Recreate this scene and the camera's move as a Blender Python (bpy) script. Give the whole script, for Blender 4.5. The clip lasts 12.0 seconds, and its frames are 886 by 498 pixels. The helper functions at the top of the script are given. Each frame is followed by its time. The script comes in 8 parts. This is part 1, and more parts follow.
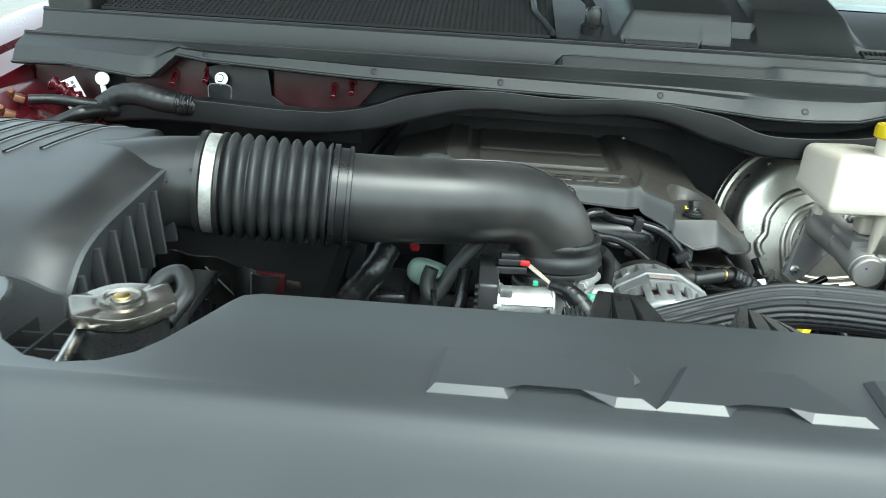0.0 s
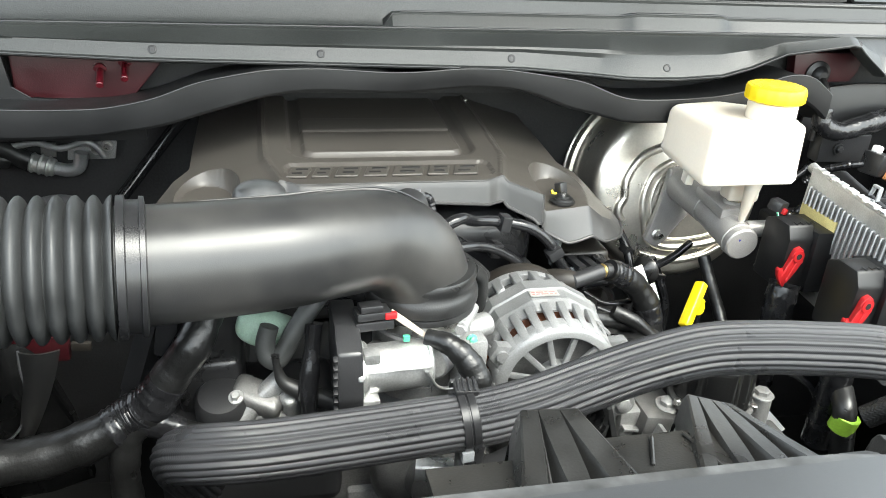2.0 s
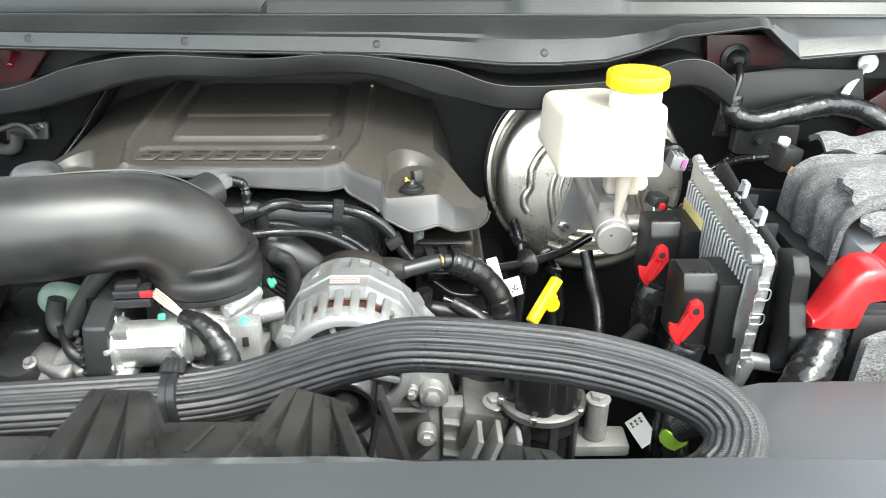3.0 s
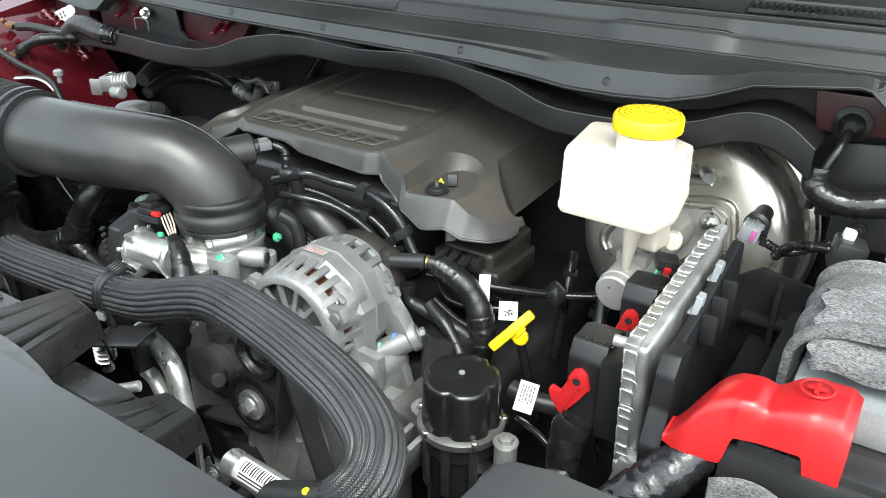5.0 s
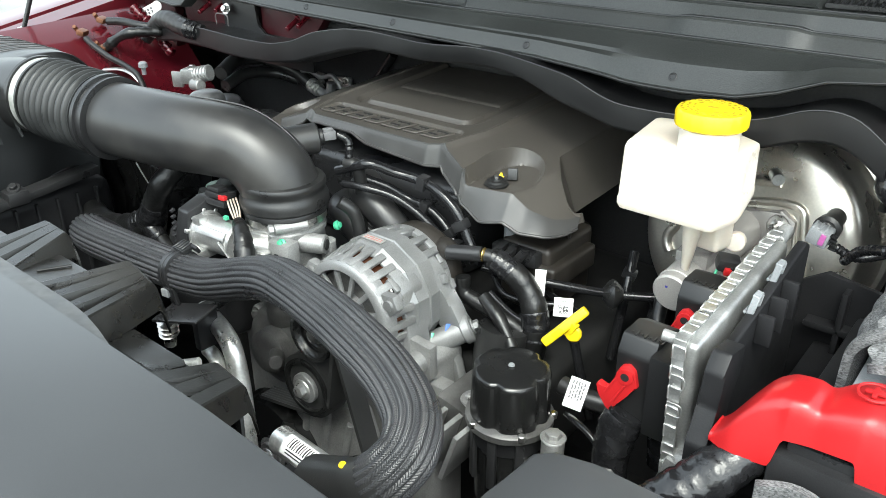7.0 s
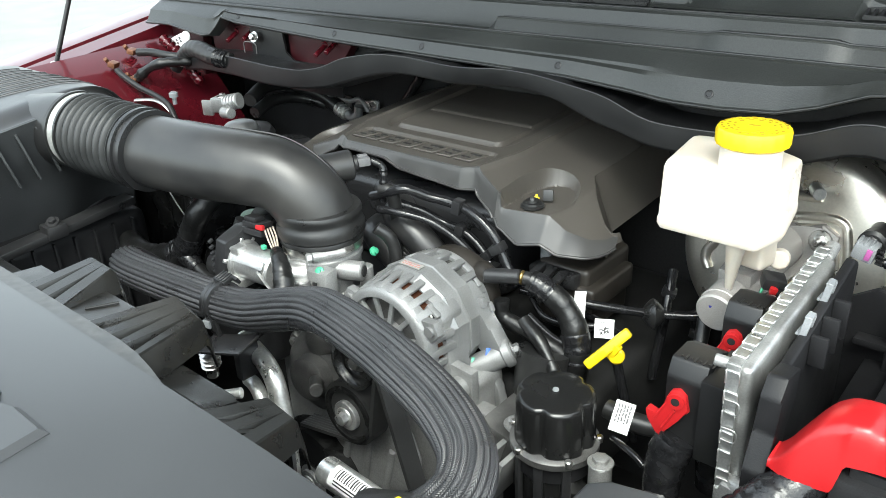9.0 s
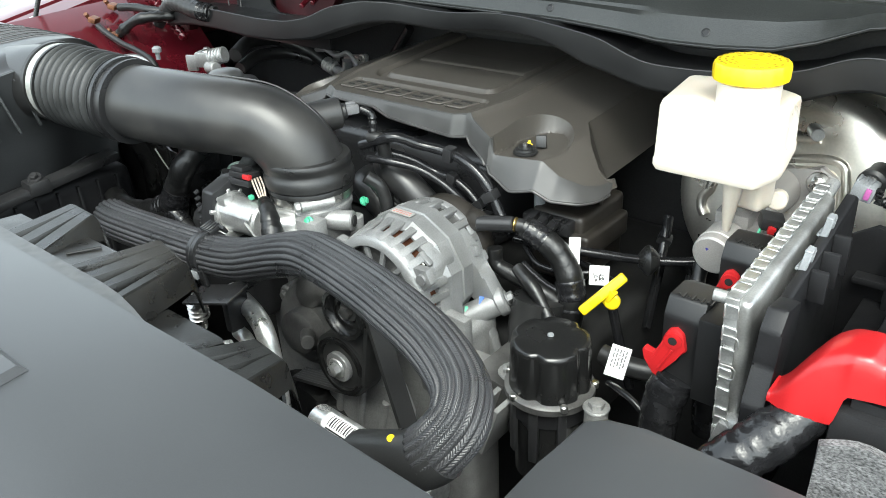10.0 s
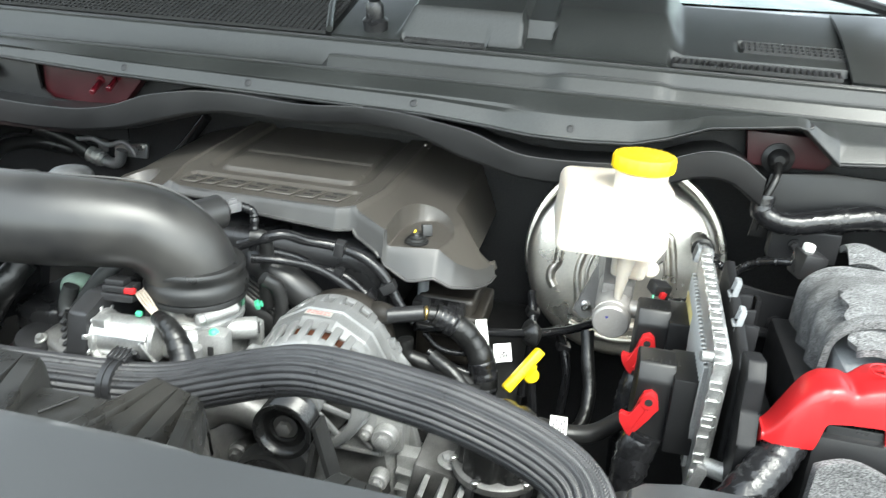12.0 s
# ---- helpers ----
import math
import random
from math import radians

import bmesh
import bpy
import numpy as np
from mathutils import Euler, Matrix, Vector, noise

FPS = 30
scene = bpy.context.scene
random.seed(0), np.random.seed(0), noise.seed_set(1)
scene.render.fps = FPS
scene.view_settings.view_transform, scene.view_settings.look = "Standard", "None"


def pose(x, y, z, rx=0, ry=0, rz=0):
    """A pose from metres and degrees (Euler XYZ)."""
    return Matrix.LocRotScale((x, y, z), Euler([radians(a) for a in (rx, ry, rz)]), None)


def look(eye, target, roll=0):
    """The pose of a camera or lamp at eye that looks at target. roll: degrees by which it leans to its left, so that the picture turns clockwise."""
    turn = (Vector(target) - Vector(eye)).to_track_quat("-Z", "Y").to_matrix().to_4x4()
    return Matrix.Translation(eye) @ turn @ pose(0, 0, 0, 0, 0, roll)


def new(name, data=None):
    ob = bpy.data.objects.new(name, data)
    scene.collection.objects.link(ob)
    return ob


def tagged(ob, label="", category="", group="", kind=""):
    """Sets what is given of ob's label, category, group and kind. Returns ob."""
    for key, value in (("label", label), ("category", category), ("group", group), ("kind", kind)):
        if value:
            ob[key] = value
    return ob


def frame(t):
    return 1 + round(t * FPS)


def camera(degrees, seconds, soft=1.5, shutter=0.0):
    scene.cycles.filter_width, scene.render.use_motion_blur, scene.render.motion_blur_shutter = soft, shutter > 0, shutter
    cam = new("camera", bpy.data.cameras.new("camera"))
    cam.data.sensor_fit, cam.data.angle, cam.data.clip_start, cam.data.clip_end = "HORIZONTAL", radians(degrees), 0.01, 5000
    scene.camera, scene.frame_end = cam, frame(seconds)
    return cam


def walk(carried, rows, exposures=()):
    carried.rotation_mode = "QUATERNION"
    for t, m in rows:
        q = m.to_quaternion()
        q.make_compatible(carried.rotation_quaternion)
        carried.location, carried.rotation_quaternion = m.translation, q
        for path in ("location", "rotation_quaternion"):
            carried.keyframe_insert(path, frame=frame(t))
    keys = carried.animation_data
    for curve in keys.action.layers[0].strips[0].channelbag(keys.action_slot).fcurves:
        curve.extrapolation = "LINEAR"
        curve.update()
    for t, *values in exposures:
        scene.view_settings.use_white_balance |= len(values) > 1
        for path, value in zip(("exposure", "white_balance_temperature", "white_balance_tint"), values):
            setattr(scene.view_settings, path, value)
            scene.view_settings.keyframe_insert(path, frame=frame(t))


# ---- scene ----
cam = camera(59.3, 12.0, 0.75, 0.2)
PATH = [
    (0, (0.13, 0.02, 1.44), (0.057, 1.911, 0.792), 3.6),
    (0.5, (0.215, 0.126, 1.439), (-0.023, 1.992, 0.76), 2.3),
    (1, (0.164, 0.189, 1.424), (0.104, 2.049, 0.691), 3.1),
    (1.5, (0.101, 0.263, 1.448), (0.353, 2.071, 0.632), 2.8),
    (2, (0.097, 0.248, 1.496), (0.51, 2.008, 0.641), 3.3),
    (2.5, (0.186, 0.242, 1.513), (0.542, 2.012, 0.653), 1.7),
    (3, (0.437, 0.211, 1.508), (0.489, 1.996, 0.606), 0.4),
    (3.2, (0.498, 0.217, 1.515), (0.438, 1.99, 0.592), 0.2),
    (4.8, (0.904, 0.324, 1.518), (-0.05, 1.833, 0.617), -0.2),
    (5, (0.913, 0.327, 1.521), (-0.077, 1.815, 0.623), 0.2),
    (5.5, (0.922, 0.331, 1.52), (-0.13, 1.783, 0.634), 0.6),
    (6, (0.93, 0.334, 1.515), (-0.174, 1.756, 0.645), 0.3),
    (6.5, (0.934, 0.336, 1.511), (-0.199, 1.72, 0.616), 0.0),
    (7, (0.935, 0.332, 1.506), (-0.213, 1.713, 0.625), -0.3),
    (7.2, (0.936, 0.335, 1.512), (-0.202, 1.719, 0.623), -0.6),
    (8.8, (0.918, 0.328, 1.517), (-0.266, 1.696, 0.665), -2.5),
    (9, (0.915, 0.325, 1.517), (-0.282, 1.684, 0.668), -2.5),
    (9.5, (0.915, 0.325, 1.512), (-0.285, 1.663, 0.635), -3.0),
    (10, (0.912, 0.328, 1.486), (-0.251, 1.671, 0.569), -3.0),
    (10.5, (0.852, 0.296, 1.474), (-0.254, 1.666, 0.525), -2.1),
    (11, (0.703, 0.245, 1.459), (-0.232, 1.745, 0.523), 0.9),
    (11.5, (0.641, 0.209, 1.467), (0.013, 1.896, 0.595), 3.0),
    (12, (0.633, 0.199, 1.5), (0.257, 2.021, 0.766), 3.9),
]
walk(cam, [(t, look(eye, target, roll)) for t, eye, target, roll in PATH],
     exposures=[(0, 2.05, 6080, -9), (0.8, 2.45, 6400, -3), (1.5, 2.83, 6650, 2), (3.2, 2.88, 6600, 2), (4.8, 2.32, 6450, 0), (9.5, 2.32, 6450, 0), (11, 2.44, 6450, 0), (12, 2.74, 6450, 0)])

# ---- light ----
SUN_EL, SUN_AZ = 57.0, 145.0
world = bpy.data.worlds.new("sky")
scene.world = world
world.use_nodes = True
wn = world.node_tree.nodes
sky = wn.new("ShaderNodeTexSky")
sky.sky_type, sky.sun_disc = "NISHITA", False
sky.sun_elevation, sky.sun_rotation = radians(SUN_EL), radians(SUN_AZ)
sky.air_density, sky.dust_density, sky.ozone_density = 1.1, 2.5, 1.2
veil = wn.new("ShaderNodeHueSaturation")  # thin cloud takes most of the blue out of the sky
veil.inputs["Saturation"].default_value = 0.35
world.node_tree.links.new(sky.outputs[0], veil.inputs["Color"])
world.node_tree.links.new(veil.outputs[0], wn["Background"].inputs[0])
wn["Background"].inputs[1].default_value = 0.15
sun = new("sun", bpy.data.lights.new("sun", "SUN"))
sun.data.energy, sun.data.angle, sun.data.color = 0.5, radians(28), (1.0, 0.99, 0.97)
sun.matrix_basis = look((0, 0, 10), Vector((0, 0, 10)) - Vector((math.sin(radians(SUN_AZ)) * math.cos(radians(SUN_EL)), math.cos(radians(SUN_AZ)) * math.cos(radians(SUN_EL)), math.sin(radians(SUN_EL)))))


# ---- materials ----
def mat(name, color, rough=0.5, metal=0.0, grain=(700, 0.12), stain=(22, 0.25), spots=0.0, bump=0.15, coat=0.0, sss=0.0, rough_var=0.12):
    """Principled surface with colour stains, fine grain, uneven gloss and a light relief."""
    m = bpy.data.materials.new(name)
    m.use_nodes = True
    nt, n, k = m.node_tree, m.node_tree.nodes, m.node_tree.links
    b = n["Principled BSDF"]
    co = n.new("ShaderNodeTexCoord")
    big, fine = n.new("ShaderNodeTexNoise"), n.new("ShaderNodeTexNoise")
    big.inputs["Scale"].default_value, big.inputs["Detail"].default_value = stain[0], 6
    fine.inputs["Scale"].default_value, fine.inputs["Detail"].default_value = grain[0], 3
    k.new(co.outputs["Object"], big.inputs["Vector"]), k.new(co.outputs["Object"], fine.inputs["Vector"])
    ramp = n.new("ShaderNodeMapRange")
    ramp.inputs["From Min"].default_value, ramp.inputs["From Max"].default_value = 0.3, 0.7
    ramp.inputs["To Min"].default_value, ramp.inputs["To Max"].default_value = 1 - stain[1], 1 + stain[1]
    k.new(big.outputs[0], ramp.inputs[0])
    r2 = n.new("ShaderNodeMapRange")
    r2.inputs["From Min"].default_value, r2.inputs["From Max"].default_value = 0.3, 0.7
    r2.inputs["To Min"].default_value, r2.inputs["To Max"].default_value = 1 - grain[1], 1 + grain[1]
    k.new(fine.outputs[0], r2.inputs[0])
    mul = n.new("ShaderNodeMath")
    mul.operation = "MULTIPLY"
    k.new(ramp.outputs[0], mul.inputs[0]), k.new(r2.outputs[0], mul.inputs[1])
    mix = n.new("ShaderNodeVectorMath")
    mix.operation = "SCALE"
    mix.inputs[0].default_value = color
    k.new(mul.outputs[0], mix.inputs["Scale"])
    out = mix.outputs[0]
    if spots:
        dust = n.new("ShaderNodeTexNoise")
        dust.inputs["Scale"].default_value, dust.inputs["Detail"].default_value = 9, 8
        k.new(co.outputs["Object"], dust.inputs["Vector"])
        dr = n.new("ShaderNodeMapRange")
        dr.inputs["From Min"].default_value, dr.inputs["From Max"].default_value = 0.5, 0.8
        dr.inputs["To Max"].default_value = spots
        k.new(dust.outputs[0], dr.inputs[0])
        mx = n.new("ShaderNodeMix")
        mx.data_type = "RGBA"
        mx.inputs["B"].default_value = (0.22, 0.2, 0.17, 1)
        k.new(dr.outputs[0], mx.inputs["Factor"]), k.new(out, mx.inputs["A"])
        out = mx.outputs["Result"]
    k.new(out, b.inputs["Base Color"])
    rr = n.new("ShaderNodeMapRange")
    rr.inputs["From Min"].default_value, rr.inputs["From Max"].default_value = 0.3, 0.7
    rr.inputs["To Min"].default_value, rr.inputs["To Max"].default_value = max(0.02, rough - rough_var), min(1, rough + rough_var)
    k.new(big.outputs[0], rr.inputs[0]), k.new(rr.outputs[0], b.inputs["Roughness"])
    b.inputs["Metallic"].default_value, b.inputs["Coat Weight"].default_value = metal, coat
    if sss:
        b.inputs["Subsurface Weight"].default_value, b.inputs["Subsurface Scale"].default_value = sss, 0.02
        b.inputs["Subsurface Radius"].default_value = (1, 0.8, 0.6)
    if bump:
        bp = n.new("ShaderNodeBump")
        bp.inputs["Strength"].default_value, bp.inputs["Distance"].default_value = bump, 0.0006
        k.new(fine.outputs[0], bp.inputs["Height"]), k.new(bp.outputs[0], b.inputs["Normal"])
    return m


def braid_mat(name, color, pitch=0.0022, girth=0.00286):
    """Woven sleeve: strands in a herringbone along the surface's own length and girth."""
    m = mat(name, color, 0.36, stain=(30, 0.2), bump=0)
    nt, n, k = m.node_tree, m.node_tree.nodes, m.node_tree.links
    uv = n.new("ShaderNodeUVMap")
    sep = n.new("ShaderNodeSeparateXYZ")
    k.new(uv.outputs[0], sep.inputs[0])
    zig = n.new("ShaderNodeMath")
    zig.operation, zig.inputs[1].default_value = "PINGPONG", girth
    k.new(sep.outputs["Y"], zig.inputs[0])
    lean = n.new("ShaderNodeMath")
    lean.operation = "ADD"
    k.new(sep.outputs["X"], lean.inputs[0]), k.new(zig.outputs[0], lean.inputs[1])
    f = n.new("ShaderNodeMath")
    f.operation, f.inputs[1].default_value = "MULTIPLY", 2 * math.pi / pitch
    k.new(lean.outputs[0], f.inputs[0])
    h = n.new("ShaderNodeMath")
    h.operation = "SINE"
    k.new(f.outputs[0], h.inputs[0])
    b = n["Principled BSDF"]
    tone = n.new("ShaderNodeMapRange")
    tone.inputs["From Min"].default_value, tone.inputs["From Max"].default_value = -1.0, 0.8
    tone.inputs["To Min"].default_value, tone.inputs["To Max"].default_value = 0.66, 1.15
    k.new(h.outputs[0], tone.inputs[0])
    thread = n.new("ShaderNodeVectorMath")
    thread.operation = "SCALE"
    k.new(b.inputs["Base Color"].links[0].from_socket, thread.inputs[0])
    k.new(tone.outputs[0], thread.inputs["Scale"]), k.new(thread.outputs[0], b.inputs["Base Color"])
    bp = n.new("ShaderNodeBump")
    bp.inputs["Strength"].default_value, bp.inputs["Distance"].default_value = 0.35, 0.0006
    k.new(h.outputs[0], bp.inputs["Height"]), k.new(bp.outputs[0], b.inputs["Normal"])
    return m


M_COVER = mat("matte_grained_plastic", (0.044, 0.046, 0.049), 0.34, grain=(1500, 0.06), stain=(6, 0.1), bump=0.05, rough_var=0.05)
M_PLASTIC = mat("black_plastic", (0.018, 0.018, 0.019), 0.34, grain=(900, 0.2), stain=(14, 0.2), bump=0.1)
M_RIB = mat("sooty_black_plastic", (0.014, 0.0138, 0.0132), 0.33, grain=(700, 0.2), spots=0.08, stain=(40, 0.3), bump=0.2)
M_FLANGE = mat("pale_dusty_plastic", (0.058, 0.059, 0.060), 0.42, grain=(120, 0.2), stain=(45, 0.5), bump=0.15)
M_SATIN = mat("satin_aluminium", (0.55, 0.55, 0.54), 0.42, 0.85, grain=(500, 0.1), stain=(40, 0.14), bump=0.25)
M_ENGCOVER = mat("brownish_black_plastic", (0.062, 0.056, 0.049), 0.36, grain=(1400, 0.12), stain=(8, 0.12), bump=0.12, rough_var=0.05)
# Same plastic as the cover; the lip's bluer sky light is in its colour.
M_ENGLIP = mat("sky_tinted_cover_edge", (0.046, 0.045, 0.044), 0.40, grain=(1400, 0.06), stain=(30, 0.15), bump=0.06)
M_COWL = mat("weathered_grey_black_plastic", (0.0245, 0.026, 0.025), 0.40, grain=(650, 0.28), stain=(7, 0.2), bump=0.32, rough_var=0.07)
M_TUBE = mat("satin_black_plastic", (0.021, 0.021, 0.0215), 0.36, grain=(1300, 0.1), stain=(18, 0.2), spots=0.12, bump=0.08, rough_var=0.05)
M_RUBBER = mat("black_rubber", (0.017, 0.017, 0.017), 0.36, stain=(30, 0.25), bump=0.2)
M_BELLOWS = mat("dusty_bellows_rubber", (0.022, 0.023, 0.0235), 0.50, stain=(30, 0.25), bump=0.25)
M_CLAMP = mat("dull_clamp_steel", (0.42, 0.42, 0.40), 0.45, 0.6, grain=(300, 0.12), stain=(60, 0.25), bump=0.2)
M_FADED = mat("faded_grey_print", (0.12, 0.12, 0.125), 0.6, bump=0)
M_LOOM = mat("loom_tape", (0.008, 0.008, 0.008), 0.36, grain=(230, 0.25), stain=(24, 0.3), bump=0.9, rough_var=0.10)
M_TAPE = mat("shiny_wrapped_tape", (0.011, 0.011, 0.012), 0.24, grain=(75, 0.3), stain=(70, 0.3), bump=0.6, rough_var=0.08)
M_TAPE.node_tree.nodes["Bump"].inputs["Distance"].default_value = 0.003
M_CYL = mat("pale_cast_metal", (0.33, 0.315, 0.30), 0.40, 0.35, grain=(800, 0.1), stain=(30, 0.1), bump=0.4)
M_WIRE = mat("gloss_black_wire", (0.012, 0.012, 0.013), 0.15, stain=(60, 0.3), bump=0.3)
M_BRAID = braid_mat("braided_sleeve", (0.030, 0.030, 0.032), 0.0016, 0.0018)
M_MESHSLEEVE = braid_mat("mesh_sleeve", (0.02, 0.02, 0.02), 0.004)
M_CAST = mat("cast_aluminium", (0.31, 0.31, 0.305), 0.44, 0.55, grain=(700, 0.16), stain=(30, 0.22), bump=0.6)
M_ALT = mat("bare_cast_aluminium", (0.27, 0.272, 0.272), 0.46, 0.55, grain=(700, 0.10), stain=(30, 0.12), bump=0.45)
M_ALU = mat("machined_aluminium", (0.72, 0.72, 0.71), 0.28, 1.0, grain=(500, 0.08), stain=(30, 0.12), bump=0.12)
M_CASTDARK = mat("grimy_cast_metal", (0.13, 0.128, 0.125), 0.42, 0.6, stain=(25, 0.5), bump=0.5)
M_ZINC = mat("bright_zinc", (0.74, 0.70, 0.63), 0.30, 0.92, grain=(300, 0.05), stain=(16, 0.08), bump=0.05, rough_var=0.06)
M_PIPE = mat("drawn_aluminium", (0.72, 0.72, 0.70), 0.34, 0.80, grain=(300, 0.12), stain=(40, 0.2), bump=0.15)
M_EDGE = mat("folded_aluminium", (0.55, 0.55, 0.54), 0.36, 0.85, grain=(500, 0.1), stain=(60, 0.15), bump=0.15)
M_AIRBOX = mat("smoky_black_plastic", (0.040, 0.042, 0.044), 0.5, grain=(700, 0.15), stain=(12, 0.25), bump=0.2)
M_BRACKET = mat("matte_black_plastic", (0.010, 0.010, 0.011), 0.5, grain=(900, 0.2), stain=(16, 0.25), bump=0.2)
M_BRACKET.node_tree.nodes["Principled BSDF"].inputs["Specular IOR Level"].default_value = 0.3
M_STEEL = mat("steel", (0.55, 0.54, 0.52), 0.32, 1.0, stain=(60, 0.2), bump=0.2)
M_CAPSTEEL = mat("scuffed_stamped_steel", (0.26, 0.24, 0.21), 0.20, 0.9, grain=(500, 0.1), stain=(60, 0.25), bump=0.10, rough_var=0.06)
M_COPPERPL = mat("copper_plated_clip", (0.20, 0.09, 0.05), 0.45, 0.6, stain=(80, 0.2))
M_GLOSS = mat("glossy_black_moulding", (0.011, 0.011, 0.011), 0.24, grain=(900, 0.1), stain=(20, 0.2), bump=0.08, rough_var=0.08)
M_BRASS = mat("yellow_zinc", (0.55, 0.40, 0.16), 0.35, 1.0, stain=(80, 0.2))
M_WHITE = mat("translucent_white_plastic", (0.68, 0.61, 0.52), 0.35, stain=(12, 0.05), grain=(400, 0.02), bump=0.05, sss=0.35)
M_YELLOW = mat("yellow_plastic", (0.80, 0.58, 0.012), 0.36, stain=(30, 0.06), grain=(600, 0.04), bump=0.08)
M_RED = mat("red_plastic", (0.40, 0.012, 0.015), 0.40, stain=(20, 0.1), grain=(700, 0.04), bump=0.12)
M_GREEN = mat("green_plastic", (0.06, 0.36, 0.20), 0.4, bump=0.1)
M_PALEGREEN = mat("pale_green_plastic", (0.36, 0.50, 0.40), 0.45, bump=0.1)
M_BLUEMARK = mat("blue_paint_mark", (0.02, 0.10, 0.42), 0.5, bump=0)
M_SOOTBROWN = mat("brown_black_plastic", (0.020, 0.017, 0.014), 0.5, bump=0.2)
M_BLUEDOT = mat("blue_ink", (0.02, 0.02, 0.22), 0.4, bump=0)
M_PAINT = mat("maroon_car_paint", (0.085, 0.005, 0.010), 0.3, 0.25, grain=(2500, 0.2), stain=(5, 0.1), coat=0.6, bump=0)
# Body maroon darkened: the shade under the cowl and deep down is in it.
M_PAINT_SHADED = mat("shaded_maroon_paint", (0.032, 0.003, 0.005), 0.42, stain=(20, 0.25), coat=0.05, bump=0.3)
M_FELT = mat("grey_felt", (0.115, 0.115, 0.117), 0.95, grain=(620, 0.75), stain=(90, 0.35), bump=1.0)
for nd in M_FELT.node_tree.nodes:  # fibres drawn out along one way
    if nd.type == "TEX_NOISE":
        mp = M_FELT.node_tree.nodes.new("ShaderNodeMapping")
        mp.inputs["Scale"].default_value, mp.inputs["Rotation"].default_value = (0.6, 1.7, 1.2), (0.3, 0.2, 0.35)
        M_FELT.node_tree.links.new(nd.inputs["Vector"].links[0].from_socket, mp.inputs[0])
        M_FELT.node_tree.links.new(mp.outputs[0], nd.inputs["Vector"])
        nd.inputs["Distortion"].default_value = 0.35
M_GREYPL = mat("grey_plastic", (0.22, 0.23, 0.24), 0.45, bump=0.1)
M_LABEL = mat("white_label", (0.82, 0.82, 0.80), 0.5, stain=(20, 0.05), grain=(300, 0.03), bump=0)
M_INK = mat("black_ink", (0.02, 0.02, 0.02), 0.5, bump=0)
# Near-black: the shade of holes and of the deep bay is in this colour.
M_DARK = mat("near_black", (0.007, 0.007, 0.007), 0.7, stain=(12, 0.4), bump=0.4)
M_INSUL = mat("black_insulation", (0.016, 0.016, 0.017), 0.75, grain=(300, 0.3), bump=0.6)
M_CONN = mat("mid_grey_connector", (0.13, 0.13, 0.135), 0.42, bump=0.1)
M_SOOT = mat("sooty_rubber", (0.005, 0.005, 0.005), 0.8, stain=(15, 0.5), bump=0.5)
M_CONCRETE = mat("pale_concrete", (0.20, 0.20, 0.19), 0.9, grain=(120, 0.15), stain=(2, 0.12), bump=0.3)
M_BELT = mat("ribbed_belt_rubber", (0.022, 0.022, 0.022), 0.55, bump=0.2)
M_CHANNEL = mat("dull_black_plastic", (0.008, 0.008, 0.0085), 0.42, grain=(1200, 0.2), stain=(10, 0.2), bump=0.15)
M_BEIGE = mat("beige_wire", (0.34, 0.29, 0.24), 0.45, bump=0.05)
M_ORANGE = mat("orange_plastic", (0.50, 0.22, 0.09), 0.4, bump=0.1)
M_COPPER = mat("copper_winding", (0.14, 0.055, 0.03), 0.45, 0.7, bump=0.1)
M_GLASS = bpy.data.materials.new("windscreen_glass")
M_GLASS.use_nodes = True
gb = M_GLASS.node_tree.nodes["Principled BSDF"]
gb.inputs["Base Color"].default_value, gb.inputs["Roughness"].default_value = (0.75, 0.85, 0.8, 1), 0.02
gb.inputs["Transmission Weight"].default_value, gb.inputs["IOR"].default_value = 1.0, 1.45
M_SOOT.node_tree.nodes["Principled BSDF"].inputs["Specular IOR Level"].default_value = 0.15


# ---- building tools ----
def thing(name, at, label, category, group="", kind=""):
    ob = new(name)
    ob.matrix_basis = Matrix.Translation(at)
    ob.empty_display_size = 0.02
    return tagged(ob, label, category, group, kind)


def mesh_of(name, bm, material, angle=38):
    bmesh.ops.recalc_face_normals(bm, faces=bm.faces)
    lim = radians(angle)
    for f in bm.faces:
        f.smooth = True
    for e in bm.edges:
        e.smooth = len(e.link_faces) == 2 and e.calc_face_angle(0) < lim
    me = bpy.data.meshes.new(name)
    bm.to_mesh(me)
    bm.free()
    me.materials.append(material)
    return me


def part(name, bm, material, parent, label="", thick=0.0, angle=38):
    """Links a bmesh, built in world places, as one mesh under a thing or a part."""
    ob = new(name, mesh_of(name, bm, material, angle))
    ob.parent = parent
    if parent.type == "EMPTY":
        ob.matrix_parent_inverse = parent.matrix_basis.inverted()
    if thick:
        s = ob.modifiers.new("shell", "SOLIDIFY")
        s.thickness, s.offset = thick, -1
    return tagged(ob, label) if label else ob


def piece(name, bm, material, label, category, group="", kind="", thick=0.0, angle=38):
    """A thing of one mesh."""
    ob = new(name, mesh_of(name, bm, material, angle))
    if thick:
        s = ob.modifiers.new("shell", "SOLIDIFY")
        s.thickness, s.offset = thick, -1
    return tagged(ob, label, category, group, kind)


def shared(name, me, parent, m):
    """A piece on shared mesh data, at the pose m in the world."""
    ob = new(name, me)
    ob.parent = parent
    if parent.type == "EMPTY":
        ob.matrix_parent_inverse = parent.matrix_basis.inverted()
    ob.matrix_basis = m
    return ob


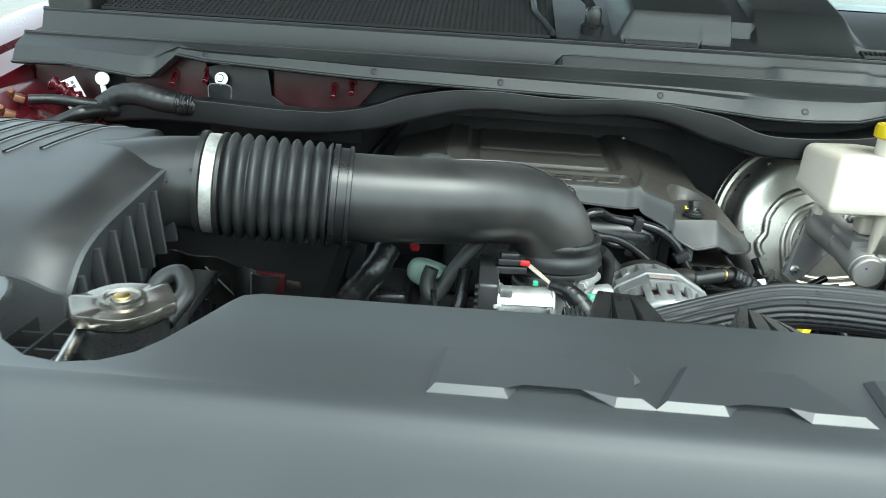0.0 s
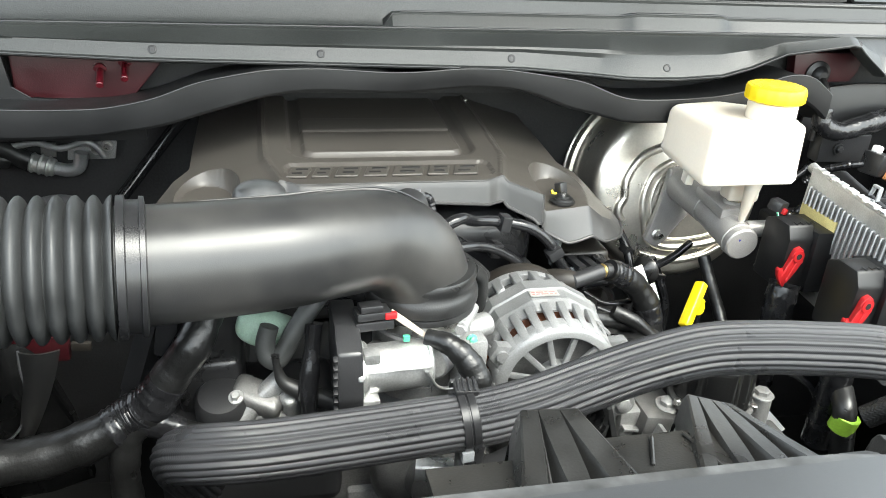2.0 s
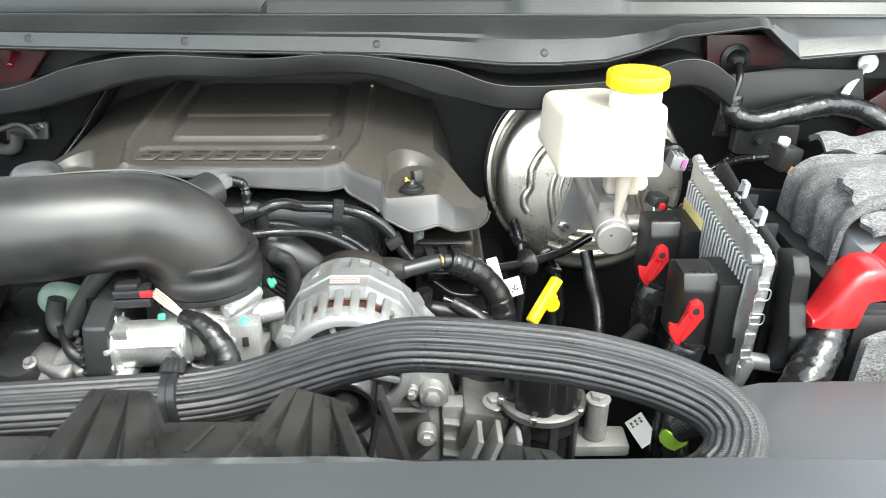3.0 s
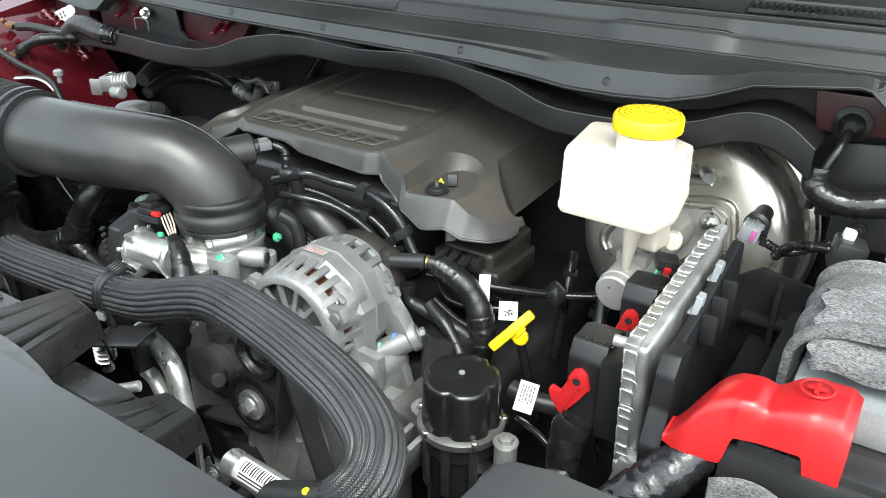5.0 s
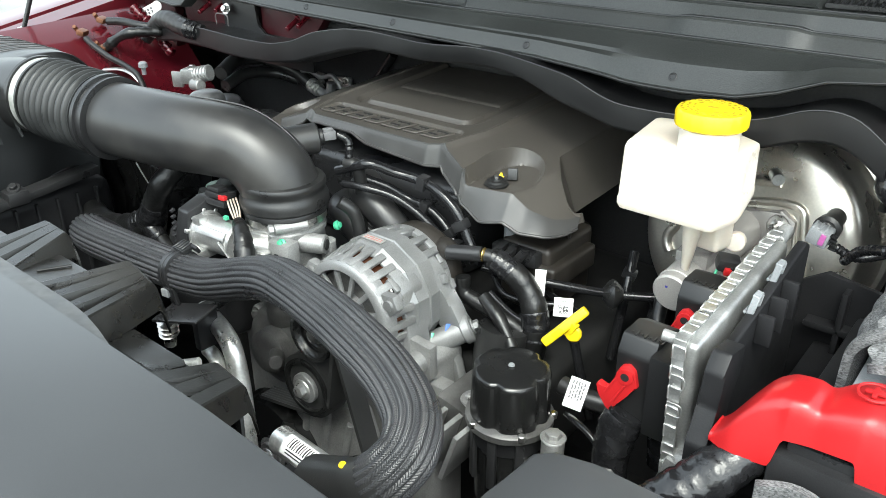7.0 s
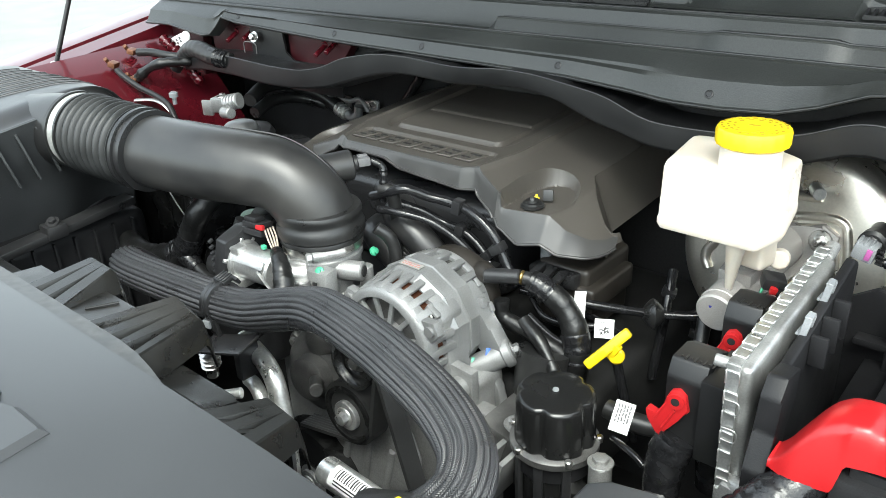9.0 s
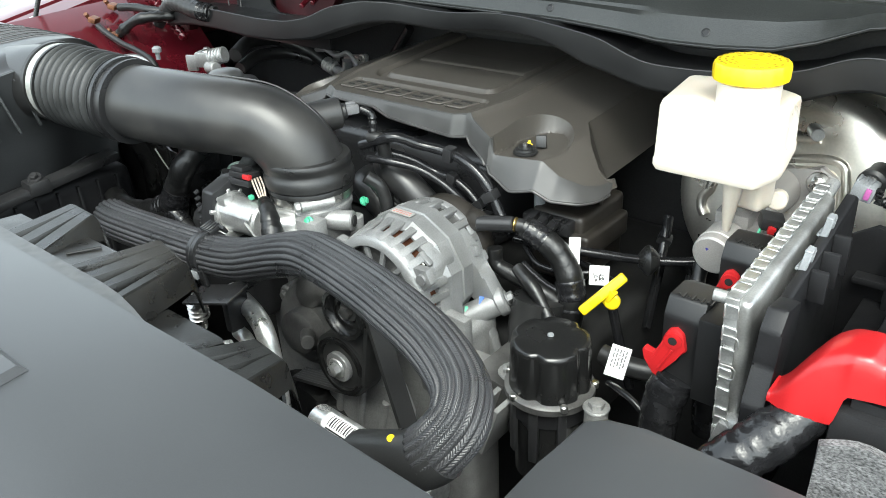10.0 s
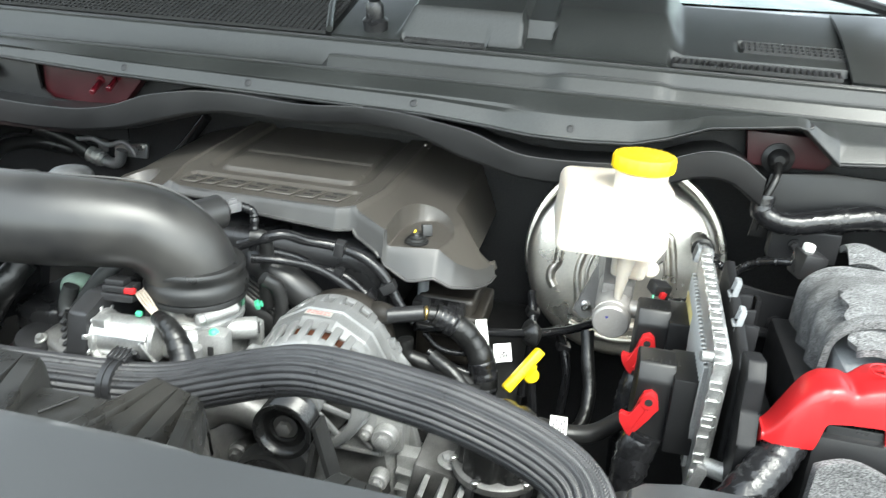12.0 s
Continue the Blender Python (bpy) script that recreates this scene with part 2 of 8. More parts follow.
def B():
    return bmesh.new()


def axis_pose(a, d, up=(0, 0, 1)):
    """A pose at a whose z axis points along d."""
    d = Vector(d).normalized()
    x = Vector(up).cross(d)
    if x.length < 1e-4:
        x = Vector((1, 0, 0)).cross(d)
        if x.length < 1e-4:
            x = Vector((0, 1, 0))
    x.normalize()
    y = d.cross(x)
    m = Matrix((x, y, d)).transposed().to_4x4()
    m.translation = a
    return m


def lathe(bm, prof, m=Matrix(), seg=32, lobes=0, depth=0.0):
    """Turns a profile of (radius, height) round the z axis of m. lobes: waves round the rim."""
    rings = []
    for r, z in prof:
        ring = []
        for i in range(seg):
            a = 2 * math.pi * i / seg
            rr = r * (1 + (depth * math.cos(lobes * a) if lobes else 0))
            ring.append(bm.verts.new(m @ Vector((rr * math.cos(a), rr * math.sin(a), z))))
        rings.append(ring)
    for a, b in zip(rings, rings[1:]):
        for i in range(seg):
            bm.faces.new((a[i], a[(i + 1) % seg], b[(i + 1) % seg], b[i]))
    bm.faces.new(rings[0][::-1]), bm.faces.new(rings[-1])
    return bm


def rod(bm, a, b, r, seg=16, r2=None):
    a, b = Vector(a), Vector(b)
    L, e = (b - a).length, min(r * 0.15, 0.002)
    r2 = r if r2 is None else r2
    return lathe(bm, [(r - e, 0), (r, e), (r2, L - e), (r2 - e, L)], axis_pose(a, b - a), seg)


def box(bm, size, m=Matrix(), bevel=0.003, segs=2):
    res = bmesh.ops.create_cube(bm, size=1, matrix=m @ Matrix.Diagonal((*size, 1)))
    if bevel:
        es = list({e for v in res["verts"] for e in v.link_edges})
        bmesh.ops.bevel(bm, geom=es, offset=bevel, segments=segs, profile=0.6, affect="EDGES")
    return bm


def block(bm, lo, hi, bevel=0.003, segs=2):
    lo, hi = Vector(lo), Vector(hi)
    return box(bm, hi - lo, Matrix.Translation((lo + hi) / 2), bevel, segs)


def prism(bm, poly, h, m=Matrix(), bevel=0.0, segs=2, taper=0.0):
    """A polygon of the xy plane of m, raised by h along its z; taper draws the top in."""
    c = sum((Vector((*p, 0)) for p in poly), Vector()) / len(poly)
    lo = [bm.verts.new(m @ Vector((*p, 0))) for p in poly]
    hi = []
    for p in poly:
        q = Vector((*p, 0))
        q += (c - q).normalized() * taper
        hi.append(bm.verts.new(m @ (q + Vector((0, 0, h)))))
    fs = [bm.faces.new(lo[::-1]), bm.faces.new(hi)]
    n = len(poly)
    for i in range(n):
        fs.append(bm.faces.new((lo[i], lo[(i + 1) % n], hi[(i + 1) % n], hi[i])))
    if bevel:
        es = list({e for f in fs for e in f.edges})
        bmesh.ops.bevel(bm, geom=es, offset=bevel, segments=segs, profile=0.6, affect="EDGES")
    return bm


def glide(pts, n=8):
    """A smooth line through points (Catmull-Rom)."""
    P = [Vector(p) for p in pts]
    P = [2 * P[0] - P[1]] + P + [2 * P[-1] - P[-2]]
    out = []
    for i in range(1, len(P) - 2):
        a, b, c, d = P[i - 1 : i + 3]
        for k in range(n):
            t = k / n
            out.append(0.5 * (2 * b + (c - a) * t + (2 * a - 5 * b + 4 * c - d) * t * t + (3 * b - a - 3 * c + d) * t ** 3))
    out.append(P[-2])
    return out


def sweep(bm, pts, r, seg=14, n=8, ribs=0, rib=0.0, wave=None, caps=True, flat=1.0):
    """A tube along a smooth line. r: radius, or one at each point. ribs, rib: lengthwise ridges and their height.
    wave: radius factor as a function of the metres gone. flat: height over width of the section."""
    line = glide(pts, n)
    if isinstance(r, (int, float)):
        rad = [r] * len(line)
    else:
        rad = [v.x for v in glide([(q, 0, 0) for q in r], n)]
    uvl = bm.loops.layers.uv.verify()
    tan = [(line[min(i + 1, len(line) - 1)] - line[max(i - 1, 0)]).normalized() for i in range(len(line))]
    side = tan[0].cross(Vector((0, 0, 1)))
    if side.length < 0.05:
        side = tan[0].cross(Vector((0, 1, 0)))
    side.normalize()
    rings, gone, s = [], [], 0.0
    for i, p in enumerate(line):
        if i:
            s += (p - line[i - 1]).length
        side = (side - tan[i] * side.dot(tan[i])).normalized()
        up = side.cross(tan[i])
        ring = []
        for k in range(seg):
            a = 2 * math.pi * k / seg
            rr = rad[i] * (wave(s) if wave else 1) + (rib * abs(math.cos(ribs * a / 2)) if ribs else 0)
            ring.append(bm.verts.new(p + side * (rr * math.cos(a)) + up * (rr * flat * math.sin(a))))
        rings.append(ring), gone.append(s)
    for i in range(len(rings) - 1):
        for k in range(seg):
            a, b = rings[i], rings[i + 1]
            f = bm.faces.new((a[k], a[(k + 1) % seg], b[(k + 1) % seg], b[k]))
            g = 2 * math.pi * rad[i] / seg
            for lo, uv in zip(f.loops, ((gone[i], k * g), (gone[i], (k + 1) * g), (gone[i + 1], (k + 1) * g), (gone[i + 1], k * g))):
                lo[uvl].uv = uv
    if caps:
        bm.faces.new(rings[0][::-1]), bm.faces.new(rings[-1])
    return bm


def sheet(bm, f, nu, nv):
    """A grid of nu x nv cells over the unit square, placed by f(u, v)."""
    g = [[bm.verts.new(f(i / nu, j / nv)) for j in range(nv + 1)] for i in range(nu + 1)]
    for i in range(nu):
        for j in range(nv):
            bm.faces.new((g[i][j], g[i + 1][j], g[i + 1][j + 1], g[i][j + 1]))
    return bm


def step(a, b, x):
    """0 below a, 1 above b, smooth between."""
    t = min(1.0, max(0.0, (x - a) / (b - a)))
    return t * t * (3 - 2 * t)


def lerp(table, x):
    """Straight interpolation in rows of (x, y)."""
    if x <= table[0][0]:
        return table[0][1]
    for (a, p), (b, q) in zip(table, table[1:]):
        if x <= b:
            return p + (q - p) * (x - a) / (b - a)
    return table[-1][1]


def hexbolt(bm, a, d, r=0.007, h=0.006, washer=True):
    m = axis_pose(a, d)
    if washer:
        lathe(bm, [(r * 1.5, 0), (r * 1.6, 0.0008), (r * 1.5, 0.002)], m, 20)
    lathe(bm, [(r, 0.001), (r, h), (r * 0.8, h + 0.001)], m, 6)
    return bm


def bars(parent, m, w, h, rows, material=M_INK, name="print_bar", seed=1):
    """Rows of plain bars in the xy plane of m, standing for small print."""
    rnd = random.Random(seed)
    bm = B()
    for i in range(rows):
        y, x = h / 2 - h * (i + 0.5) / rows, -w / 2
        while x < w / 2 - 0.001:
            ww = min(rnd.uniform(0.1, 0.3) * w, w / 2 - x)
            box(bm, (ww, h / rows * 0.5, 0.0003), m @ Matrix.Translation((x + ww / 2, y, 0.0004)), 0)
            x += ww + 0.05 * w
    return part(name, bm, material, parent)


# ---- ground and bodywork ----
bm = B()
block(bm, (-70, -70, -0.2), (70, 70, 0), 0)
piece("ground", bm, M_CONCRETE, "pale sunlit concrete yard round the truck", "ground", kind="structure")

CX = 0.295  # the truck's middle line


def fender(sign):
    def f(u, v):
        y = -0.2 + 1.75 * u
        top = 1.232 + 0.19 * (y - 0.9)
        prof = [(0.855, 0.80), (0.850, 1.13), (0.852, top - 0.012), (0.858, top), (0.905, top + 0.006), (0.912, top - 0.012), (0.922, top - 0.012),
                (0.930, top + 0.006), (0.99, top + 0.012), (1.10, top - 0.02), (1.17, top - 0.09), (1.19, top - 0.25), (1.18, 0.55)]
        x, z = prof[round(v * (len(prof) - 1))]
        return Vector((CX + sign * x, y, z))
    return f


for sign, nm in ((-1, "fender_passenger_side"), (1, "fender_driver_side")):
    bm = sheet(B(), fender(sign), 24, 12)
    piece(nm, bm, M_PAINT, "maroon painted fender with a flanged hood gutter", "fender", kind="structure", thick=0.004)

bm = B()
block(bm, (-0.56, 1.34, 0.55), (1.15, 1.37, 1.36), 0.004)
piece("wall_firewall", bm, M_INSUL, "black insulated firewall behind the engine", "firewall", kind="structure")
bm = B()
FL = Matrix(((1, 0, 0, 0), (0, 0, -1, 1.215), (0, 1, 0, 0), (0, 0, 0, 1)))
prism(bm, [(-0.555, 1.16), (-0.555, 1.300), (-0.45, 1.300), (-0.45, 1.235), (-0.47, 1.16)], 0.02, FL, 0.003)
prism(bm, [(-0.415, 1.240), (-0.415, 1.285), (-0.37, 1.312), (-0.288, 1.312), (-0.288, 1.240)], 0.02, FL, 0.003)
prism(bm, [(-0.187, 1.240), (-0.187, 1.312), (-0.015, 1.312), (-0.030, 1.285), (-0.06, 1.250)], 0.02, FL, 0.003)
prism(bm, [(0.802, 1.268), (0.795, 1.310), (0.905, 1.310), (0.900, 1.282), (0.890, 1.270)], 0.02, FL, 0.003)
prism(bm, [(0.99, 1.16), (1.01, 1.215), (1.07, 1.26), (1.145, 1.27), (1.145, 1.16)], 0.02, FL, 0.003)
piece("wall_cowl_flange", bm, M_PAINT_SHADED, "maroon painted steel flange under the cowl", "body panel", kind="structure")
bm = B()
block(bm, (-0.56, 1.219, 1.248), (1.15, 1.226, 1.322), 0.001)
piece("wall_cowl_board", bm, M_INSUL, "dull black board closing the space under the cowl", "body panel", kind="structure")
bm = B()
PL = Matrix(((1, 0, 0, 0), (0, 0, -1, 1.190), (0, 1, 0, 0), (0, 0, 0, 1)))
prism(bm, [(-0.282, 1.20), (-0.282, 1.300), (-0.235, 1.312), (-0.192, 1.308), (-0.188, 1.262), (-0.17, 1.25), (-0.05, 1.245), (-0.05, 1.20)], 0.004, PL, 0.001)
prism(bm, [(0.82, 1.18), (0.83, 1.262), (0.90, 1.270), (1.00, 1.268), (1.02, 1.20), (1.0, 1.17)], 0.004, PL, 0.001)
piece("wall_sound_shield", bm, M_CHANNEL, "black plastic sound shields below the cowl", "body panel", kind="structure")
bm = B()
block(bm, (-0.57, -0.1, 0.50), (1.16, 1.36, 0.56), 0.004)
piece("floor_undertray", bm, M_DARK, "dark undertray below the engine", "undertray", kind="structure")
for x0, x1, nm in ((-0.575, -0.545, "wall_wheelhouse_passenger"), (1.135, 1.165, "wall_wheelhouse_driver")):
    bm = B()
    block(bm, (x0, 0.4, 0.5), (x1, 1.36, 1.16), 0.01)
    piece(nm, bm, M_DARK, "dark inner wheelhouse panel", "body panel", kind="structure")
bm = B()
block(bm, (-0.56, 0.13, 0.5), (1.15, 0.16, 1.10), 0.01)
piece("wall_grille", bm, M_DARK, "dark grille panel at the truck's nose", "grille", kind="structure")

# maroon strut tower behind the air box
bm = B()
sheet(bm, lambda u, v: Vector((-0.555 + 0.20 * v, 0.80 + 0.42 * u, 1.245 - 0.19 * v ** 1.3 + 0.02 * u + 0.006 * math.sin(9 * u + 4 * v) * v)), 24, 14)
piece("wall_strut_tower", bm, M_PAINT, "maroon inner fender apron with seam sealer", "body panel", kind="structure", thick=0.004)

# hood, open above the bay
hood = thing("hood", (CX, 1.44, 1.40), "open maroon hood with a black liner above the engine", "hood")
HOOD0, HOOD1 = Vector((0, 1.50, 1.52)), Vector((0, 0.60, 2.20))


def hood_at(u, v, lift=0.0):
    p = HOOD0.lerp(HOOD1, v)
    n = Vector((0, HOOD1.z - HOOD0.z, HOOD0.y - HOOD1.y)).normalized()
    p = p + n * (0.05 * math.sin(math.pi * v) * (1 - 0.3 * abs(2 * u - 1)) + lift)
    return Vector((CX - 0.80 + 1.6 * u, p.y, p.z))


part("panel", sheet(B(), lambda u, v: hood_at(u, v), 20, 16), M_PAINT, hood, thick=0.006)
part("liner", sheet(B(), lambda u, v: hood_at(0.06 + 0.88 * u, 0.05 + 0.9 * v, -0.035 - 0.008 * math.cos(9 * u) * math.cos(7 * v)), 24, 16), M_INSUL, hood, "black padded hood liner", thick=0.01)
strut = thing("gas_strut", (-0.575, 0.955, 1.235), "slim dark gas strut propping the hood", "gas strut")
A, Z = Vector((-0.575, 0.955, 1.236)), Vector((-0.47, 1.14, 1.74))
part("tube", rod(B(), A.lerp(Z, 0.45), Z, 0.009), M_PLASTIC, strut)
part("piston_rod", rod(B(), A, A.lerp(Z, 0.46), 0.0042), M_PLASTIC, strut)
part("ball_joint", lathe(B(), [(0.004, -0.012), (0.010, -0.006), (0.010, 0.010), (0.005, 0.014)], axis_pose(A, Z - A)), M_STEEL, strut)

# windscreen
bm = sheet(B(), lambda u, v: Vector((CX - 0.78 + 1.56 * u, 1.44 + 0.55 * v + 0.22 * (2 * u - 1) ** 2, 1.435 + 0.36 * v)), 24, 10)
ws = piece("window_windscreen", bm, M_GLASS, "curved windscreen glass above the cowl", "windscreen", kind="structure", thick=0.005)
ws.visible_shadow = False
bm = B()
sheet(bm, lambda u, v: Vector((CX - 0.76 + 1.52 * u, 1.58 + 0.62 * v, 1.415 + 0.03 * math.sin(3.1 * v))), 20, 8)
piece("dashboard", bm, M_PLASTIC, "black dashboard top behind the windscreen", "dashboard", thick=0.02)

# ---- cowl ----
COWL_EDGE = [(-0.56, -0.004), (-0.48, -0.002), (-0.375, -0.014), (-0.355, -0.012), (-0.318, 0.020), (-0.277, 0.014), (-0.05, 0.004), (0.16, 0.0), (0.40, -0.004),
             (0.48, -0.010), (0.53, -0.013), (0.60, -0.013), (0.66, -0.009), (0.70, 0.002), (0.745, 0.020), (0.84, 0.032), (0.85, 0.030), (0.89, -0.004), (0.98, 0.004), (1.15, 0.012)]
COWL = [(1.175, 1.292), (1.157, 1.2945), (1.1535, 1.2965), (1.1535, 1.2985), (1.1575, 1.3000), (1.1650, 1.3150), (1.1640, 1.3180), (1.1655, 1.3195), (1.1865, 1.3310), (1.1860, 1.3335), (1.1880, 1.3352), (1.1930, 1.3355), (1.2120, 1.3300),
        (1.2220, 1.3450), (1.2220, 1.3475), (1.2240, 1.3488), (1.2290, 1.3485), (1.2360, 1.3370), (1.2450, 1.3620), (1.2445, 1.3650), (1.2465, 1.3675), (1.2520, 1.3680), (1.2600, 1.3640), (1.2700, 1.3600)]


def cowl_at(x, k):
    y, z = COWL[k]
    e = lerp(COWL_EDGE, x)
    w = max(0.0, 1 - max(0, k - 4) / 4) if k < 8 else 0.0
    if 13 <= k <= 16:
        z -= (z - 1.3315 + 0.0006 * (k - 13)) * (1 - step(0.238, 0.246, x))
    swell = step(0.545, 0.565, x) * (1 - step(0.685, 0.705, x))
    if 12 <= k <= 17:
        y -= 0.007 * swell * (k < 16)
        z += 0.004 * swell * (k > 12) + 0.006 * swell * (k == 17)
    fl = 0.010 * (1 - step(-0.375, -0.335, x)) + 0.010 * step(0.86, 0.89, x)
    return Vector((x, y - 0.012 * step(0.47, 0.56, x) * w - fl * w, z + e * w))


cowl = thing("cowl_panel", (CX, 1.2, 1.34), "grey-black ribbed plastic cowl panel below the windscreen", "cowl panel")
XS = sorted({-0.56 + 1.71 * i / 170 for i in range(171)} | {x for x, _ in COWL_EDGE})
bm = B()
cols = [[bm.verts.new(cowl_at(x, k)) for k in range(len(COWL))] for x in XS]
for a, b in zip(cols, cols[1:]):
    for k in range(len(COWL) - 1):
        bm.faces.new((a[k], b[k], b[k + 1], a[k + 1]))
part("lower_panel", bm, M_COWL, cowl, thick=0.003, angle=24)
for k0, x0, x1 in ((3, -0.56, 1.15), (10, -0.56, 1.15), (15, 0.246, 1.15), (20, -0.56, 1.15)):
    part("edge_bead", sweep(B(), [cowl_at(x, k0) + Vector((0, 0.0004, -0.0004)) for x in XS if x0 <= x <= x1], 0.0012, 8, 1), M_TUBE, cowl)
# upper deck: closed tray, leaf screens, wiper cover
DECK = lambda y: 1.3655 + 0.33 * (y - 1.252)
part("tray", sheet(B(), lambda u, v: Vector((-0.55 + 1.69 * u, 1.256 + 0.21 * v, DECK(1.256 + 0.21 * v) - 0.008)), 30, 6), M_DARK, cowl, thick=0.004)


def lattice(bm, x0, x1, y0, y1, dx, dy, w=0.0022):
    n = int((x1 - x0) / dx)
    sl = Matrix(((1, 0, 0, 0), (0, 1, 0, 0), (0, 0.33, 1, DECK(0)), (0, 0, 0, 1)))
    for i in range(n + 1):
        x = x0 + dx * i
        prism(bm, [(x - w / 2, y0), (x + w / 2, y0), (x + w / 2, y1), (x - w / 2, y1)], 0.004, sl)
    y = y0
    while y < y1 + 1e-6:
        block(bm, (x0, y - w / 2, DECK(y)), (x1, y + w / 2, DECK(y) + 0.0045), 0)
        y += dy
    return bm


part("leaf_screen", lattice(B(), -0.475, 0.225, 1.262, 1.42, 0.0085, 0.0095), M_DARK, cowl, "black plastic leaf screen lattice")
part("side_vent", lattice(B(), 0.70, 0.905, 1.262, 1.280, 0.0075, 0.018, 0.0030), M_PLASTIC, cowl, "slotted black vent")
part("rear_vent", lattice(B(), 0.79, 0.92, 1.318, 1.345, 0.0075, 0.009), M_PLASTIC, cowl, "slotted black vent")
part("vent_strip", lattice(B(), 0.34, 0.45, 1.260, 1.268, 0.005, 0.004, 0.0015), M_PLASTIC, cowl)


def upper(u, v):
    x, y = 0.235 + 0.68 * u, 1.258 + 0.19 * v
    left = step(0.322, 0.352, x) * (1 - step(0.498, 0.504, x)) * step(1.264, 1.280, y)
    mid = step(0.50, 0.503, x) * (1 - step(0.538, 0.544, x)) * step(1.300, 1.306, y)
    right = step(0.538, 0.544, x) * (1 - step(0.680, 0.715, x)) * step(1.262, 1.336, y)
    gap = step(0.69, 0.70, x) * ((1 - step(1.286, 1.290, y)) + step(1.314, 1.318, y) * (1 - step(1.346, 1.350, y)) * step(0.78, 0.79, x))
    z = DECK(y) + 0.003 + 0.040 * left + 0.022 * mid + 0.033 * right
    strip = step(0.334, 0.338, x) * (1 - step(0.452, 0.456, x)) * (1 - step(1.269, 1.272, y))
    return Vector((x, y, z - 0.010 * max(gap, strip)))


part("wiper_cover", sheet(B(), upper, 200, 60), M_COWL, cowl, "smooth raised wiper cover", thick=0.003, angle=30)
part("end_cover", sheet(B(), lambda u, v: Vector((0.915 + 0.235 * u, 1.256 + 0.2 * v, DECK(1.256 + 0.2 * v) + 0.004 + 0.008 * math.sin(3 * v))), 10, 8), M_COWL, cowl, thick=0.004)
part("screen_lip", sweep(B(), [(-0.5, 1.425, 1.428), (0.0, 1.422, 1.428), (0.18, 1.420, 1.428), (0.205, 1.34, 1.402), (0.23, 1.262, 1.376)], 0.005, 8, 6), M_COWL, cowl)
part("corner_block", block(B(), (-0.555, 1.245, 1.345), (-0.485, 1.42, 1.42), 0.012, 3), M_COWL, cowl)

CLIP_M = None
for x, lift in ((-0.277, 0.012), (-0.03, 0.004), (0.154, 0.0), (0.383, -0.003), (0.585, -0.006), (0.854, 0.012)):
    at = cowl_at(x, 5).lerp(cowl_at(x, 4), 0.45)
    d = (cowl_at(x, 5) - cowl_at(x, 4)).cross(Vector((-1, 0, 0))).normalized()
    if CLIP_M is None:
        bmc = lathe(B(), [(0.0050, -0.001), (0.0050, 0.0004), (0.0044, 0.0008), (0.0032, 0.0008), (0.0028, 0.0004), (0.0012, 0.0004)], Matrix(), 20)
        CLIP_M = mesh_of("push_clip", bmc, M_CHANNEL)
    c = new("push_clip", CLIP_M)
    c.matrix_basis = axis_pose(at, d)
    tagged(c, "round black push clip in the cowl edge", "clip", "cowl clips")

wiper = thing("wiper", (0.290, 1.285, 1.38), "black windscreen wiper on its pivot", "wiper")
part("pivot", lathe(B(), [(0.017, -0.012), (0.018, 0.006), (0.013, 0.010), (0.0125, 0.026), (0.009, 0.032)], axis_pose((0.290, 1.285, 1.386), (0, -0.2, 1)), 24), M_PLASTIC, wiper)
part("arm", sweep(B(), [(0.290, 1.286, 1.410), (0.265, 1.32, 1.435), (0.12, 1.46, 1.485), (-0.15, 1.52, 1.50)], [0.010, 0.008, 0.006, 0.005], 8, 6, flat=0.6), M_PLASTIC, wiper)
wiper2 = thing("wiper", (0.92, 1.41, 1.44), "black wiper arm and blade lying on the windscreen", "wiper")
part("arm", sweep(B(), [(1.05, 1.36, 1.43), (0.92, 1.43, 1.462), (0.70, 1.47, 1.485), (0.45, 1.49, 1.495)], [0.012, 0.010, 0.008, 0.006], 8, 6, flat=0.7), M_PLASTIC, wiper2)
part("blade", sweep(B(), [(0.98, 1.47, 1.475), (0.75, 1.505, 1.505), (0.4, 1.52, 1.515)], 0.007, 6, 8, flat=1.6), M_RUBBER, wiper2)

# ---- wiring channel under the cowl ----
CH_TOP = [(-0.42, 1.247), (-0.36, 1.256), (-0.27, 1.257), (-0.16, 1.252), (-0.085, 1.253), (-0.029, 1.264), (0.016, 1.283), (0.09, 1.297), (0.15, 1.299), (0.234, 1.294), (0.276, 1.296),
          (0.315, 1.300), (0.367, 1.299), (0.42, 1.292), (0.473, 1.284), (0.501, 1.271), (0.528, 1.262), (0.589, 1.262), (0.65, 1.266), (0.70, 1.275), (0.735, 1.293), (0.765, 1.296), (0.785, 1.292), (0.802, 1.280), (0.815, 1.262)]
CH_H = [(-0.42, 0.028), (-0.2, 0.032), (-0.06, 0.028), (0.016, 0.036), (0.128, 0.024), (0.22, 0.022), (0.34, 0.020), (0.40, 0.021), (0.46, 0.036), (0.51, 0.028), (0.60, 0.028), (0.70, 0.030), (0.79, 0.032)]


def soft_table(tab, x, w=0.012):
    return sum(lerp(tab, x + d * w) * g for d, g in ((-2, 0.1), (-1, 0.2), (0, 0.4), (1, 0.2), (2, 0.1)))


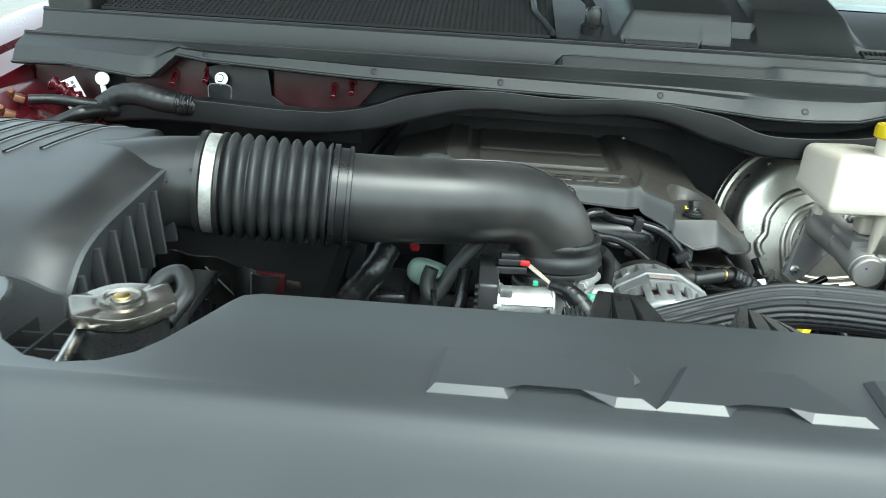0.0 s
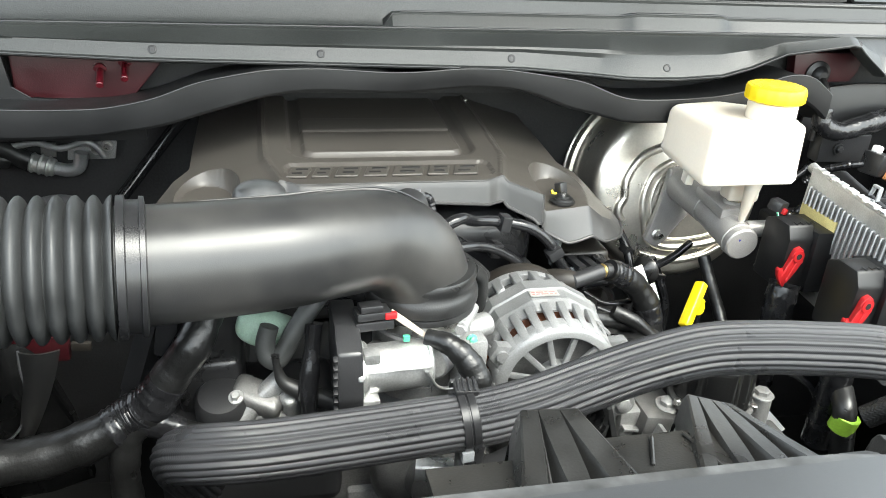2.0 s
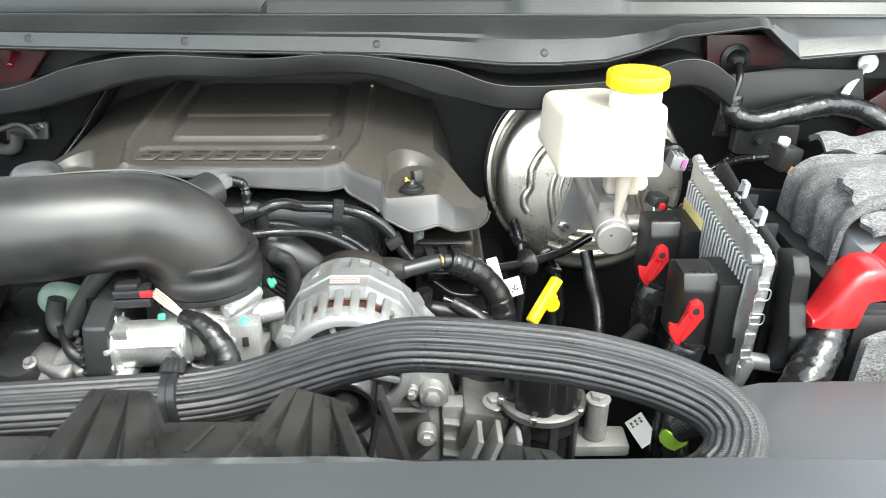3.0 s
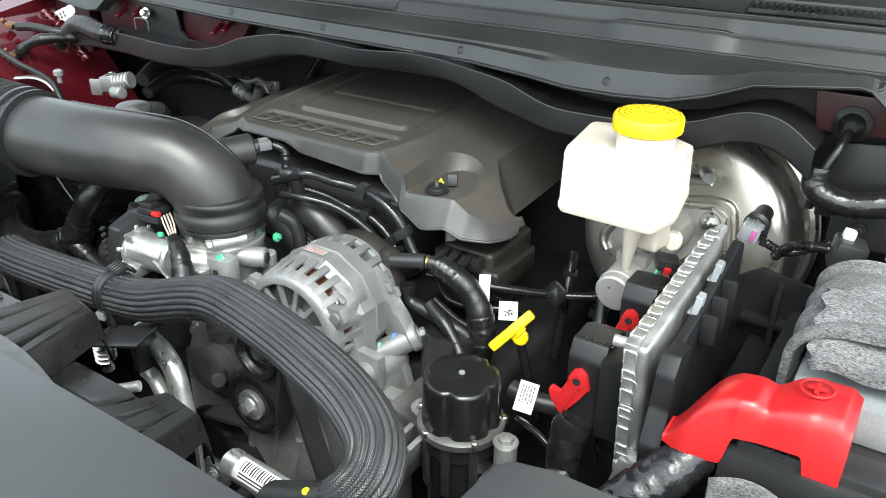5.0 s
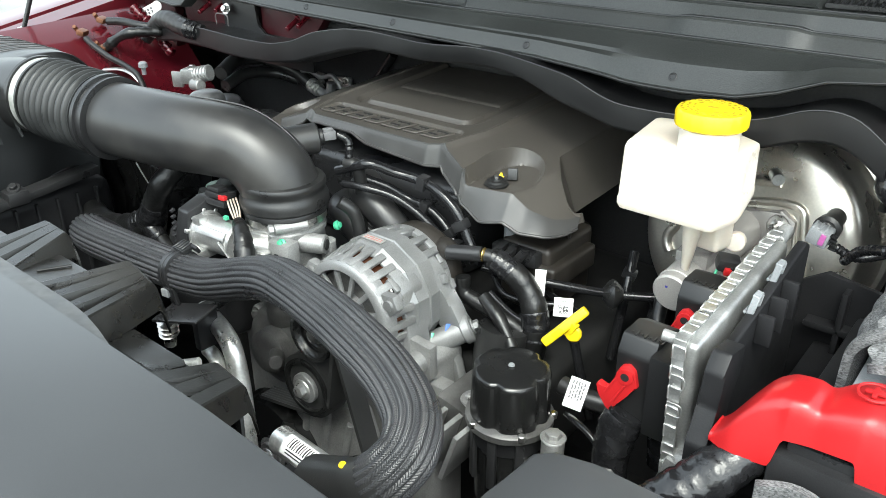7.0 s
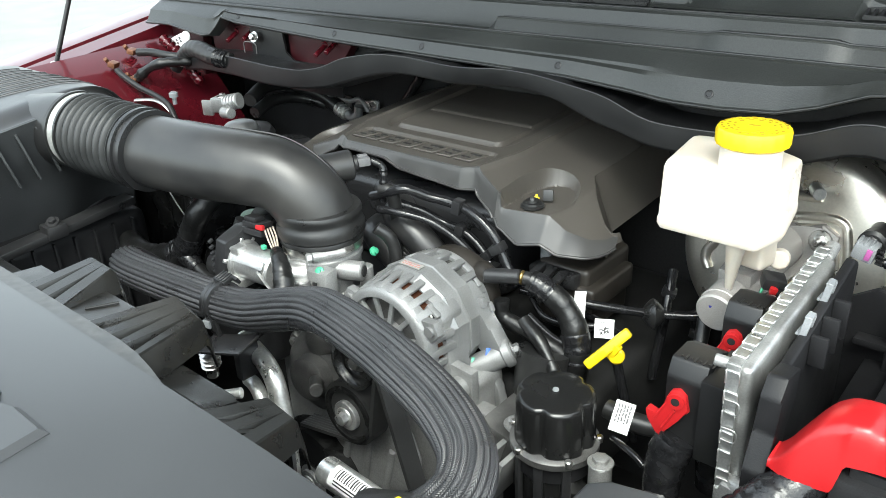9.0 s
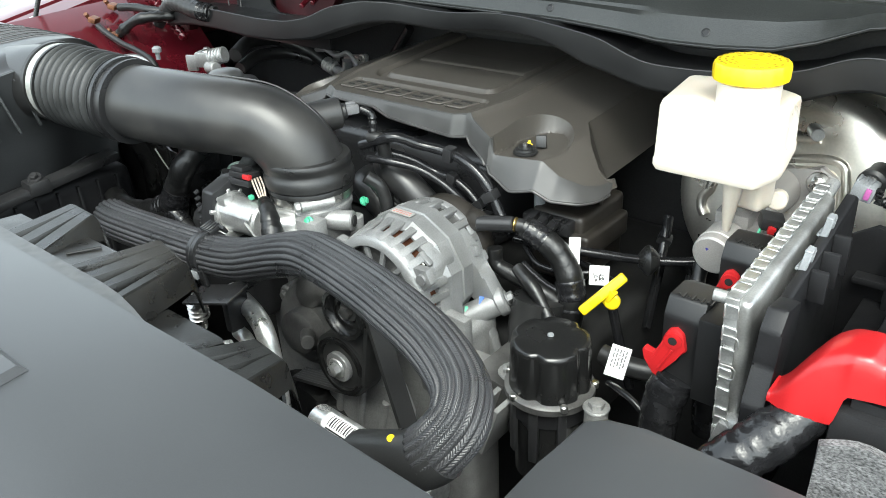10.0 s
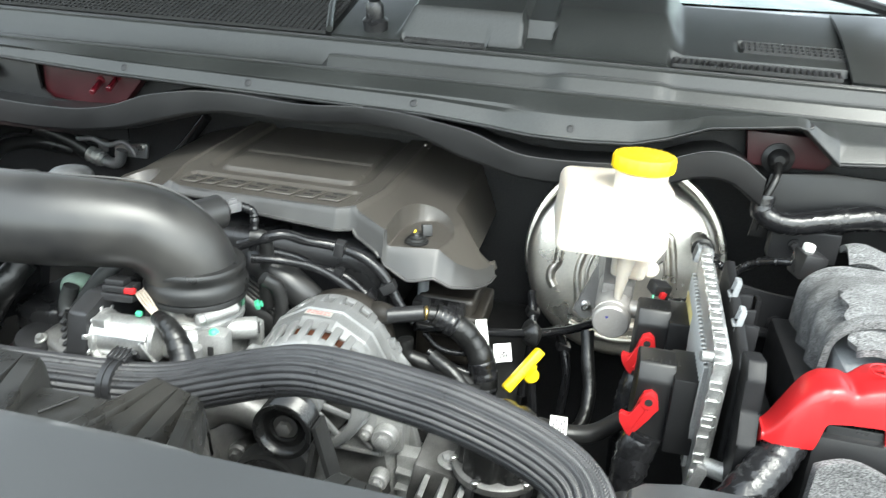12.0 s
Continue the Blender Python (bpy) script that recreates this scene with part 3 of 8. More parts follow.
def channel(u, v):
    x = -0.42 + 1.235 * u
    t, h = soft_table(CH_TOP, x), soft_table(CH_H, x)
    dip = 0.006 * step(0.40, 0.42, x) * (1 - step(0.49, 0.51, x)) + 0.006 * step(0.22, 0.24, x) * (1 - step(0.30, 0.32, x))
    prof = [(1.205, t - 0.004 - dip), (1.140, t - 0.0025 - dip), (1.1300, t), (1.1275, t - 0.0012), (1.1270, t - 0.55 * h), (1.1285, t - 0.96 * h), (1.1310, t - h - 0.002), (1.175, t - h - 0.010)]
    y, z = prof[round(v * 7)]
    return Vector((x, y, z))


ch = thing("wiring_channel", (0.2, 1.16, 1.26), "long wavy black plastic wiring channel under the cowl", "wiring channel")
part("channel", sheet(B(), channel, 150, 7), M_CHANNEL, ch, thick=0.002, angle=24)
part("bead", sweep(B(), [(x, 1.1285, soft_table(CH_TOP, x) - 0.0002) for x in [-0.42 + 1.235 * i / 80 for i in range(81)]], 0.0011, 8, 2), M_TUBE, ch)
part("grommet_sleeve", sweep(B(), [(-0.285, 1.140, 1.248), (-0.305, 1.132, 1.251), (-0.332, 1.129, 1.254), (-0.363, 1.128, 1.261), (-0.391, 1.128, 1.259), (-0.414, 1.128, 1.247), (-0.430, 1.126, 1.234), (-0.442, 1.12, 1.218)], [0.012, 0.0145, 0.0165, 0.0165, 0.0150, 0.0135, 0.012, 0.011], 20, 10, wave=lambda q: 1 + 0.02 * math.sin(q * 500)), M_RUBBER, ch)
part("tape_end", sweep(B(), [(-0.312, 1.129, 1.251), (-0.300, 1.131, 1.250), (-0.288, 1.134, 1.249)], [0.0158, 0.0160, 0.0150], 18, 10, wave=lambda q: 1 + 0.05 * math.sin(q * 1500)), M_TAPE, ch, "wrinkled tape")
part("sleeve_tie", lathe(B(), [(0.0125, -0.002), (0.0138, -0.001), (0.0138, 0.001), (0.0125, 0.002)], axis_pose((-0.431, 1.126, 1.233), (-0.6, -0.2, -0.7)), 24), M_LABEL, ch, "white cable tie")

# ---- radiator cover at the front ----
TOP = 1.2265
rc = thing("radiator_cover", (CX, 0.45, TOP), "wide matte black plastic radiator cover with raised emblem", "radiator cover")
outline = [(-0.34, 0.39), (-0.34, 0.512), (-0.196, 0.516), (-0.187, 0.508), (-0.180, 0.490), (-0.172, 0.465), (-0.160, 0.440), (-0.143, 0.418), (-0.120, 0.401), (-0.096, 0.396), (-0.074, 0.402),
           (-0.058, 0.416), (-0.048, 0.436), (-0.040, 0.470), (-0.033, 0.500), (-0.027, 0.514), (-0.014, 0.520), (0.30, 0.523), (0.60, 0.523), (0.86, 0.515), (0.86, 0.39)]
bm = prism(B(), outline, 0.012, Matrix.Translation((0, 0, TOP - 0.012)))
es = [e for e in bm.edges if all(abs(v.co.z - TOP) < 1e-5 for v in e.verts) and any(v.co.y > 0.395 for v in e.verts)]
bmesh.ops.bevel(bm, geom=es, offset=0.003, segments=3, profile=0.5, affect="EDGES")
part("top_panel", bm, M_COVER, rc)
FRONT = [(0.3902, 0.0), (0.385, -0.0003), (0.379, -0.0016), (0.374, -0.0042), (0.369, -0.0078), (0.361, -0.0125), (0.348, -0.0185), (0.325, -0.027), (0.300, -0.0355), (0.286, -0.0395), (0.277, -0.0410),
         (0.268, -0.0420), (0.258, -0.0445), (0.248, -0.050), (0.236, -0.062), (0.226, -0.080), (0.216, -0.11), (0.20, -0.16)]


def front(u, v):
    i = v * (len(FRONT) - 1)
    y, z = FRONT[round(i)]
    x = -0.34 + 1.2 * u
    return Vector((x, y + 0.012 * ((x - CX) / 0.6) ** 2 * step(0.39, 0.36, y), TOP + z))


part("front_skirt", sheet(B(), front, 60, len(FRONT) - 1), M_COVER, rc, thick=0.003, angle=60)
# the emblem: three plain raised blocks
EM = Matrix.Translation((0, 0, TOP - 0.0005))
for poly in ([(0.111, 0.398), (0.156, 0.398), (0.162, 0.412), (0.198, 0.412), (0.214, 0.398), (0.238, 0.398), (0.222, 0.418), (0.234, 0.430), (0.230, 0.446), (0.218, 0.452), (0.116, 0.452)],
             [(0.236, 0.398), (0.276, 0.398), (0.284, 0.410), (0.312, 0.410), (0.320, 0.398), (0.356, 0.398), (0.330, 0.452), (0.262, 0.452)],
             [(0.364, 0.398), (0.398, 0.398), (0.404, 0.424), (0.428, 0.405), (0.444, 0.424), (0.448, 0.398), (0.488, 0.398), (0.481, 0.452), (0.440, 0.452), (0.427, 0.438), (0.412, 0.452), (0.371, 0.452)]):
    bm = prism(B(), poly, 0.0052, EM)
    es = [e for e in bm.edges if all(v.co.z > TOP + 0.004 for v in e.verts)]
    bmesh.ops.bevel(bm, geom=es, offset=0.0042, segments=1, affect="EDGES")
    part("emblem_block", bm, M_COVER, rc, angle=12)
# flange strip below its rear edge
part("rear_flange", sheet(B(), lambda u, v: Vector((0.0 + (0.60 - 0.05 * v) * u, 0.510 + 0.037 * v * (1 - 0.7 * step(0.7, 1.0, u)), TOP - 0.013 - 0.004 * v)), 20, 3), M_FLANGE, rc, "pale dusty flange along the rear edge", thick=0.002)

# ---- fan shroud behind the cover ----
sh = thing("fan_shroud", (0.3, 0.58, 1.10), "dusty black plastic fan shroud with deep ribs", "fan shroud")


def shroud(u, v):
    x = -0.03 + 0.55 * u
    return Vector((x, 0.530 + 0.066 * v, 1.192 - 0.026 * v - 0.012 * v * v))


part("upper_face", sheet(B(), shroud, 30, 6), M_RIB, sh, thick=0.003)
part("rear_face", sheet(B(), lambda u, v: Vector((-0.03 + 0.55 * u, 0.597 - 0.02 * v, 1.153 - 0.5 * v)), 40, 6), M_RIB, sh, thick=0.003)


def fold(x0, x1, z0, x2, x3, y1, za, zb, grooves, depth):
    """A tongue of folded plastic: its grooves are widest at the front and end at its rear edge."""
    bm = B()
    rows = []
    for t, dy, dz in ((0, 0, 0), (0.35, 0, 0), (0.7, 0, 0), (0.97, 0, 0), (1, 0, -0.0012), (1, 0.0025, -0.006), (1, 0.006, -0.026)):
        a, b = x0 + (x2 - x0) * t, x1 + (x3 - x1) * t
        cols = [(-0.12, -0.024), (-0.03, -0.005), (0.0, -0.001), (0.03, 0.0)]
        for g in grooves:
            w = 0.105 * (1 - t) + 0.004
            cols += [(g - w, 0.0), (g - 0.25 * w, -depth * (1 - t)), (g, -depth * (1 - t)), (g + w, 0.0)]
        cols += [(0.97, 0.0), (1.0, -0.001), (1.03, -0.005), (1.12, -0.024)]
        row = []
        for u, h in cols:
            z = z0 + (za + (zb - za) * u - z0) * t
            row.append(bm.verts.new((a + (b - a) * u, 0.533 + (y1 - 0.533) * t + dy, z + h + (dz if -0.1 < u < 1.1 else min(dz, 0)))))
        rows.append(row)
    for p, q in zip(rows, rows[1:]):
        for k in range(len(p) - 1):
            bm.faces.new((p[k], p[k + 1], q[k + 1], q[k]))
    return bm


for spec in ((0.214, 0.292, 1.204, 0.233, 0.269, 0.604, 1.216, 1.214, (0.30, 0.66), 0.015), (0.318, 0.412, 1.204, 0.350, 0.383, 0.617, 1.207, 1.196, (0.22, 0.52, 0.80), 0.018),
             (0.470, 0.545, 1.186, 0.490, 0.520, 0.600, 1.172, 1.166, (0.35, 0.68), 0.012)):
    part("rib", fold(*spec), M_RIB, sh, thick=0.002, angle=14)
plate = lambda x0, x1, y1, z0, z1: sheet(B(), lambda u, v: Vector((x0 + (x1 - x0) * u, 0.532 + (y1 - 0.532) * v - 0.003 * step(0.9, 1.0, u), z0 + (z1 - z0) * v)), 12, 5)
for spec in ((0.280, 0.352, 0.590, 1.203, 1.1995), (0.172, 0.232, 0.580, 1.203, 1.1985), (0.400, 0.476, 0.585, 1.186, 1.172)):
    part("ledge", plate(*spec), M_RIB, sh, thick=0.004)
for a, b in (((0.226, 0.540, 1.205), (0.231, 0.578, 1.2005)), ((0.340, 0.545, 1.204), (0.332, 0.586, 1.2015)), ((0.300, 0.560, 1.2025), (0.311, 0.585, 1.2012))):
    part("moulding_line", rod(B(), a, b, 0.0012, 8), M_RIB, sh)

# ---- radiator with its filler ----
cap = thing("radiator", (-0.116, 0.515, 1.14), "black plastic radiator end tank with a scuffed metal filler cap", "radiator")
CP = axis_pose((-0.1135, 0.516, 1.2125), (0.02, -0.05, 1)) @ Matrix.Rotation(radians(9), 4, "Z")
EAR = [(0, 0.0348), (14, 0.0358), (22, 0.0374), (28, 0.0374), (33, 0.0345), (40, 0.0314), (60, 0.0304), (75, 0.0308), (90, 0.0312)]
bm = B()
rings = []
for k, z in ((0.90, -0.0085), (0.985, -0.0080), (1.0, -0.0065), (1.0, -0.0005), (0.975, 0.0012), (0.90, 0.0016), (0.56, 0.0016), (0.53, 0.0048), (0.42, 0.0052), (0.38, 0.0030), (0.27, 0.0030), (0.25, 0.0042), (0.20, 0.0042), (0.05, 0.0042)):
    ring_ = []
    for i in range(144):
        a = 2 * math.pi * i / 144
        fold_ = math.degrees(math.acos(min(1.0, abs(math.cos(a)))))
        w = step(0.5, 0.9, k)
        r = k * (0.0300 + (soft_table(EAR, fold_, 1.2) - 0.0300) * w)
        ring_.append(bm.verts.new(CP @ Vector((r * math.cos(a), r * math.sin(a), z + 0.0014 * w * (1 - step(24, 44, fold_))))))
    rings.append(ring_)
for a, b in zip(rings, rings[1:]):
    for i in range(144):
        bm.faces.new((a[i], a[(i + 1) % 144], b[(i + 1) % 144], b[i]))
bm.faces.new(rings[0][::-1]), bm.faces.new(rings[-1])
fc = part("filler_cap", bm, M_CAPSTEEL, cap, "scuffed stamped steel cap")
part("rivet", lathe(B(), [(0.006, 0.0042), (0.0055, 0.0055), (0.003, 0.006)], CP, 20), M_BRASS, fc)
part("filler_neck", lathe(B(), [(0.033, -0.06), (0.033, -0.034), (0.0315, -0.032), (0.0300, -0.010), (0.024, -0.008)], CP, 40), M_PLASTIC, cap)
part("overflow_hose", sweep(B(), [(-0.092, 0.535, 1.190), (-0.085, 0.56, 1.204), (-0.096, 0.578, 1.212), (-0.112, 0.575, 1.204), (-0.120, 0.555, 1.18)], 0.0075, 12), M_RUBBER, cap, "grey-black rubber overflow hose")
part("overflow_pipe", rod(B(), (-0.137, 0.505, 1.198), (-0.122, 0.425, 1.192), 0.0045), M_STEEL, cap, "short bare metal overflow pipe")
part("bracket_tip", prism(B(), [(-0.055, 0.462), (-0.034, 0.476), (-0.030, 0.486), (-0.040, 0.486)], 0.003, Matrix.Translation((0, 0, 1.205)), 0.0008), M_LABEL, cap, "pale bracket tip")
part("end_tank", block(B(), (-0.21, 0.40, 1.140), (-0.06, 0.56, 1.158), 0.003), M_PLASTIC, cap)
for i in range(5):
    part("tank_rib", block(B(), (-0.20 + 0.024 * i, 0.42, 1.158), (-0.197 + 0.024 * i, 0.55, 1.180), 0.0008), M_PLASTIC, cap)
for y in (0.45, 0.475, 0.50, 0.525):
    part("tank_rib", block(B(), (-0.205, y, 1.158), (-0.085, y + 0.003, 1.178), 0.0008), M_PLASTIC, cap)

# ---- air box ----
ab = thing("air_box", (-0.38, 0.72, 1.0), "large black plastic air filter box with a ribbed lid", "air filter box")
AB_TOP = [(0.545, 1.198), (0.551, 1.212), (0.562, 1.226), (0.58, 1.238), (0.61, 1.247), (0.68, 1.257), (0.76, 1.268), (0.82, 1.272), (0.86, 1.268), (0.885, 1.255), (0.90, 1.225)]


def airlid(u, v):
    x, y = -0.545 + 0.370 * u, 0.552 + 0.348 * v
    z = soft_table(AB_TOP, y, 0.008)
    edge = step(0.84, 1.0, u)
    z -= 0.013 * edge ** 2 + 0.02 * (1 - step(0, 0.12, u))
    return Vector((x - 0.05 * step(0.55, 1.0, v) * edge, y, z))


part("lid", sheet(B(), airlid, 110, 44), M_TUBE, ab, thick=0.004, angle=60)
part("front_wall", sheet(B(), lambda u, v: airlid(u, 0) + Vector((-0.02 * u * v, 0.02 * v - 0.004 * math.sin(3.14 * v), -0.20 * v)), 40, 8), M_AIRBOX, ab, thick=0.004)
part("side_wall", sheet(B(), lambda u, v: airlid(1, u) + Vector((-0.05 * v, 0.02 * (1 - u) * v, -0.17 * v)), 40, 8), M_AIRBOX, ab, thick=0.004)
# Each rib is a black line and a paler one: its shade and highlight.
for i in range(8):
    u0 = 0.16 + 0.075 * i
    part("lid_rib_shade", sweep(B(), [airlid(u0 + 0.10 * t, 0.22 + 0.045 * i + (0.62 - 0.02 * i) * t) + Vector((0, 0, 0.0008)) for t in [k / 10 for k in range(11)]], 0.0017, 6, 2), M_CHANNEL, ab)
    part("lid_rib_glint", sweep(B(), [airlid(u0 + 0.007 + 0.10 * t, 0.22 + 0.045 * i + (0.62 - 0.02 * i) * t) + Vector((0, 0, 0.0004)) for t in [k / 10 for k in range(11)]], 0.0009, 6, 2), M_CONN, ab)
gill = B()
prism(gill, [(0, 0), (0.010, 0.004), (0.016, -0.066), (0.0, -0.072)], 0.0032, Matrix(((1, 0, 0, 0), (0, 0, 1, 0), (0, 1, 0, 0), (0, 0, 0, 1))), 0.0006)
gill_me = mesh_of("gill", gill, M_AIRBOX)
for i in range(7):
    q = airlid(1, 0.05 + 0.082 * i)
    shared("gill", gill_me, ab, Matrix.Translation(q + Vector((-0.004, 0, -0.012))) @ pose(0, 0, 0, 14, 8, -10))
# Flange and base in blacker plastic than the walls: occlusion put into colour.
box(bm := B(), (0.03, 0.30, 0.012), pose(-0.175, 0.70, 1.088, 6, 0, 0), 0.003)
hexbolt(bm, (-0.168, 0.727, 1.108), (0.3, -0.3, 1), 0.006)
block(bm, (-0.185, 0.712, 1.085), (-0.155, 0.742, 1.106), 0.005)
part("base_flange", bm, M_PLASTIC, ab)
part("base", block(B(), (-0.54, 0.58, 0.80), (-0.175, 0.87, 1.085), 0.02, 3), M_BRACKET, ab)
bm = B()
for i in range(9):
    block(bm, (-0.176, 0.60 + 0.03 * i, 0.86), (-0.168, 0.604 + 0.03 * i, 1.075), 0.001)
part("base_rib", bm, M_BRACKET, ab)
part("outlet", sweep(B(), [(-0.265, 0.772, 1.208), (-0.235, 0.777, 1.216), (-0.19, 0.783, 1.227), (-0.145, 0.789, 1.230)], [0.060, 0.055, 0.0485, 0.0475], 32, 6), M_TUBE, ab)

# ---- intake duct ----
duct = thing("intake_duct", (0.08, 0.84, 1.2), "satin black intake duct with a bellows and an elbow", "intake duct")
B0, B1 = Vector((-0.150, 0.788, 1.230)), Vector((-0.012, 0.808, 1.220))


def bell(u, v):
    a = 2 * math.pi * v
    L = (B1 - B0).length
    d = (B1 - B0).normalized()
    s = u * L
    m = axis_pose(B0, d)
    c = 0.5 + 0.5 * math.cos(2 * math.pi * (s - 0.0285) / 0.0124)
    r = 0.0462 + (0.0086 * c ** 0.42 if 0.0225 < s < 0.128 else 0.0)
    return m @ Vector((r * math.cos(a), r * math.sin(a), s))


bm = B()
sheet(bm, bell, 150, 48)
bmesh.ops.remove_doubles(bm, verts=bm.verts, dist=1e-6)
part("bellows", bm, M_BELLOWS, duct, "ribbed black rubber bellows", angle=80)
m0, m1 = axis_pose(B0, B1 - B0), axis_pose(B1, B1 - B0)
part("rim", lathe(B(), [(0.048, -0.004), (0.0535, -0.003), (0.0535, 0.002), (0.050, 0.003)], m0, 48), M_RUBBER, duct)
part("rim", lathe(B(), [(0.050, 0.016), (0.0535, 0.0175), (0.0535, 0.021), (0.049, 0.022)], m0, 48), M_RUBBER, duct)
cl = part("clamp_band", lathe(B(), [(0.0495, 0.0035), (0.0515, 0.0038), (0.0515, 0.0155), (0.0495, 0.016)], m0, 48), M_CLAMP, duct, "bright metal clamp band")
part("warning_mark", prism(B(), [(-0.004, -0.003), (0.004, -0.003), (0, 0.004)], 0.0004, pose(-0.146, 0.744, 1.258, 62, 0, 4)), M_INK, cl)
part("clamp_ring", lathe(B(), [(0.049, -0.010), (0.0545, -0.0095), (0.0545, -0.004), (0.051, -0.003), (0.051, 0.006), (0.0535, 0.0065), (0.0535, 0.010), (0.048, 0.011)], m1, 48), M_PLASTIC, duct)
ELBOW = [(-0.014, 0.808, 1.220), (0.04, 0.818, 1.218), (0.10, 0.830, 1.2165), (0.148, 0.846, 1.2145), (0.184, 0.863, 1.208), (0.210, 0.875, 1.189), (0.223, 0.8815, 1.163), (0.226, 0.8835, 1.136)]
part("elbow_tube", sweep(B(), ELBOW, [0.0465, 0.0465, 0.046, 0.0445, 0.0440, 0.0465, 0.0475, 0.047], 48, 10), M_TUBE, duct)
EL = glide(ELBOW[1:], 4)
seam = []
for i, q in enumerate(EL):
    t = (EL[min(i + 1, len(EL) - 1)] - EL[max(i - 1, 0)]).normalized()
    n = Vector((0.7 * i / len(EL), 0.45, 0.9))
    seam.append(q + (n - t * n.dot(t)).normalized() * 0.0462)
part("seam", sweep(B(), seam, 0.0011, 6, 2), M_TUBE, duct)
BT = Matrix.Translation((0.227, 0.8835, 1.138))
part("boot", lathe(B(), [(0.046, 0.036), (0.0500, 0.035), (0.0515, 0.032), (0.0515, 0.028), (0.0500, 0.025), (0.0500, 0.021), (0.0520, 0.018), (0.0540, 0.013), (0.0540, 0.009), (0.0540, 0.005), (0.0515, 0.003), (0.0505, 0.0015), (0.0515, -0.001), (0.0515, -0.004), (0.048, -0.005)], BT, 48), M_RUBBER, duct, "black rubber boot")
cl = part("hose_clamp", lathe(B(), [(0.0475, -0.0045), (0.0497, -0.005), (0.0497, -0.014), (0.0475, -0.0145)], BT, 48), M_STEEL, duct, "steel worm-drive hose clamp")
bm = rod(B(), (0.258, 0.8395, 1.1285), (0.277, 0.8745, 1.1285), 0.0058)
hexbolt(bm, (0.258, 0.8395, 1.1285), (-0.48, -0.88, 0), 0.0062, 0.006, False)
box(bm, (0.008, 0.020, 0.004), pose(0.2675, 0.8585, 1.1285, 0, 0, -28), 0.001)
part("screw", bm, M_CAST, cl)
bm = lathe(B(), [(0.023, -0.02), (0.0228, 0.004), (0.0215, 0.008), (0.018, 0.0115), (0.012, 0.0135), (0.004, 0.014)], pose(0.083, 0.889, 1.240), 32)
part("stub", bm, M_FLANGE, duct, "smooth grey domed stub")
sens = thing("air_sensor", (0.225, 0.94, 1.205), "small grey sensor plug in the side of the elbow", "sensor")
part("socket", rod(B(), (0.205, 0.905, 1.205), (0.226, 0.944, 1.207), 0.019, 20), M_TUBE, sens)
part("connector", box(B(), (0.013, 0.018, 0.011), pose(0.233, 0.955, 1.209, 0, 0, -25), 0.002), M_CONN, sens)
part("latch", box(B(), (0.006, 0.012, 0.004), pose(0.233, 0.955, 1.216, 0, 0, -25), 0.001), M_CONN, sens)
part("collar", rod(B(), (0.224, 0.941, 1.207), (0.230, 0.950, 1.208), 0.010, 16), M_PLASTIC, sens)
part("lead", sweep(B(), [(0.238, 0.966, 1.208), (0.250, 0.972, 1.20), (0.252, 0.970, 1.18), (0.25, 0.968, 1.155)], 0.005, 10, 8, wave=lambda s: 1 + 0.15 * math.sin(s * 1600)), M_WIRE, sens)

# ---- throttle body ----
tb = thing("throttle_body", (0.235, 0.875, 1.07), "cast aluminium throttle body with a bright motor housing", "throttle body")
bm = lathe(B(), [(0.052, -0.045), (0.053, -0.030), (0.0470, -0.026), (0.0460, 0.006), (0.0485, 0.010), (0.0485, 0.016), (0.0465, 0.018), (0.0465, 0.026), (0.044, 0.027)], pose(0.228, 0.882, 1.101), 40)
for a in (20, 110, 200, 290):
    p = Vector((0.235 + 0.056 * math.cos(radians(a)), 0.876 + 0.056 * math.sin(radians(a)), 1.06))
    rod(bm, p, p + Vector((0, 0, 0.045)), 0.009, 12)
box(bm, (0.055, 0.022, 0.05), pose(0.255, 0.842, 1.090, 0, 0, 8), 0.004)
rod(bm, (0.262, 0.868, 1.104), (0.296, 0.884, 1.104), 0.012, 20)
part("housing", bm, M_CAST, tb)
part("port_bore", rod(B(), (0.2955, 0.8838, 1.104), (0.2975, 0.8848, 1.104), 0.007, 16), M_DARK, tb)
bm = rod(B(), (0.162, 0.812, 1.109), (0.224, 0.816, 1.110), 0.0215, 28)
rod(bm, (0.160, 0.812, 1.109), (0.168, 0.812, 1.109), 0.0245, 28)
rod(bm, (0.218, 0.8155, 1.110), (0.2235, 0.816, 1.110), 0.0228, 28)
box(bm, (0.058, 0.010, 0.004), pose(0.192, 0.795, 1.122, 58, 0, 3), 0.001)
box(bm, (0.016, 0.030, 0.012), pose(0.168, 0.802, 1.087, 0, 0, 3), 0.002)
box(bm, (0.014, 0.014, 0.010), pose(0.170, 0.800, 1.130, 0, 0, 3), 0.002)
rod(bm, (0.226, 0.816, 1.108), (0.245, 0.84, 1.104), 0.016, 16)
part("motor", bm, M_SATIN, tb, "bright motor housing")
bm = lathe(B(), [(0.012, -0.0035), (0.0235, -0.003), (0.0262, -0.001), (0.0262, 0.004), (0.0245, 0.005)], axis_pose((0.159, 0.812, 1.109), (1, 0.06, 0)), 36)
for k in range(10):
    a = 2 * math.pi * k / 10
    box(bm, (0.0055, 0.006, 0.0075), axis_pose((0.160, 0.812 + 0.0262 * math.sin(a), 1.109 + 0.0262 * math.cos(a)), (0, math.sin(a), math.cos(a)), (1, 0, 0)), 0.0012, 1)
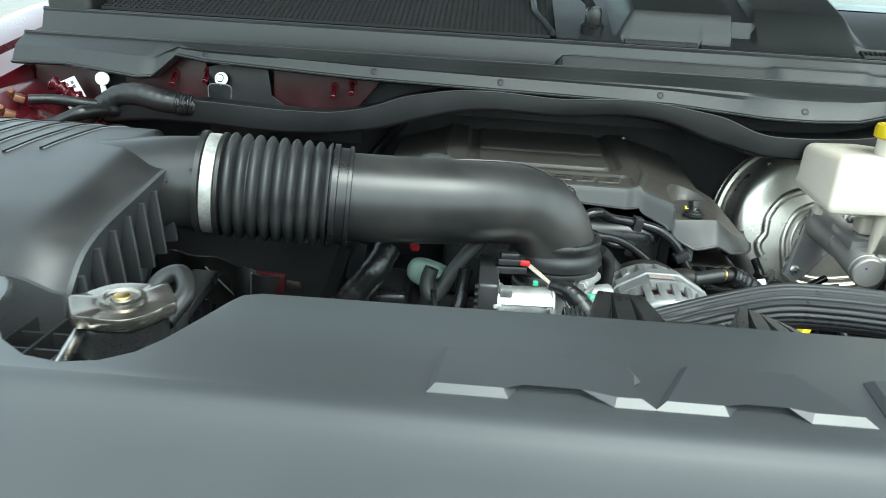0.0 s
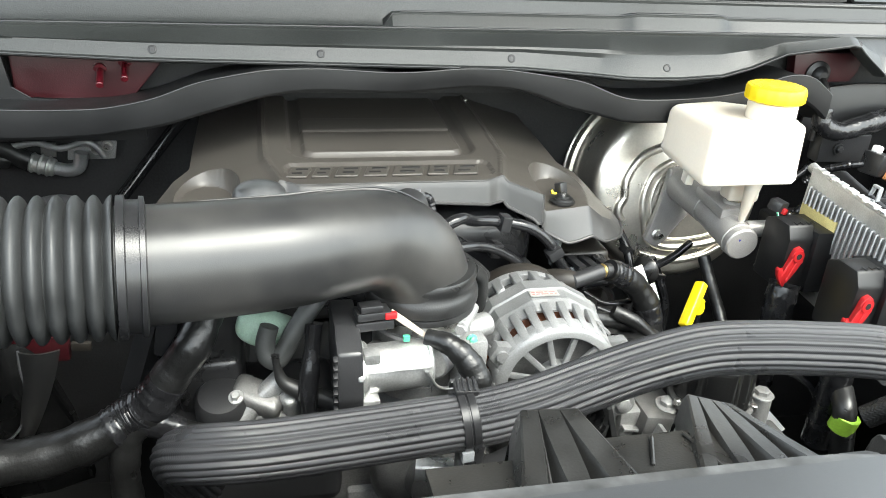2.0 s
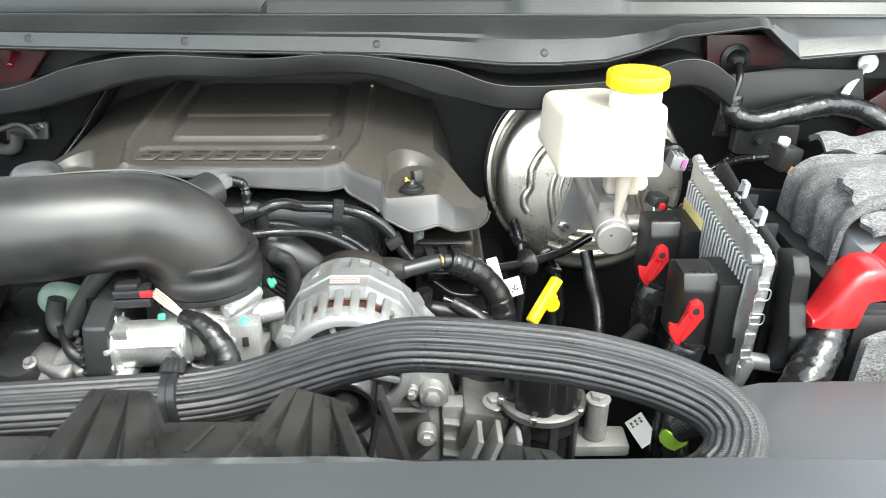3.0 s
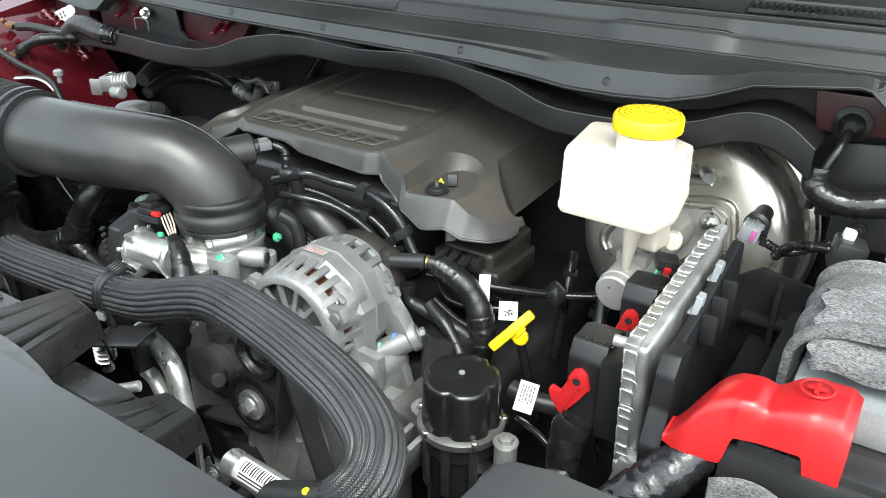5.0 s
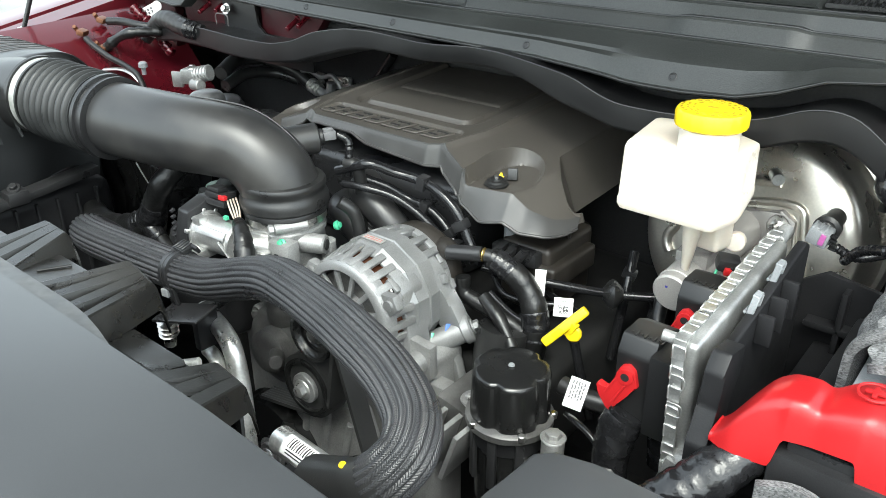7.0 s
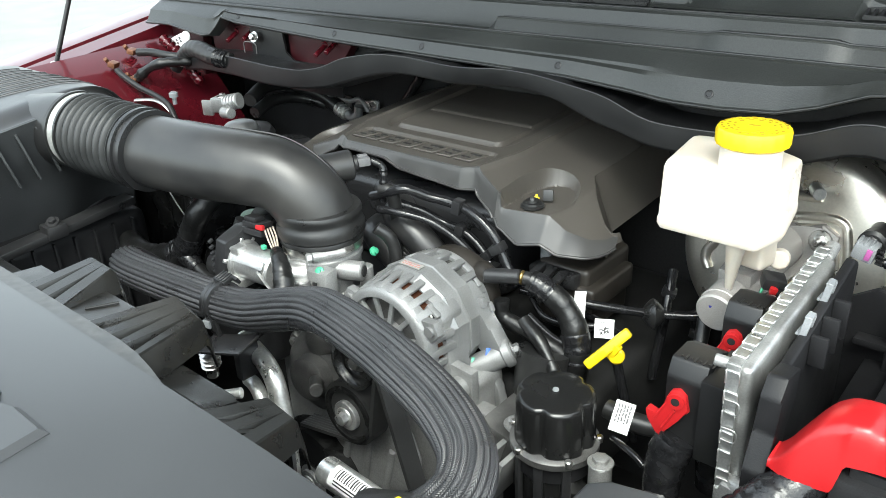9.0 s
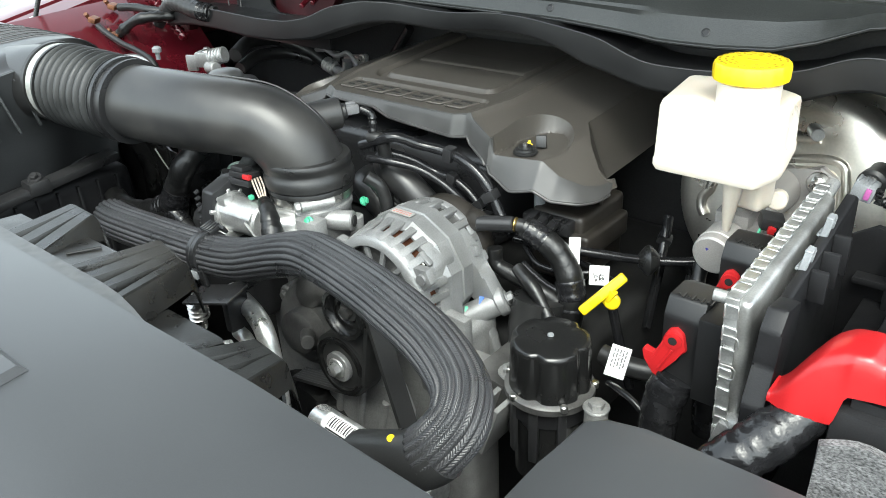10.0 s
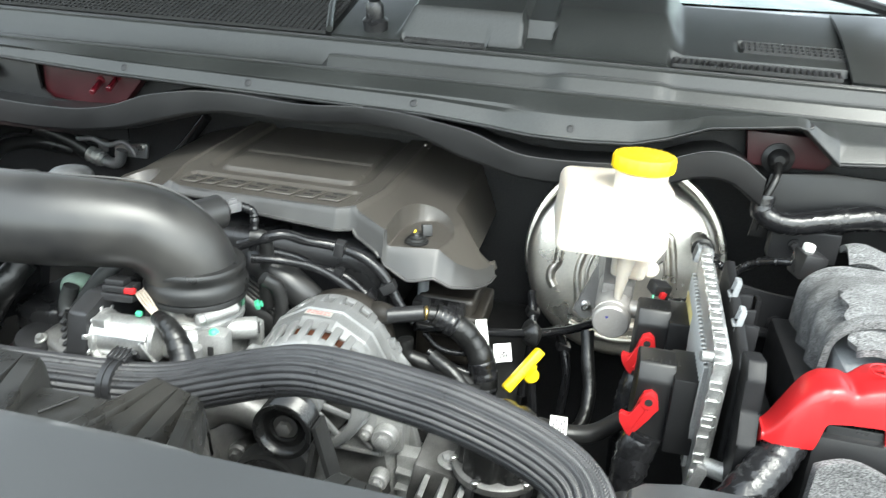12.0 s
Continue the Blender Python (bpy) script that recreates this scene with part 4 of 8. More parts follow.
part("motor_end_cap", bm, M_EDGE, tb, "crimped bright end cap")
part("motor_strap", sweep(B(), [(0.216, 0.790, 1.118), (0.228, 0.797, 1.096), (0.244, 0.806, 1.088), (0.262, 0.822, 1.092)], 0.0024, 8, 6, flat=0.6), M_SATIN, tb)
bm = prism(B(), [(0.785, 1.075), (0.780, 1.10), (0.79, 1.14), (0.82, 1.150), (0.875, 1.145), (0.885, 1.10), (0.87, 1.066), (0.81, 1.064)], 0.022, Matrix(((0, 0, 1, 0.140), (1, 0, 0, 0), (0, 1, 0, 0), (0, 0, 0, 1))), 0.003)
for i in range(9):
    box(bm, (0.004, 0.006, 0.0035), pose(0.1385, 0.784, 1.075 + 0.008 * i, 20, 0, 0), 0.0008)
part("gear_cover", bm, M_PLASTIC, tb, "black plastic gear cover")
bm = box(B(), (0.034, 0.024, 0.008), pose(0.174, 0.830, 1.146, -8, 0, 6), 0.0015)
box(bm, (0.030, 0.022, 0.007), pose(0.174, 0.830, 1.155, -8, 0, 6), 0.0015)
box(bm, (0.020, 0.016, 0.006), pose(0.172, 0.828, 1.162, -8, 0, 6), 0.0015)
part("plug", bm, M_PLASTIC, tb)
part("plug_lock", box(B(), (0.011, 0.006, 0.006), pose(0.189, 0.822, 1.156, -8, 0, 6), 0.0015), M_RED, tb, "red plug lock")
bm = B()
for i, q in enumerate((-0.006, -0.002, 0.002, 0.006)):
    sweep(bm, [(0.192, 0.832 + q, 1.152), (0.205, 0.826 + q, 1.144), (0.222, 0.817 + q / 2, 1.134)], 0.0011, 6, 5)
part("bare_lead", bm, M_BEIGE, tb, "pale unsheathed leads")
part("seal", block(B(), (0.199, 0.812, 1.134), (0.205, 0.817, 1.139), 0.001), M_GREEN, tb)
part("wiring_loom", sweep(B(), [(0.220, 0.818, 1.134), (0.238, 0.808, 1.132), (0.253, 0.799, 1.120), (0.262, 0.790, 1.102), (0.256, 0.782, 1.084), (0.240, 0.776, 1.066), (0.222, 0.772, 1.05)], [0.0075, 0.0095, 0.0115, 0.0125, 0.0120, 0.0110, 0.010], 16, 10, wave=lambda s: 1 + 0.03 * math.sin(s * 433) + 0.025 * math.sin(s * 1100)), M_LOOM, tb, "loom wrapped in cloth tape")
for p, d in (((0.268, 0.842, 1.112), (0.2, -1, 0.5)), ((0.278, 0.917, 1.112), (1, 0.3, 0.4))):
    bm = lathe(B(), [(0.0055, 0), (0.006, 0.003), (0.0038, 0.0045), (0.0038, 0.007), (0.0015, 0.008)], axis_pose(p, d), 14)
    part("plug_cap", bm, M_GREEN, tb, "small green plastic cap")
part("vent_slot", box(B(), (0.006, 0.002, 0.010), pose(0.270, 0.829, 1.099, 0, 0, 8), 0.0008), M_DARK, tb)

# ---- radiator hose ----
hose = thing("radiator_hose", (0.35, 0.69, 1.15), "thick black radiator hose in a ribbed braided sleeve", "radiator hose")
HP = [(0.024, 0.792, 1.02), (0.013, 0.768, 1.062), (0.022, 0.740, 1.092), (0.045, 0.722, 1.106), (0.084, 0.715, 1.111), (0.135, 0.716, 1.113), (0.201, 0.722, 1.113), (0.252, 0.728, 1.113), (0.295, 0.731, 1.120), (0.340, 0.728, 1.138), (0.380, 0.723, 1.155), (0.423, 0.714, 1.171),
      (0.465, 0.705, 1.176), (0.506, 0.695, 1.178), (0.553, 0.682, 1.179), (0.603, 0.670, 1.171), (0.639, 0.653, 1.162), (0.653, 0.634, 1.153), (0.650, 0.619, 1.142), (0.641, 0.613, 1.132)]
part("sleeve", sweep(B(), HP, [0.0206] * 9 + [0.0200] + [0.0195] * (len(HP) - 10), 220, 7, ribs=22, rib=0.0019), M_BRAID, hose, "braided lengthwise-ribbed sleeve", angle=100)
part("end_coupling", sweep(B(), [(0.650, 0.618, 1.139), (0.643, 0.614, 1.132), (0.630, 0.611, 1.123), (0.608, 0.610, 1.1105), (0.580, 0.610, 1.097)], 0.0215, 28, 6), M_RUBBER, hose, "smooth black rubber end")
part("paint_dot", lathe(B(), [(0.003, 0), (0.0027, 0.0006), (0.001, 0.0007)], axis_pose((0.6183, 0.6045, 1.1402), (0.05, -0.25, 0.97)), 14), M_YELLOW, hose, "yellow paint dot")
part("paint_dot", lathe(B(), [(0.0013, 0), (0.0012, 0.0006), (0.0006, 0.0007)], axis_pose((0.603, 0.611, 1.1300), (-0.3, -0.0, 1)), 14), M_GREEN, hose, "teal paint dot")
part("stencil", box(B(), (0.012, 0.003, 0.0005), pose(0.6315, 0.6030, 1.1440, 18, -25, 0), 0.0001), M_GREYPL, hose)
hc = thing("hose_clip", (0.25, 0.716, 1.09), "black plastic strap holding the radiator hose on a bracket", "hose clip")
mm = axis_pose((0.254, 0.716, 1.1175), (1, 0, 0.12))
bm = lathe(B(), [(0.0222, -0.007), (0.0242, -0.0065), (0.0242, -0.001), (0.0232, -0.0005), (0.0232, 0.0005), (0.0242, 0.001), (0.0242, 0.0065), (0.0222, 0.007)], mm, 40)
part("strap", bm, M_PLASTIC, hc)
bm = box(B(), (0.019, 0.012, 0.005), pose(0.253, 0.723, 1.1430, 14, 4, 0), 0.001)
for k in range(4):
    box(bm, (0.0022, 0.014, 0.0022), pose(0.2465 + 0.0044 * k, 0.724, 1.1462, 14, 4, 0), 0.0006, 1)
box(bm, (0.021, 0.004, 0.009), pose(0.253, 0.735, 1.1395, 30, 4, 0), 0.001)
part("buckle", bm, M_PLASTIC, hc)
bm = box(B(), (0.070, 0.034, 0.0035), pose(0.285, 0.694, 1.0865, 8, -14, 10), 0.0015)
box(bm, (0.016, 0.004, 0.022), pose(0.257, 0.700, 1.096, 10, 0, 0), 0.0015)
part("bracket", bm, M_PLASTIC, hc)
bm = B()
for k in range(4):
    lathe(bm, [(0.008, 0), (0.0112, 0.0016), (0.008, 0.0032)], pose(0.2535, 0.690, 1.050 + 0.0056 * k, 8, 8, 0), 20)
rod(bm, (0.252, 0.690, 1.035), (0.2565, 0.691, 1.080), 0.0070, 14)
part("spring_mount", bm, M_STEEL, hc, "zinc spring mount")
part("code_plate", box(B(), (0.010, 0.003, 0.009), pose(0.251, 0.6955, 1.0985, 0, 0, 10), 0.0005), M_GREYPL, hc, "small grey marked plate")

hc.matrix_basis = Matrix.Translation((-0.0173, 0.0102, -0.0045)) @ hc.matrix_basis

# ---- alternator ----
alt = thing("alternator", (0.362, 0.90, 1.05), "bare cast aluminium alternator with cooling slots", "alternator")
AC = Vector((0.362, 0.0, 1.051))
AM = Matrix(((1, 0, 0, AC.x), (0, 0, 1, 0.0), (0, -1, 0, AC.z), (0, 0, 0, 1)))  # z of this pose runs to the rear
XZ = lambda y: Matrix(((1, 0, 0, 0), (0, 0, 1, y), (0, 1, 0, 0), (0, 0, 0, 1)))
AXZ = lambda y: Matrix(((1, 0, 0, AC.x), (0, 0, 1, y), (0, 1, 0, AC.z), (0, 0, 0, 1)))


def ring(r0, r1, y0, y1, n=64):
    bm = B()
    rings = []
    for r, y in ((r0, y0), (r1, y0 + 0.001), (r1 + 0.0008, y1), (r0, y1)):
        rings.append([bm.verts.new(AM @ Vector((r * math.cos(2 * math.pi * i / n), r * math.sin(2 * math.pi * i / n), y))) for i in range(n)])
    for a, b in zip(rings, rings[1:] + rings[:1]):
        for i in range(n):
            bm.faces.new((a[i], a[(i + 1) % n], b[(i + 1) % n], b[i]))
    return bm


part("rotor", lathe(B(), [(0.01, 0.858), (0.050, 0.858), (0.056, 0.880), (0.058, 0.905)], AM, 40), M_CASTDARK, alt)
part("front_case", lathe(B(), [(0.056, 0.900), (0.0640, 0.8800), (0.0665, 0.8800), (0.0685, 0.8845), (0.0715, 0.8915), (0.0722, 0.8930), (0.0715, 0.8945), (0.0725, 0.9110), (0.0745, 0.9120), (0.0745, 0.9148), (0.0730, 0.9158), (0.0724, 0.9330), (0.064, 0.9340)], AM @ Matrix.Rotation(radians(15), 4, "Z") @ Matrix.Diagonal((1.02, 1.02, 1, 1)), 12), M_ALT, alt, angle=20)
# Darker ring behind the webs: the gaps' shade is put into its colour.
part("slot_band", ring(0.056, 0.0600, 0.932, 0.964), M_CASTDARK, alt, "dark ring behind the rear webs for the shade of the gaps")
part("rear_case", lathe(B(), [(0.056, 0.9555), (0.0660, 0.9560), (0.0668, 0.9575), (0.0660, 0.9660), (0.058, 0.972), (0.02, 0.974)], Matrix.Translation((-0.005, 0, 0)) @ AM, 64), M_ALT, alt)
part("face_ring", lathe(B(), [(0.0530, 0.862), (0.0530, 0.8470), (0.0540, 0.8455), (0.0600, 0.8460), (0.0640, 0.8490), (0.0660, 0.8540), (0.0664, 0.8630), (0.0610, 0.8660)], AM, 72), M_ALT, alt)
part("hub", ring(0.010, 0.022, 0.835, 0.866), M_ALT, alt)
bar = B()
box(bar, (0.0046, 0.006, 0.034), Matrix(), 0.0016, 2)
spoke_me = mesh_of("spoke", bar, M_ALT)
for i in range(12):
    a = 2 * math.pi * (i + 0.5) / 12
    d = Vector((math.cos(a), 0, -math.sin(a)))
    shared("spoke", spoke_me, alt, axis_pose(AC + Vector((0, 0.8500, 0)) + d * 0.038, d))
bar = B()
box(bar, (0.0094, 0.0056, 0.040), Matrix(), 0.0024, 2)
bar_me = mesh_of("fin", bar, M_ALT)
for i in range(26):
    a = 2 * math.pi * i / 26
    d = Vector((math.cos(a), 0, -math.sin(a)))
    p0, p1 = AC + d * 0.0630 + Vector((0, 0.8520, 0)), AC + d * 0.0688 + Vector((0, 0.8860, 0))
    shared("fin", bar_me, alt, axis_pose((p0 + p1) / 2, p1 - p0, d))
bar = B()
box(bar, (0.0100, 0.0085, 0.030), Matrix(), 0.0014, 1)
tab_me = mesh_of("rear_web", bar, M_ALT)
for i in range(20):
    a = 2 * math.pi * (i + 0.3) / 20
    d = Vector((math.cos(a), 0, -math.sin(a)))
    shared("rear_web", tab_me, alt, axis_pose(AC + Vector((-0.004, 0, 0)) + d * 0.0655 + Vector((0, 0.9465, 0)), Vector((0, 1, 0)) - 0.12 * d, d))
part("rear_cover", lathe(B(), [(0.050, 0.966), (0.060, 0.968), (0.0625, 0.974), (0.0615, 0.990), (0.054, 0.999), (0.02, 1.0)], Matrix.Translation((-0.003, 0, 0.002)) @ AM, 48), M_SOOTBROWN, alt, "dark brown-black plastic rear cover")
part("winding", lathe(B(), [(0.053, 0.862), (0.0605, 0.864), (0.0635, 0.884), (0.059, 0.896)], AM, 60, 30, 0.02), M_COPPER, alt, "dark copper winding behind the slots")
# the angular flank with its two slots, and the arm to the pivot
part("flank", prism(B(), [(0.034, 0.058), (0.050, 0.051), (0.063, 0.033), (0.0665, 0.010), (0.0735, -0.030), (0.070, -0.052), (0.045, -0.058), (0.034, 0.0)], 0.032, AXZ(0.8755), 0.0030, taper=-0.003), M_ALT, alt)
part("flank_foot", prism(B(), [(-0.034, 0.058), (-0.060, 0.040), (-0.071, 0.010), (-0.075, -0.035), (-0.06, -0.058), (-0.034, 0.0)], 0.030, AXZ(0.878), 0.0030), M_ALT, alt)
part("mounting_arm", prism(B(), [(0.046, 0.050), (0.062, 0.036), (0.076, 0.010), (0.087, 0.004), (0.100, -0.016), (0.105, -0.030), (0.085, -0.038), (0.055, -0.02)], 0.020, AXZ(0.930), 0.0030), M_ALT, alt)
for k in range(3):
    part("arm_step", prism(B(), [(0.060, 0.034), (0.070, 0.036), (0.075, 0.026), (0.064, 0.022)], 0.007, AXZ(0.9365 + 0.0105 * k) @ Matrix.Translation((0.002 * k, -0.010 * k, 0)), 0.0015), M_ALT, alt)
for k in range(2):
    o = AC + Vector((0.0505 + 0.004 * k, 0.8735, 0.041 - 0.0145 * k))
    m = Matrix.Translation(o) @ pose(0, 0, 0, 0, 38 + 14 * k, 0)
    bm = box(B(), (0.019, 0.009, 0.0115), m, 0.0028)
    lug = part("slot_lug", bm, M_ALT, alt)
    part("slot", box(B(), (0.0120, 0.0016, 0.0058), m @ Matrix.Translation((0.001, -0.0042, 0)), 0.0006, 1), M_DARK, lug)
    part("terminal", rod(B(), m @ Vector((-0.004, -0.0052, 0)), m @ Vector((0.005, -0.0052, 0)), 0.0016, 8), M_STEEL, lug)
for k in range(2):
    o = AC + Vector((-0.0655 - 0.0035 * k, 0.8765, 0.020 - 0.014 * k))
    m = Matrix.Translation(o) @ pose(0, 0, 0, 0, -62, 0)
    lug = part("slot_lug", box(B(), (0.021, 0.010, 0.0110), m, 0.0028), M_ALT, alt)
    part("slot", box(B(), (0.0140, 0.0016, 0.0060), m @ Matrix.Translation((0, -0.0047, 0)), 0.0006, 1), M_COPPER, lug)
bm = rod(B(), (0.426, 0.911, 1.000), (0.460, 0.942, 1.022), 0.0145, 24)
rod(bm, (0.458, 0.9405, 1.0207), (0.4665, 0.948, 1.0260), 0.0175, 24)
hexbolt(bm, (0.4665, 0.948, 1.0260), (0.68, 0.62, 0.42), 0.0062, 0.008)
part("pivot_lug", bm, M_ALT, alt)
part("pivot_web", prism(B(), [(0.428, 1.000), (0.452, 1.012), (0.464, 0.985), (0.476, 0.952), (0.458, 0.944), (0.443, 0.97)], 0.013, XZ(0.922), 0.004), M_ALT, alt)
bm = lathe(B(), [(0.006, -0.010), (0.0125, -0.010), (0.0125, 0.004), (0.008, 0.006)], axis_pose((0.4665, 0.930, 0.951), (0.75, -0.25, -0.1)), 20)
hexbolt(bm, Vector((0.4665, 0.930, 0.951)) + 0.006 * Vector((0.93, -0.31, -0.12)), (0.75, -0.25, -0.1), 0.0078, 0.010)
part("lower_bolt", bm, M_STEEL, alt, "bright lower mounting bolt")
for p, w, mt, txt in (((0.448, 0.9255, 1.0280), 0.009, M_BLUEMARK, "blue paint mark"), ((0.436, 0.9125, 1.0190), 0.006, M_GREEN, "green paint mark"), ((0.4270, 0.8740, 1.0080), 0.005, M_BLUEMARK, "blue paint mark")):
    part("paint_mark", box(B(), (w * 0.6, w, 0.0008), pose(*p, 48, 10, 40), 0.0002), mt, alt, txt)
for a, reach in ((210, 0.064), (334, 0.068)):
    d = Vector((math.cos(radians(a)), 0, -math.sin(radians(a))))
    q = AC + d * reach
    bm = prism(B(), [(-0.015, -0.004), (0.015, -0.004), (0.008, 0.014), (-0.008, 0.014)], 0.012, axis_pose(q + Vector((0, 0.864, 0)), (0, -1, 0), d), 0.003)
    lathe(bm, [(0.003, 0.0), (0.0062, 0.0), (0.0062, 0.004), (0.0035, 0.0042)], axis_pose(q + d * 0.004 + Vector((0, 0.853, 0)), (0, -1, 0)), 16)
    part("ear", bm, M_ALT, alt)
LM = pose(0.358, 0.9020, 1.1236, 3, 0, 0)
lb = part("stamped_label", box(B(), (0.030, 0.010, 0.0008), LM, 0), M_CLAMP, alt, "pale stamped type label")
bars(lb, LM, 0.026, 0.007, 2, mat("faded_red_print", (0.45, 0.20, 0.18), 0.6, bump=0), seed=8)

# ---- engine cover ----
ec = thing("engine_cover", (0.235, 1.14, 1.2), "brown-black moulded engine cover with a raised panel", "engine cover")
EX = 0.225
EC_F = [(0, 1.034), (0.104, 1.034), (0.116, 1.042), (0.122, 1.043), (0.166, 1.024), (0.199, 1.030), (0.222, 1.036), (0.250, 1.043), (0.272, 1.062), (0.284, 1.084), (0.290, 1.112)]
EC_S = [(0, 0.0), (0.002, 0.0022), (0.0045, 0.0022), (0.010, -0.0040), (0.040, -0.0125), (0.106, -0.032), (0.166, -0.082)]


def rect(x, y, hx, y0, y1, r):
    """Signed distance to a rounded rectangle round the cover's middle."""
    qx, qy = abs(x) - hx + r, abs(y - (y0 + y1) / 2) - (y1 - y0) / 2 + r
    return math.hypot(max(qx, 0), max(qy, 0)) + min(max(qx, qy), 0) - r


def well(a, y):
    """1 on the rim of the bolt well, less inside."""
    return math.hypot((a - 0.203) / 0.037, max(0.0, y - 1.066) / 0.060)


def ec_at(u, v):
    hw = soft_table([(-1, 0.289), (0.02, 0.288), (0.12, 0.272), (0.365, 0.226), (0.6, 0.227), (2, 0.225)], v, 0.01)
    dx = hw * (2 * u - 1)
    side, dx = math.copysign(1, dx), abs(dx)
    yf = soft_table(EC_F, dx, 0.0012)
    y = yf + (1.335 - yf) * v
    crest = soft_table([(0, 0.118), (1.042, 0.118), (1.11, 0.136), (1.2, 0.138), (2, 0.136)], y, 0.004)
    for edge in (crest + 0.0015, crest + 0.0048):  # the crease runs along the mesh
        if abs(dx - edge) < 0.0012:
            dx = edge
    r = well(dx, y)
    if abs(r - 1) < 0.05:  # so does the rim of the well
        dx = 0.203 + (dx - 0.203) / r
        y = 1.066 + (y - 1.066) / r if y > 1.066 else y
        r = 1.0
    z = 1.1975 + 0.055 * (y - 1.04) + (soft_table(EC_S, dx - crest, 0.0004) if dx > crest else 0.0)
    d = rect(dx, y, 0.116, 1.104, 1.5, 0.034)
    z -= 0.0062 * (1 - step(-0.009, -0.002, d))
    z += 0.0058 * (1 - step(-0.024, -0.018, d)) * (1 - 0.42 * step(1.158, 1.161, y) + 0.42 * step(1.200, 1.203, y) - 0.42 * step(1.244, 1.247, y))
    d2 = rect(dx, y, 0.118, 1.050, 1.093, 0.010)
    z -= 0.0034 * (1 - step(-0.0025, 0.0, d2))
    if r < 1:
        fl = 1.161 + 0.004 * max(0.0, y - 1.06) / 0.05
        z = min(z, fl + (z - fl) * max(0.0, (r - 0.86) / 0.14) ** 1.4)
    return Vector((EX + side * dx, y, z))


part("shell", sheet(B(), ec_at, 230, 120), M_ENGCOVER, ec, thick=0.003, angle=22)
LIP = [(-0.2, 0.026), (0.05, 0.026), (0.085, 0.014), (0.100, 0.012), (0.130, 0.008), (0.20, 0.009), (0.225, 0.019), (0.25, 0.021), (0.34, 0.027), (0.383, 0.031), (0.389, 0.037), (0.396, 0.022), (0.410, 0.030), (0.424, 0.036), (0.45, 0.031), (0.472, 0.025), (0.495, 0.016), (0.515, 0.010)]


def lip_at(u, v):
    p = ec_at(u, 0)
    h = soft_table(LIP, p.x, 0.0015)
    out = 0.007 + 0.012 * step(0.395, 0.44, p.x)
    return p + Vector((0.006 * v * step(0.47, 0.51, p.x), -0.0012 * step(0.0, 0.1, v) - out * v, -h * v))


part("front_lip", sheet(B(), lip_at, 230, 6), M_ENGLIP, ec, "front edge of the cover, tinted bluer for sky light", thick=0.003, angle=30)
part("lip_bead", sweep(B(), [lip_at(i / 160, 1) for i in range(161)], 0.0019, 8, 1), M_ENGLIP, ec)
part("edge_bead", sweep(B(), [ec_at(i / 160, 0) + Vector((0, 0.0003, -0.0008)) for i in range(123)], 0.0013, 8, 1), M_ENGLIP, ec)
part("side_skirt", sheet(B(), lambda u, v: ec_at(1, u) + Vector(((0.004 + 0.024 * step(0.06, 0.34, u)) * v, 0, -(0.010 + 0.060 * step(0.02, 0.24, u)) * v)), 80, 6), M_ENGCOVER, ec, thick=0.003)
part("side_skirt", sheet(B(), lambda u, v: ec_at(0, u) + Vector((-0.003 * v, 0, -(0.026 + 0.03 * step(0.05, 0.35, u)) * v)), 60, 3), M_ENGCOVER, ec, thick=0.003)
part("rear_clip", lathe(B(), [(0.006, 0), (0.006, 0.004), (0.003, 0.006), (0.003, 0.010)], pose(0.366, 1.31, 1.206), 12), M_STEEL, ec, "small steel clip")
# the emblem on the cover: plain raised plates with narrow black bars in a shallow tray
for k, (x0, x1) in enumerate(((0.112, 0.134), (0.139, 0.158), (0.164, 0.190), (0.196, 0.222), (0.228, 0.262), (0.268, 0.292), (0.298, 0.326))):
    lean = 0.004
    gl = part("emblem_plate", prism(B(), [(x0 - lean, -0.0150), (x1 - lean, -0.0150), (x1 + lean, 0.0150), (x0 + lean, 0.0150)], 0.0026, Matrix.Translation((0, 1.0715, 1.1955)), 0.0007, 1), M_ENGCOVER, ec)
    w = x1 - x0
    # the black bars stand in for the shadow sides of the relief
    for j, (oy, ww, ox) in enumerate(((0.0065, 0.62, 0.12), (-0.0055, 0.50, -0.14 + 0.1 * (k % 3)))):
        part("slot", box(B(), (w * ww, 0.0036, 0.0008), Matrix.Translation(((x0 + x1) / 2 + ox * w * 0.5 + lean * oy / 0.015, 1.0715 + oy, 1.1983)), 0), M_DARK, gl)
bm = lathe(B(), [(0.013, 0), (0.0145, 0.001), (0.0145, 0.003), (0.012, 0.0042), (0.0115, 0.0065), (0.0082, 0.0072), (0.0078, 0.0092), (0.003, 0.0095)], pose(0.425, 1.047, 1.162), 28)
part("grommet", bm, M_RUBBER, ec, "black rubber mounting grommet")
part("stud", lathe(B(), [(0.003, 0.006), (0.003, 0.0118), (0.002, 0.0125)], pose(0.425, 1.047, 1.162), 10), M_STEEL, ec)
part("latch_tab", box(B(), (0.012, 0.010, 0.014), pose(0.431, 1.072, 1.170, -15, 0, 30), 0.001), M_TUBE, ec)
bm = box(B(), (0.007, 0.002, 0.0025), pose(0.420, 1.064, 1.167, -25, 12, 10), 0.0005)
box(bm, (0.0025, 0.002, 0.005), pose(0.4185, 1.066, 1.168, -25, -20, 10), 0.0005)
part("paint_mark", bm, M_YELLOW, ec, "yellow inspection mark")

